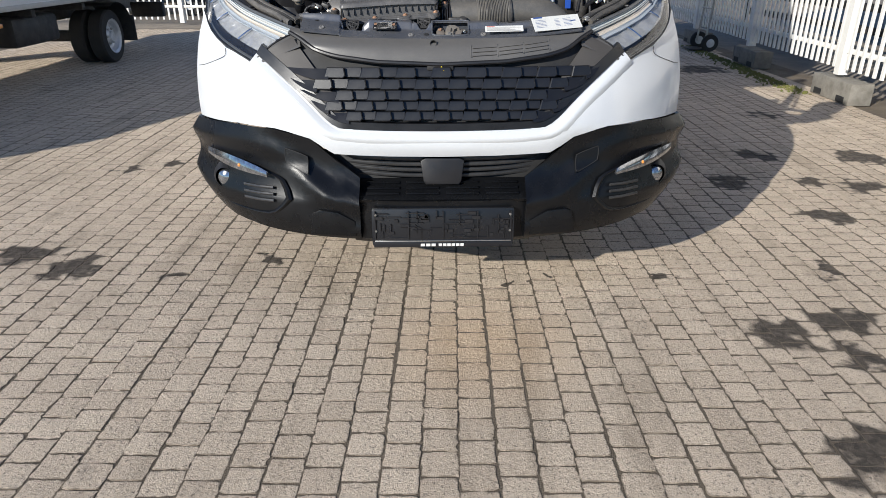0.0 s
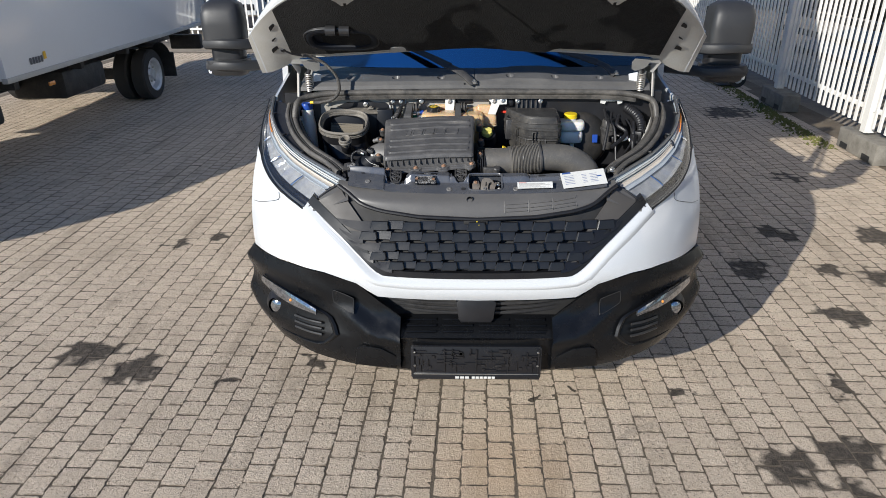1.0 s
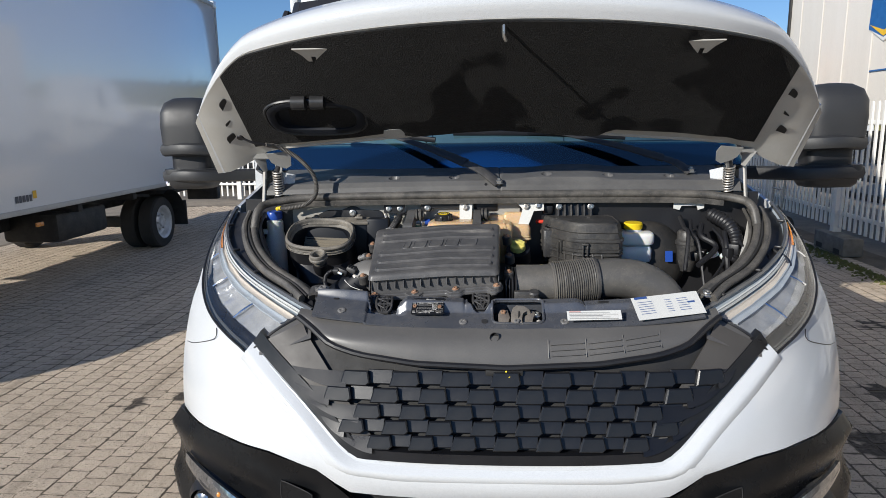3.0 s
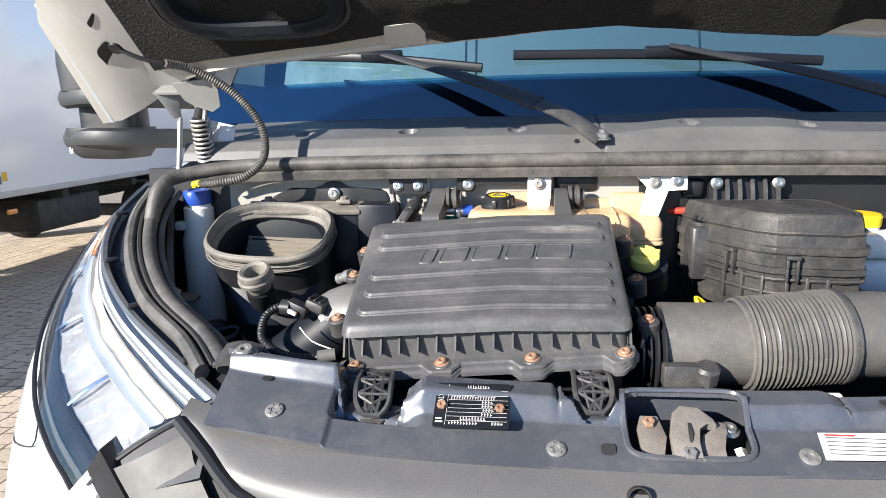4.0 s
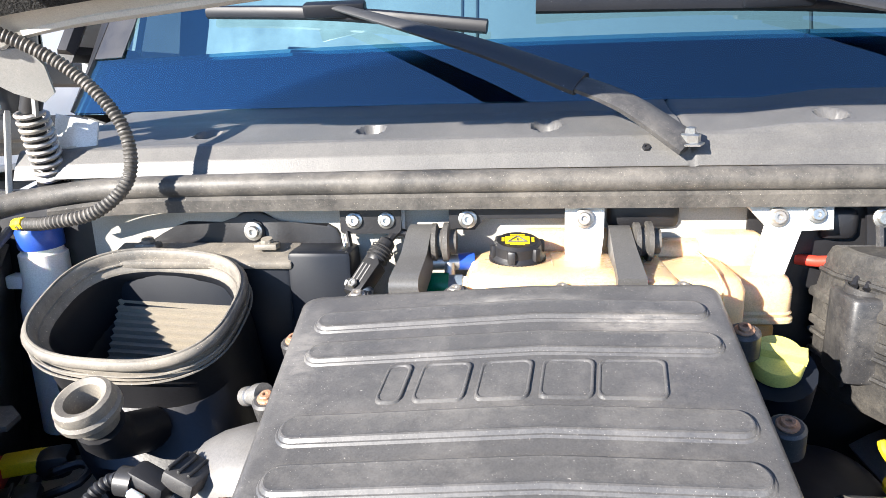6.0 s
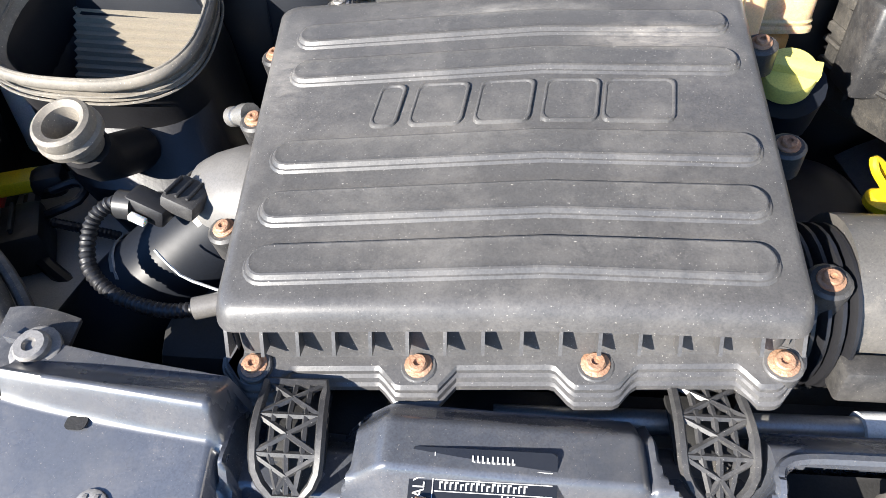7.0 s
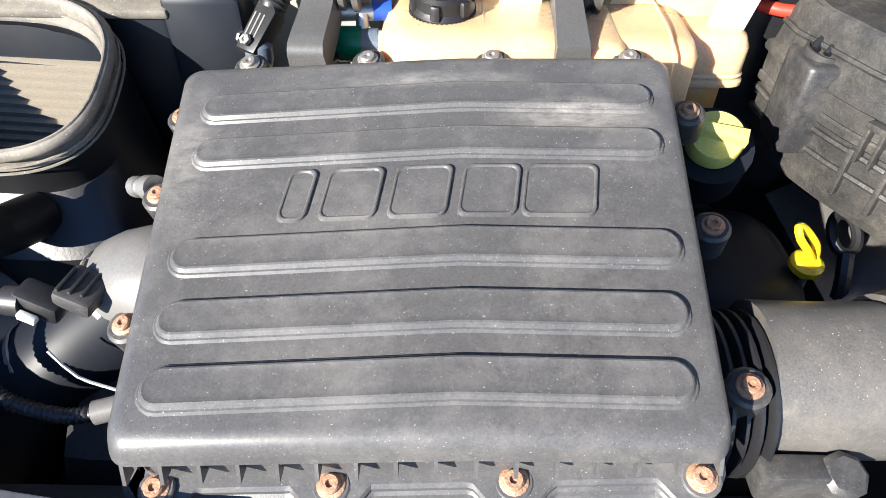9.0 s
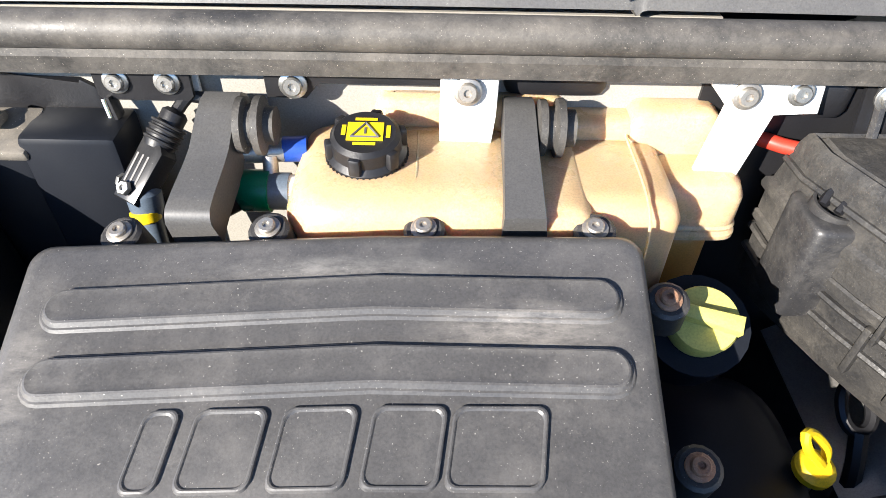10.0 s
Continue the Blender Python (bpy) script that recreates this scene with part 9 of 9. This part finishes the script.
for y in (14.65, 16.3):
    tube(bm, [V(-8.4, y, 2.56), V(-8.3, y, 2.74), V(-5.3, y, 2.74), V(-5.1, y, 2.56)], 0.022, 6, 0.3)
for x in (-7.6, -6.6, -5.6):
    tube(bm, [V(x, 14.65, 2.74), V(x, 16.3, 2.74)], 0.018, 6, 0.5)
part("roof_rack", bm, M_CHASSIS, cv, "black roof rack")
bm = B()
box(bm, (-4.92, 14.485, 1.45), (0.1, 0.03, 0.45), None, 0.01)
part("tail_lamp", bm, M_SIGNRED, cv)
bm = B()
for dx in (-0.12, 0.12):
    tube(bm, [V(-4.80, 15.2 + dx, 0.7), V(-4.80, 15.2 + dx, 2.3)], 0.02, 6, 0.5)
for k in range(7):
    tube(bm, [V(-4.80, 15.08, 0.8 + 0.22 * k), V(-4.80, 15.32, 0.8 + 0.22 * k)], 0.014, 6, 0.2)
part("door_ladder", bm, M_CHASSIS, cv)
pv, pbody, P = van("pink_panel_van", "white high-roof van with a pink panel", -10.4, -3.4, 19.0, 2.1, 3.13, None, 1)
bm = B()
slab(bm, [(0, 0), (0.95, 0), (0.95, 1.1), (0.12, 1.1), (0, 0.9)], V(-6.15, 18.99, 1.45), V(1, 0, 0), V(0, 0, 1), 0.006)
part("pink_graphic", bm, M_PINK, pbody)
van("high_roof_van", "plain white high-roof panel van", 4.9, 12.2, 20.0, 2.2, 3.36, None, -1)
van("low_roof_van", "plain white panel van", -14.5, -8.8, 22.5, 2.0, 2.9, None, 1)
# grassy bank and far trees
bm = B()
sheet(bm, lambda u, v: V(-70 + 140 * u, 62 + 10 * v, -0.02 + (6.0 + 0.5 * noise.noise(V(u * 14, 0, 0))) * math.sin(math.pi * 0.5 * v)), 60, 5, 0.0)
tagged(part("grass_bank", bm, M_FIELD), "dry grassy bank along the horizon", "bank", kind="structure")
random.seed(21)
for i in range(64):
    x = -42 + i * 1.3 + random.uniform(-0.6, 0.6)
    y, h = 70 + random.uniform(-1.5, 1.5), random.uniform(0.5, 1.25)
    if i in (10, 11, 12, 13):
        h += 0.7
    t = thing("bush", (x, y, 6.0), "dark autumn tree on the bank", "tree", "trees on the bank")
    bm = B()
    for k in range(4):
        a = random.uniform(0, 6.28)
        tube(bm, [V(x, y, 5.6), V(x + 0.2 * math.cos(a), y, 5.6 + h * 0.4), V(x + h * 0.3 * math.cos(a), y + h * 0.2 * math.sin(a), 5.6 + h * 0.8)], lambda q: 0.09 * (1 - 0.8 * q), 5, 0.6)
    part("limbs", bm, M_BARK, t)
    bm = B()
    lumps = [(random.uniform(-0.5, 0.5) * h, random.uniform(0.35, 0.85), random.uniform(0.22, 0.42) * h) for _ in range(6)]
    for k in range(420):
        lx, e, lr = random.choice(lumps)
        a, rr = random.uniform(0, 6.28), random.random() ** 0.5 * lr
        e += random.uniform(-0.5, 0.5) * lr / h
        q = V(x + lx + rr * math.cos(a), y + rr * math.sin(a) * 0.7, 5.7 + h * e + random.gauss(0, 0.12))
        d1, d2 = V(random.gauss(0, 1), random.gauss(0, 1), random.gauss(0, 1)).normalized() * 0.22, V(random.gauss(0, 1), random.gauss(0, 1), random.gauss(0, 1)).normalized() * 0.22
        bm.faces.new([bm.verts.new(q), bm.verts.new(q + d1), bm.verts.new(q + d2)])
    part("crown", bm, M_LEAF, t)


# ---- block paving ----
m_paver, nt, p = nodes_of("worn_concrete_paver")
geo = nt.nodes.new("ShaderNodeNewGeometry")
inf = nt.nodes.new("ShaderNodeObjectInfo")
add = nt.nodes.new("ShaderNodeMath")
add.operation = "FRACT"
sm = nt.nodes.new("ShaderNodeMath")
sm.operation = "ADD"
nt.links.new(geo.outputs["Random Per Island"], sm.inputs[0])
nt.links.new(inf.outputs["Random"], sm.inputs[1])
nt.links.new(sm.outputs[0], add.inputs[0])
rnd = add.outputs[0]


def world_noise(scale, detail, rough=0.65, warp=0.0):
    n = nt.nodes.new("ShaderNodeTexNoise")
    n.inputs["Scale"].default_value, n.inputs["Detail"].default_value, n.inputs["Roughness"].default_value, n.inputs["Distortion"].default_value = scale, detail, rough, warp
    nt.links.new(geo.outputs["Position"], n.inputs["Vector"])
    return n.outputs["Fac"]


c = mix_col(nt, rnd, (0.60, 0.485, 0.365), (0.74, 0.61, 0.465))
c = mix_col(nt, ramp(nt, world_noise(0.9, 5), 0.35, 0.7, 0, 0.45), c, (0.33, 0.26, 0.18))
c = mix_col(nt, ramp(nt, world_noise(120, 3, 0.7), 0.42, 0.62, 0, 0.55), c, (0.60, 0.51, 0.40))
c = mix_col(nt, ramp(nt, world_noise(75, 4, 0.75), 0.56, 0.64, 0, 0.8), c, (0.16, 0.135, 0.105))
c = mix_col(nt, ramp(nt, world_noise(150, 3, 0.8), 0.60, 0.67, 0, 0.7), c, (0.12, 0.10, 0.08))
c = mix_col(nt, ramp(nt, world_noise(2.3, 9, 0.8, 1.0), 0.58, 0.72, 0, 0.7), c, (0.20, 0.165, 0.13))
# tyre dirt dragged along the rows
drag = nt.nodes.new("ShaderNodeVectorMath")
drag.operation = "MULTIPLY"
drag.inputs[1].default_value = (5.0, 0.7, 1.0)
nt.links.new(geo.outputs["Position"], drag.inputs[0])
dn = nt.nodes.new("ShaderNodeTexNoise")
dn.inputs["Scale"].default_value, dn.inputs["Detail"].default_value, dn.inputs["Roughness"].default_value = 1.0, 8.0, 0.72
nt.links.new(drag.outputs[0], dn.inputs["Vector"])
c = mix_col(nt, ramp(nt, dn.outputs["Fac"], 0.52, 0.70, 0, 0.55), c, (0.20, 0.155, 0.105))
c = mix_col(nt, ramp(nt, world_noise(320, 3, 0.8), 0.45, 0.62, 0, 0.30), c, (0.22, 0.18, 0.135))
# oil and water stains, each with its own ragged edge
STAINS = [(-2.02, 0.60, 0.20), (-1.70, 0.46, 0.16), (-1.81, 2.09, 0.11), (-2.08, 1.97, 0.12), (0.97, 0.30, 0.07), (1.75, 0.33, 0.08), (1.28, -0.20, 0.17), (1.55, -0.13, 0.16), (1.20, -0.86, 0.20), (1.50, -0.37, 0.12), (1.84, 1.63, 0.17),
          (2.28, 2.20, 0.20), (2.34, 1.62, 0.12), (2.13, 1.03, 0.14), (2.62, 1.50, 0.20), (2.97, 3.49, 0.18), (3.36, 6.1, 0.42), (3.0, 2.14, 0.24), (-1.20, 0.36, 0.08), (-0.80, 0.55, 0.06), (0.32, 0.25, 0.035), (0.48, 0.28, 0.035)]
# warm orange tint fading outward round one place before the bumper
warm_patch = nt.nodes.new("ShaderNodeVectorMath")
warm_patch.operation = "DISTANCE"
warm_patch.inputs[1].default_value = (0.12, -0.22, 0)
nt.links.new(geo.outputs["Position"], warm_patch.inputs[0])
c = mix_col(nt, ramp(nt, warm_patch.outputs["Value"], 0.08, 0.50, 0.42, 0.0), c, (0.62, 0.42, 0.23))
wn = nt.nodes.new("ShaderNodeTexNoise")
wn.inputs["Scale"].default_value, wn.inputs["Detail"].default_value = 7.0, 4.0
nt.links.new(geo.outputs["Position"], wn.inputs["Vector"])
off = nt.nodes.new("ShaderNodeVectorMath")
off.operation = "MULTIPLY_ADD"
off.inputs[1].default_value, off.inputs[2].default_value = (0.34, 0.34, 0), (-0.17, -0.17, 0)
nt.links.new(wn.outputs["Color"], off.inputs[0])
pos = nt.nodes.new("ShaderNodeVectorMath")
pos.operation = "ADD"
nt.links.new(geo.outputs["Position"], pos.inputs[0])
nt.links.new(off.outputs[0], pos.inputs[1])
flatp = nt.nodes.new("ShaderNodeVectorMath")
flatp.operation = "MULTIPLY"
flatp.inputs[1].default_value = (1, 1, 0)
nt.links.new(pos.outputs[0], flatp.inputs[0])
tot = None
for x, y, r in STAINS:
    d = nt.nodes.new("ShaderNodeVectorMath")
    d.operation = "DISTANCE"
    d.inputs[1].default_value = (x, y, 0)
    nt.links.new(flatp.outputs[0], d.inputs[0])
    s = ramp(nt, d.outputs["Value"], r * 0.25, r * 1.25, 1.0, 0.0)
    if tot is None:
        tot = s
    else:
        mx = nt.nodes.new("ShaderNodeMath")
        mx.operation = "MAXIMUM"
        nt.links.new(tot, mx.inputs[0])
        nt.links.new(s, mx.inputs[1])
        tot = mx.outputs[0]
per = nt.nodes.new("ShaderNodeMath")
per.operation = "ADD"
nt.links.new(tot, per.inputs[0])
rim_at = nt.nodes.new("ShaderNodeAttribute")
rim_at.attribute_name = "rim"
# dirt worked in along the ragged block edges
edge = nt.nodes.new("ShaderNodeMath")
edge.operation = "MULTIPLY_ADD"
nt.links.new(world_noise(42, 6, 0.75), edge.inputs[0])
edge.inputs[1].default_value = 0.9
nt.links.new(rim_at.outputs["Fac"], edge.inputs[2])
c = mix_col(nt, ramp(nt, edge.outputs[0], 1.29, 1.46, 0.0, 0.85), c, (0.17, 0.135, 0.095))
jit = nt.nodes.new("ShaderNodeMath")
jit.operation = "ADD"
nt.links.new(ramp(nt, rnd, 0, 1, -0.30, 0.18), jit.inputs[0])
nt.links.new(ramp(nt, rim_at.outputs["Fac"], 0.35, 1.0, -0.12, 0.18), jit.inputs[1])
nt.links.new(jit.outputs[0], per.inputs[1])
soak = ramp(nt, per.outputs[0], 0.40, 0.66, 0.0, 1.0)
sc = nt.nodes.new("ShaderNodeMath")
sc.operation = "MULTIPLY"
nt.links.new(soak, sc.inputs[0])
nt.links.new(ramp(nt, world_noise(26, 4), 0.3, 0.6, 0.82, 1.0), sc.inputs[1])
c = mix_col(nt, sc.outputs[0], c, (0.040, 0.031, 0.022))
nt.links.new(c, p.inputs["Base Color"])
nt.links.new(ramp(nt, sc.outputs[0], 0, 1, 0.9, 0.8), p.inputs["Roughness"])
bmp = nt.nodes.new("ShaderNodeBump")
bmp.inputs["Strength"].default_value, bmp.inputs["Distance"].default_value = 1.0, 0.009
nt.links.new(world_noise(62, 6, 0.8), bmp.inputs["Height"])
nt.links.new(bmp.outputs[0], p.inputs["Normal"])

PW, PL = 0.1085, 0.1010
TURNP = radians(-1.5)
rng = np.random.default_rng(7)


def paver_shape(rg):
    """Ragged outline and height of one block, round its middle."""
    w, l = PW * 0.5 - rg.uniform(0.0014, 0.0038), PL * 0.5 - rg.uniform(0.0018, 0.0042)
    z0 = rg.normal(0, 0.0005)
    tx, ty = rg.normal(0, 0.006, 2)
    out = []
    for k in range(24):
        side, f = divmod(k, 6)
        f = (-0.93, -0.60, -0.22, 0.20, 0.58, 0.92)[f] + rg.normal(0, 0.06)
        x, y = ((w, l * f), (-w * f, l), (-w, -l * f), (w * f, -l))[side]
        j = 1 + rg.normal(0, 0.034 if side in (0, 2) else 0.026) - (0.020 if abs(f) > 0.8 else 0)
        x, y = x * j, y * j
        out.append((x, y, z0 - 0.0004 + tx * x + ty * y - abs(rg.normal(0, 0.0005))))
    return out, z0


def paver_verts(rg):
    """Ragged foot and flat worn top with chipped edges."""
    out, z0 = paver_shape(rg)
    vs = [(x * 1.025, y * 1.025, -0.014) for x, y, z in out] + out + [(x * 0.9, y * 0.9, z + 0.0005) for x, y, z in out] + [(0, 0, z0 + 0.0003)]
    fs = []
    for r in (0, 24):
        fs += [(r + i, r + (i + 1) % 24, r + 24 + (i + 1) % 24, r + 24 + i) for i in range(24)]
    return vs, fs + [(48 + i, 48 + (i + 1) % 24, 72) for i in range(24)]


RIM = [1.0] * 48 + [0.72] * 24 + [0.0]


shapes = []
for k in range(24):
    vs, fs = paver_verts(rng)
    me = bpy.data.meshes.new("paver")
    me.from_pydata(vs, [], fs)
    me.materials.append(m_paver)
    me.attributes.new("rim", "FLOAT", "POINT").data.foreach_set("value", RIM)
    shapes.append((me, vs))
paving = tagged(new("paving"), "worn beige-grey concrete block paving", "paving", kind="structure")
allv, allf, singles = [], [], 0
ca, sa = math.cos(TURNP), math.sin(TURNP)
for i in range(-62, 44):
    shift = rng.uniform(0, 1) * 0.35 + (0.5 if i % 2 else 0.0)
    wob = rng.uniform(0, 6.28)
    for j in range(-38, 142):
        X, Y = i * PW, (j + shift) * PL - 1.4
        X += 0.006 * math.sin(Y * 1.9 + wob * 0.15 + i * 0.3)
        x, y = X * ca - Y * sa, X * sa + Y * ca
        if y < -4.6 or y > 11.3 or x < -6.6 or x > 3.78 + 0.058 * y:
            continue
        a = TURNP + rng.normal(0, 0.02)
        me, vs = shapes[rng.integers(24)]
        z = 0.004 * math.sin(x * 2.1) * math.sin(y * 1.7 + 1)
        if -0.95 < x < 0.95 and -1.12 < y < 0.55 - 0.6 and singles < 300 and (-0.98 < x < 0.98):
            o = new("paver", me)
            o.parent = paving
            o.matrix_basis = pose(x, y, z, 0, 0, math.degrees(a))
            singles += 1
            continue
        b = len(allv)
        c1, s1 = math.cos(a), math.sin(a)
        allv.extend((x + vx * c1 - vy * s1, y + vx * s1 + vy * c1, z + vz) for vx, vy, vz in vs)
        allf.extend(tuple(b + q for q in f) for f in fs)
me = bpy.data.meshes.new("paving_field")
me.from_pydata(allv, [], allf)
me.attributes.new("rim", "FLOAT", "POINT").data.foreach_set("value", RIM * (len(allv) // len(RIM)))
me.materials.append(m_paver)
fld = new("paving_field", me)
fld.parent = paving
tagged(fld, "rows of worn paving blocks", kind="stuff")

# dark soil and moss in the joints
m_soil = mat("joint_soil", (0.17, 0.135, 0.095), 0.95, col2=(0.085, 0.068, 0.048), amount=0.9, scale=3.0, bump=0.8, bump_scale=220, bump_dist=0.005)
bm = B()
sheet(bm, lambda u, v: V(-6.7 + 11.2 * u, -4.7 + 16.15 * v, -0.0022 + 0.004 * math.sin((-6.7 + 11.2 * u) * 2.1) * math.sin((-4.7 + 16.15 * v) * 1.7 + 1)), 90, 120)
part("joint_soil", bm, m_soil, paving, "dark soil in the joints")
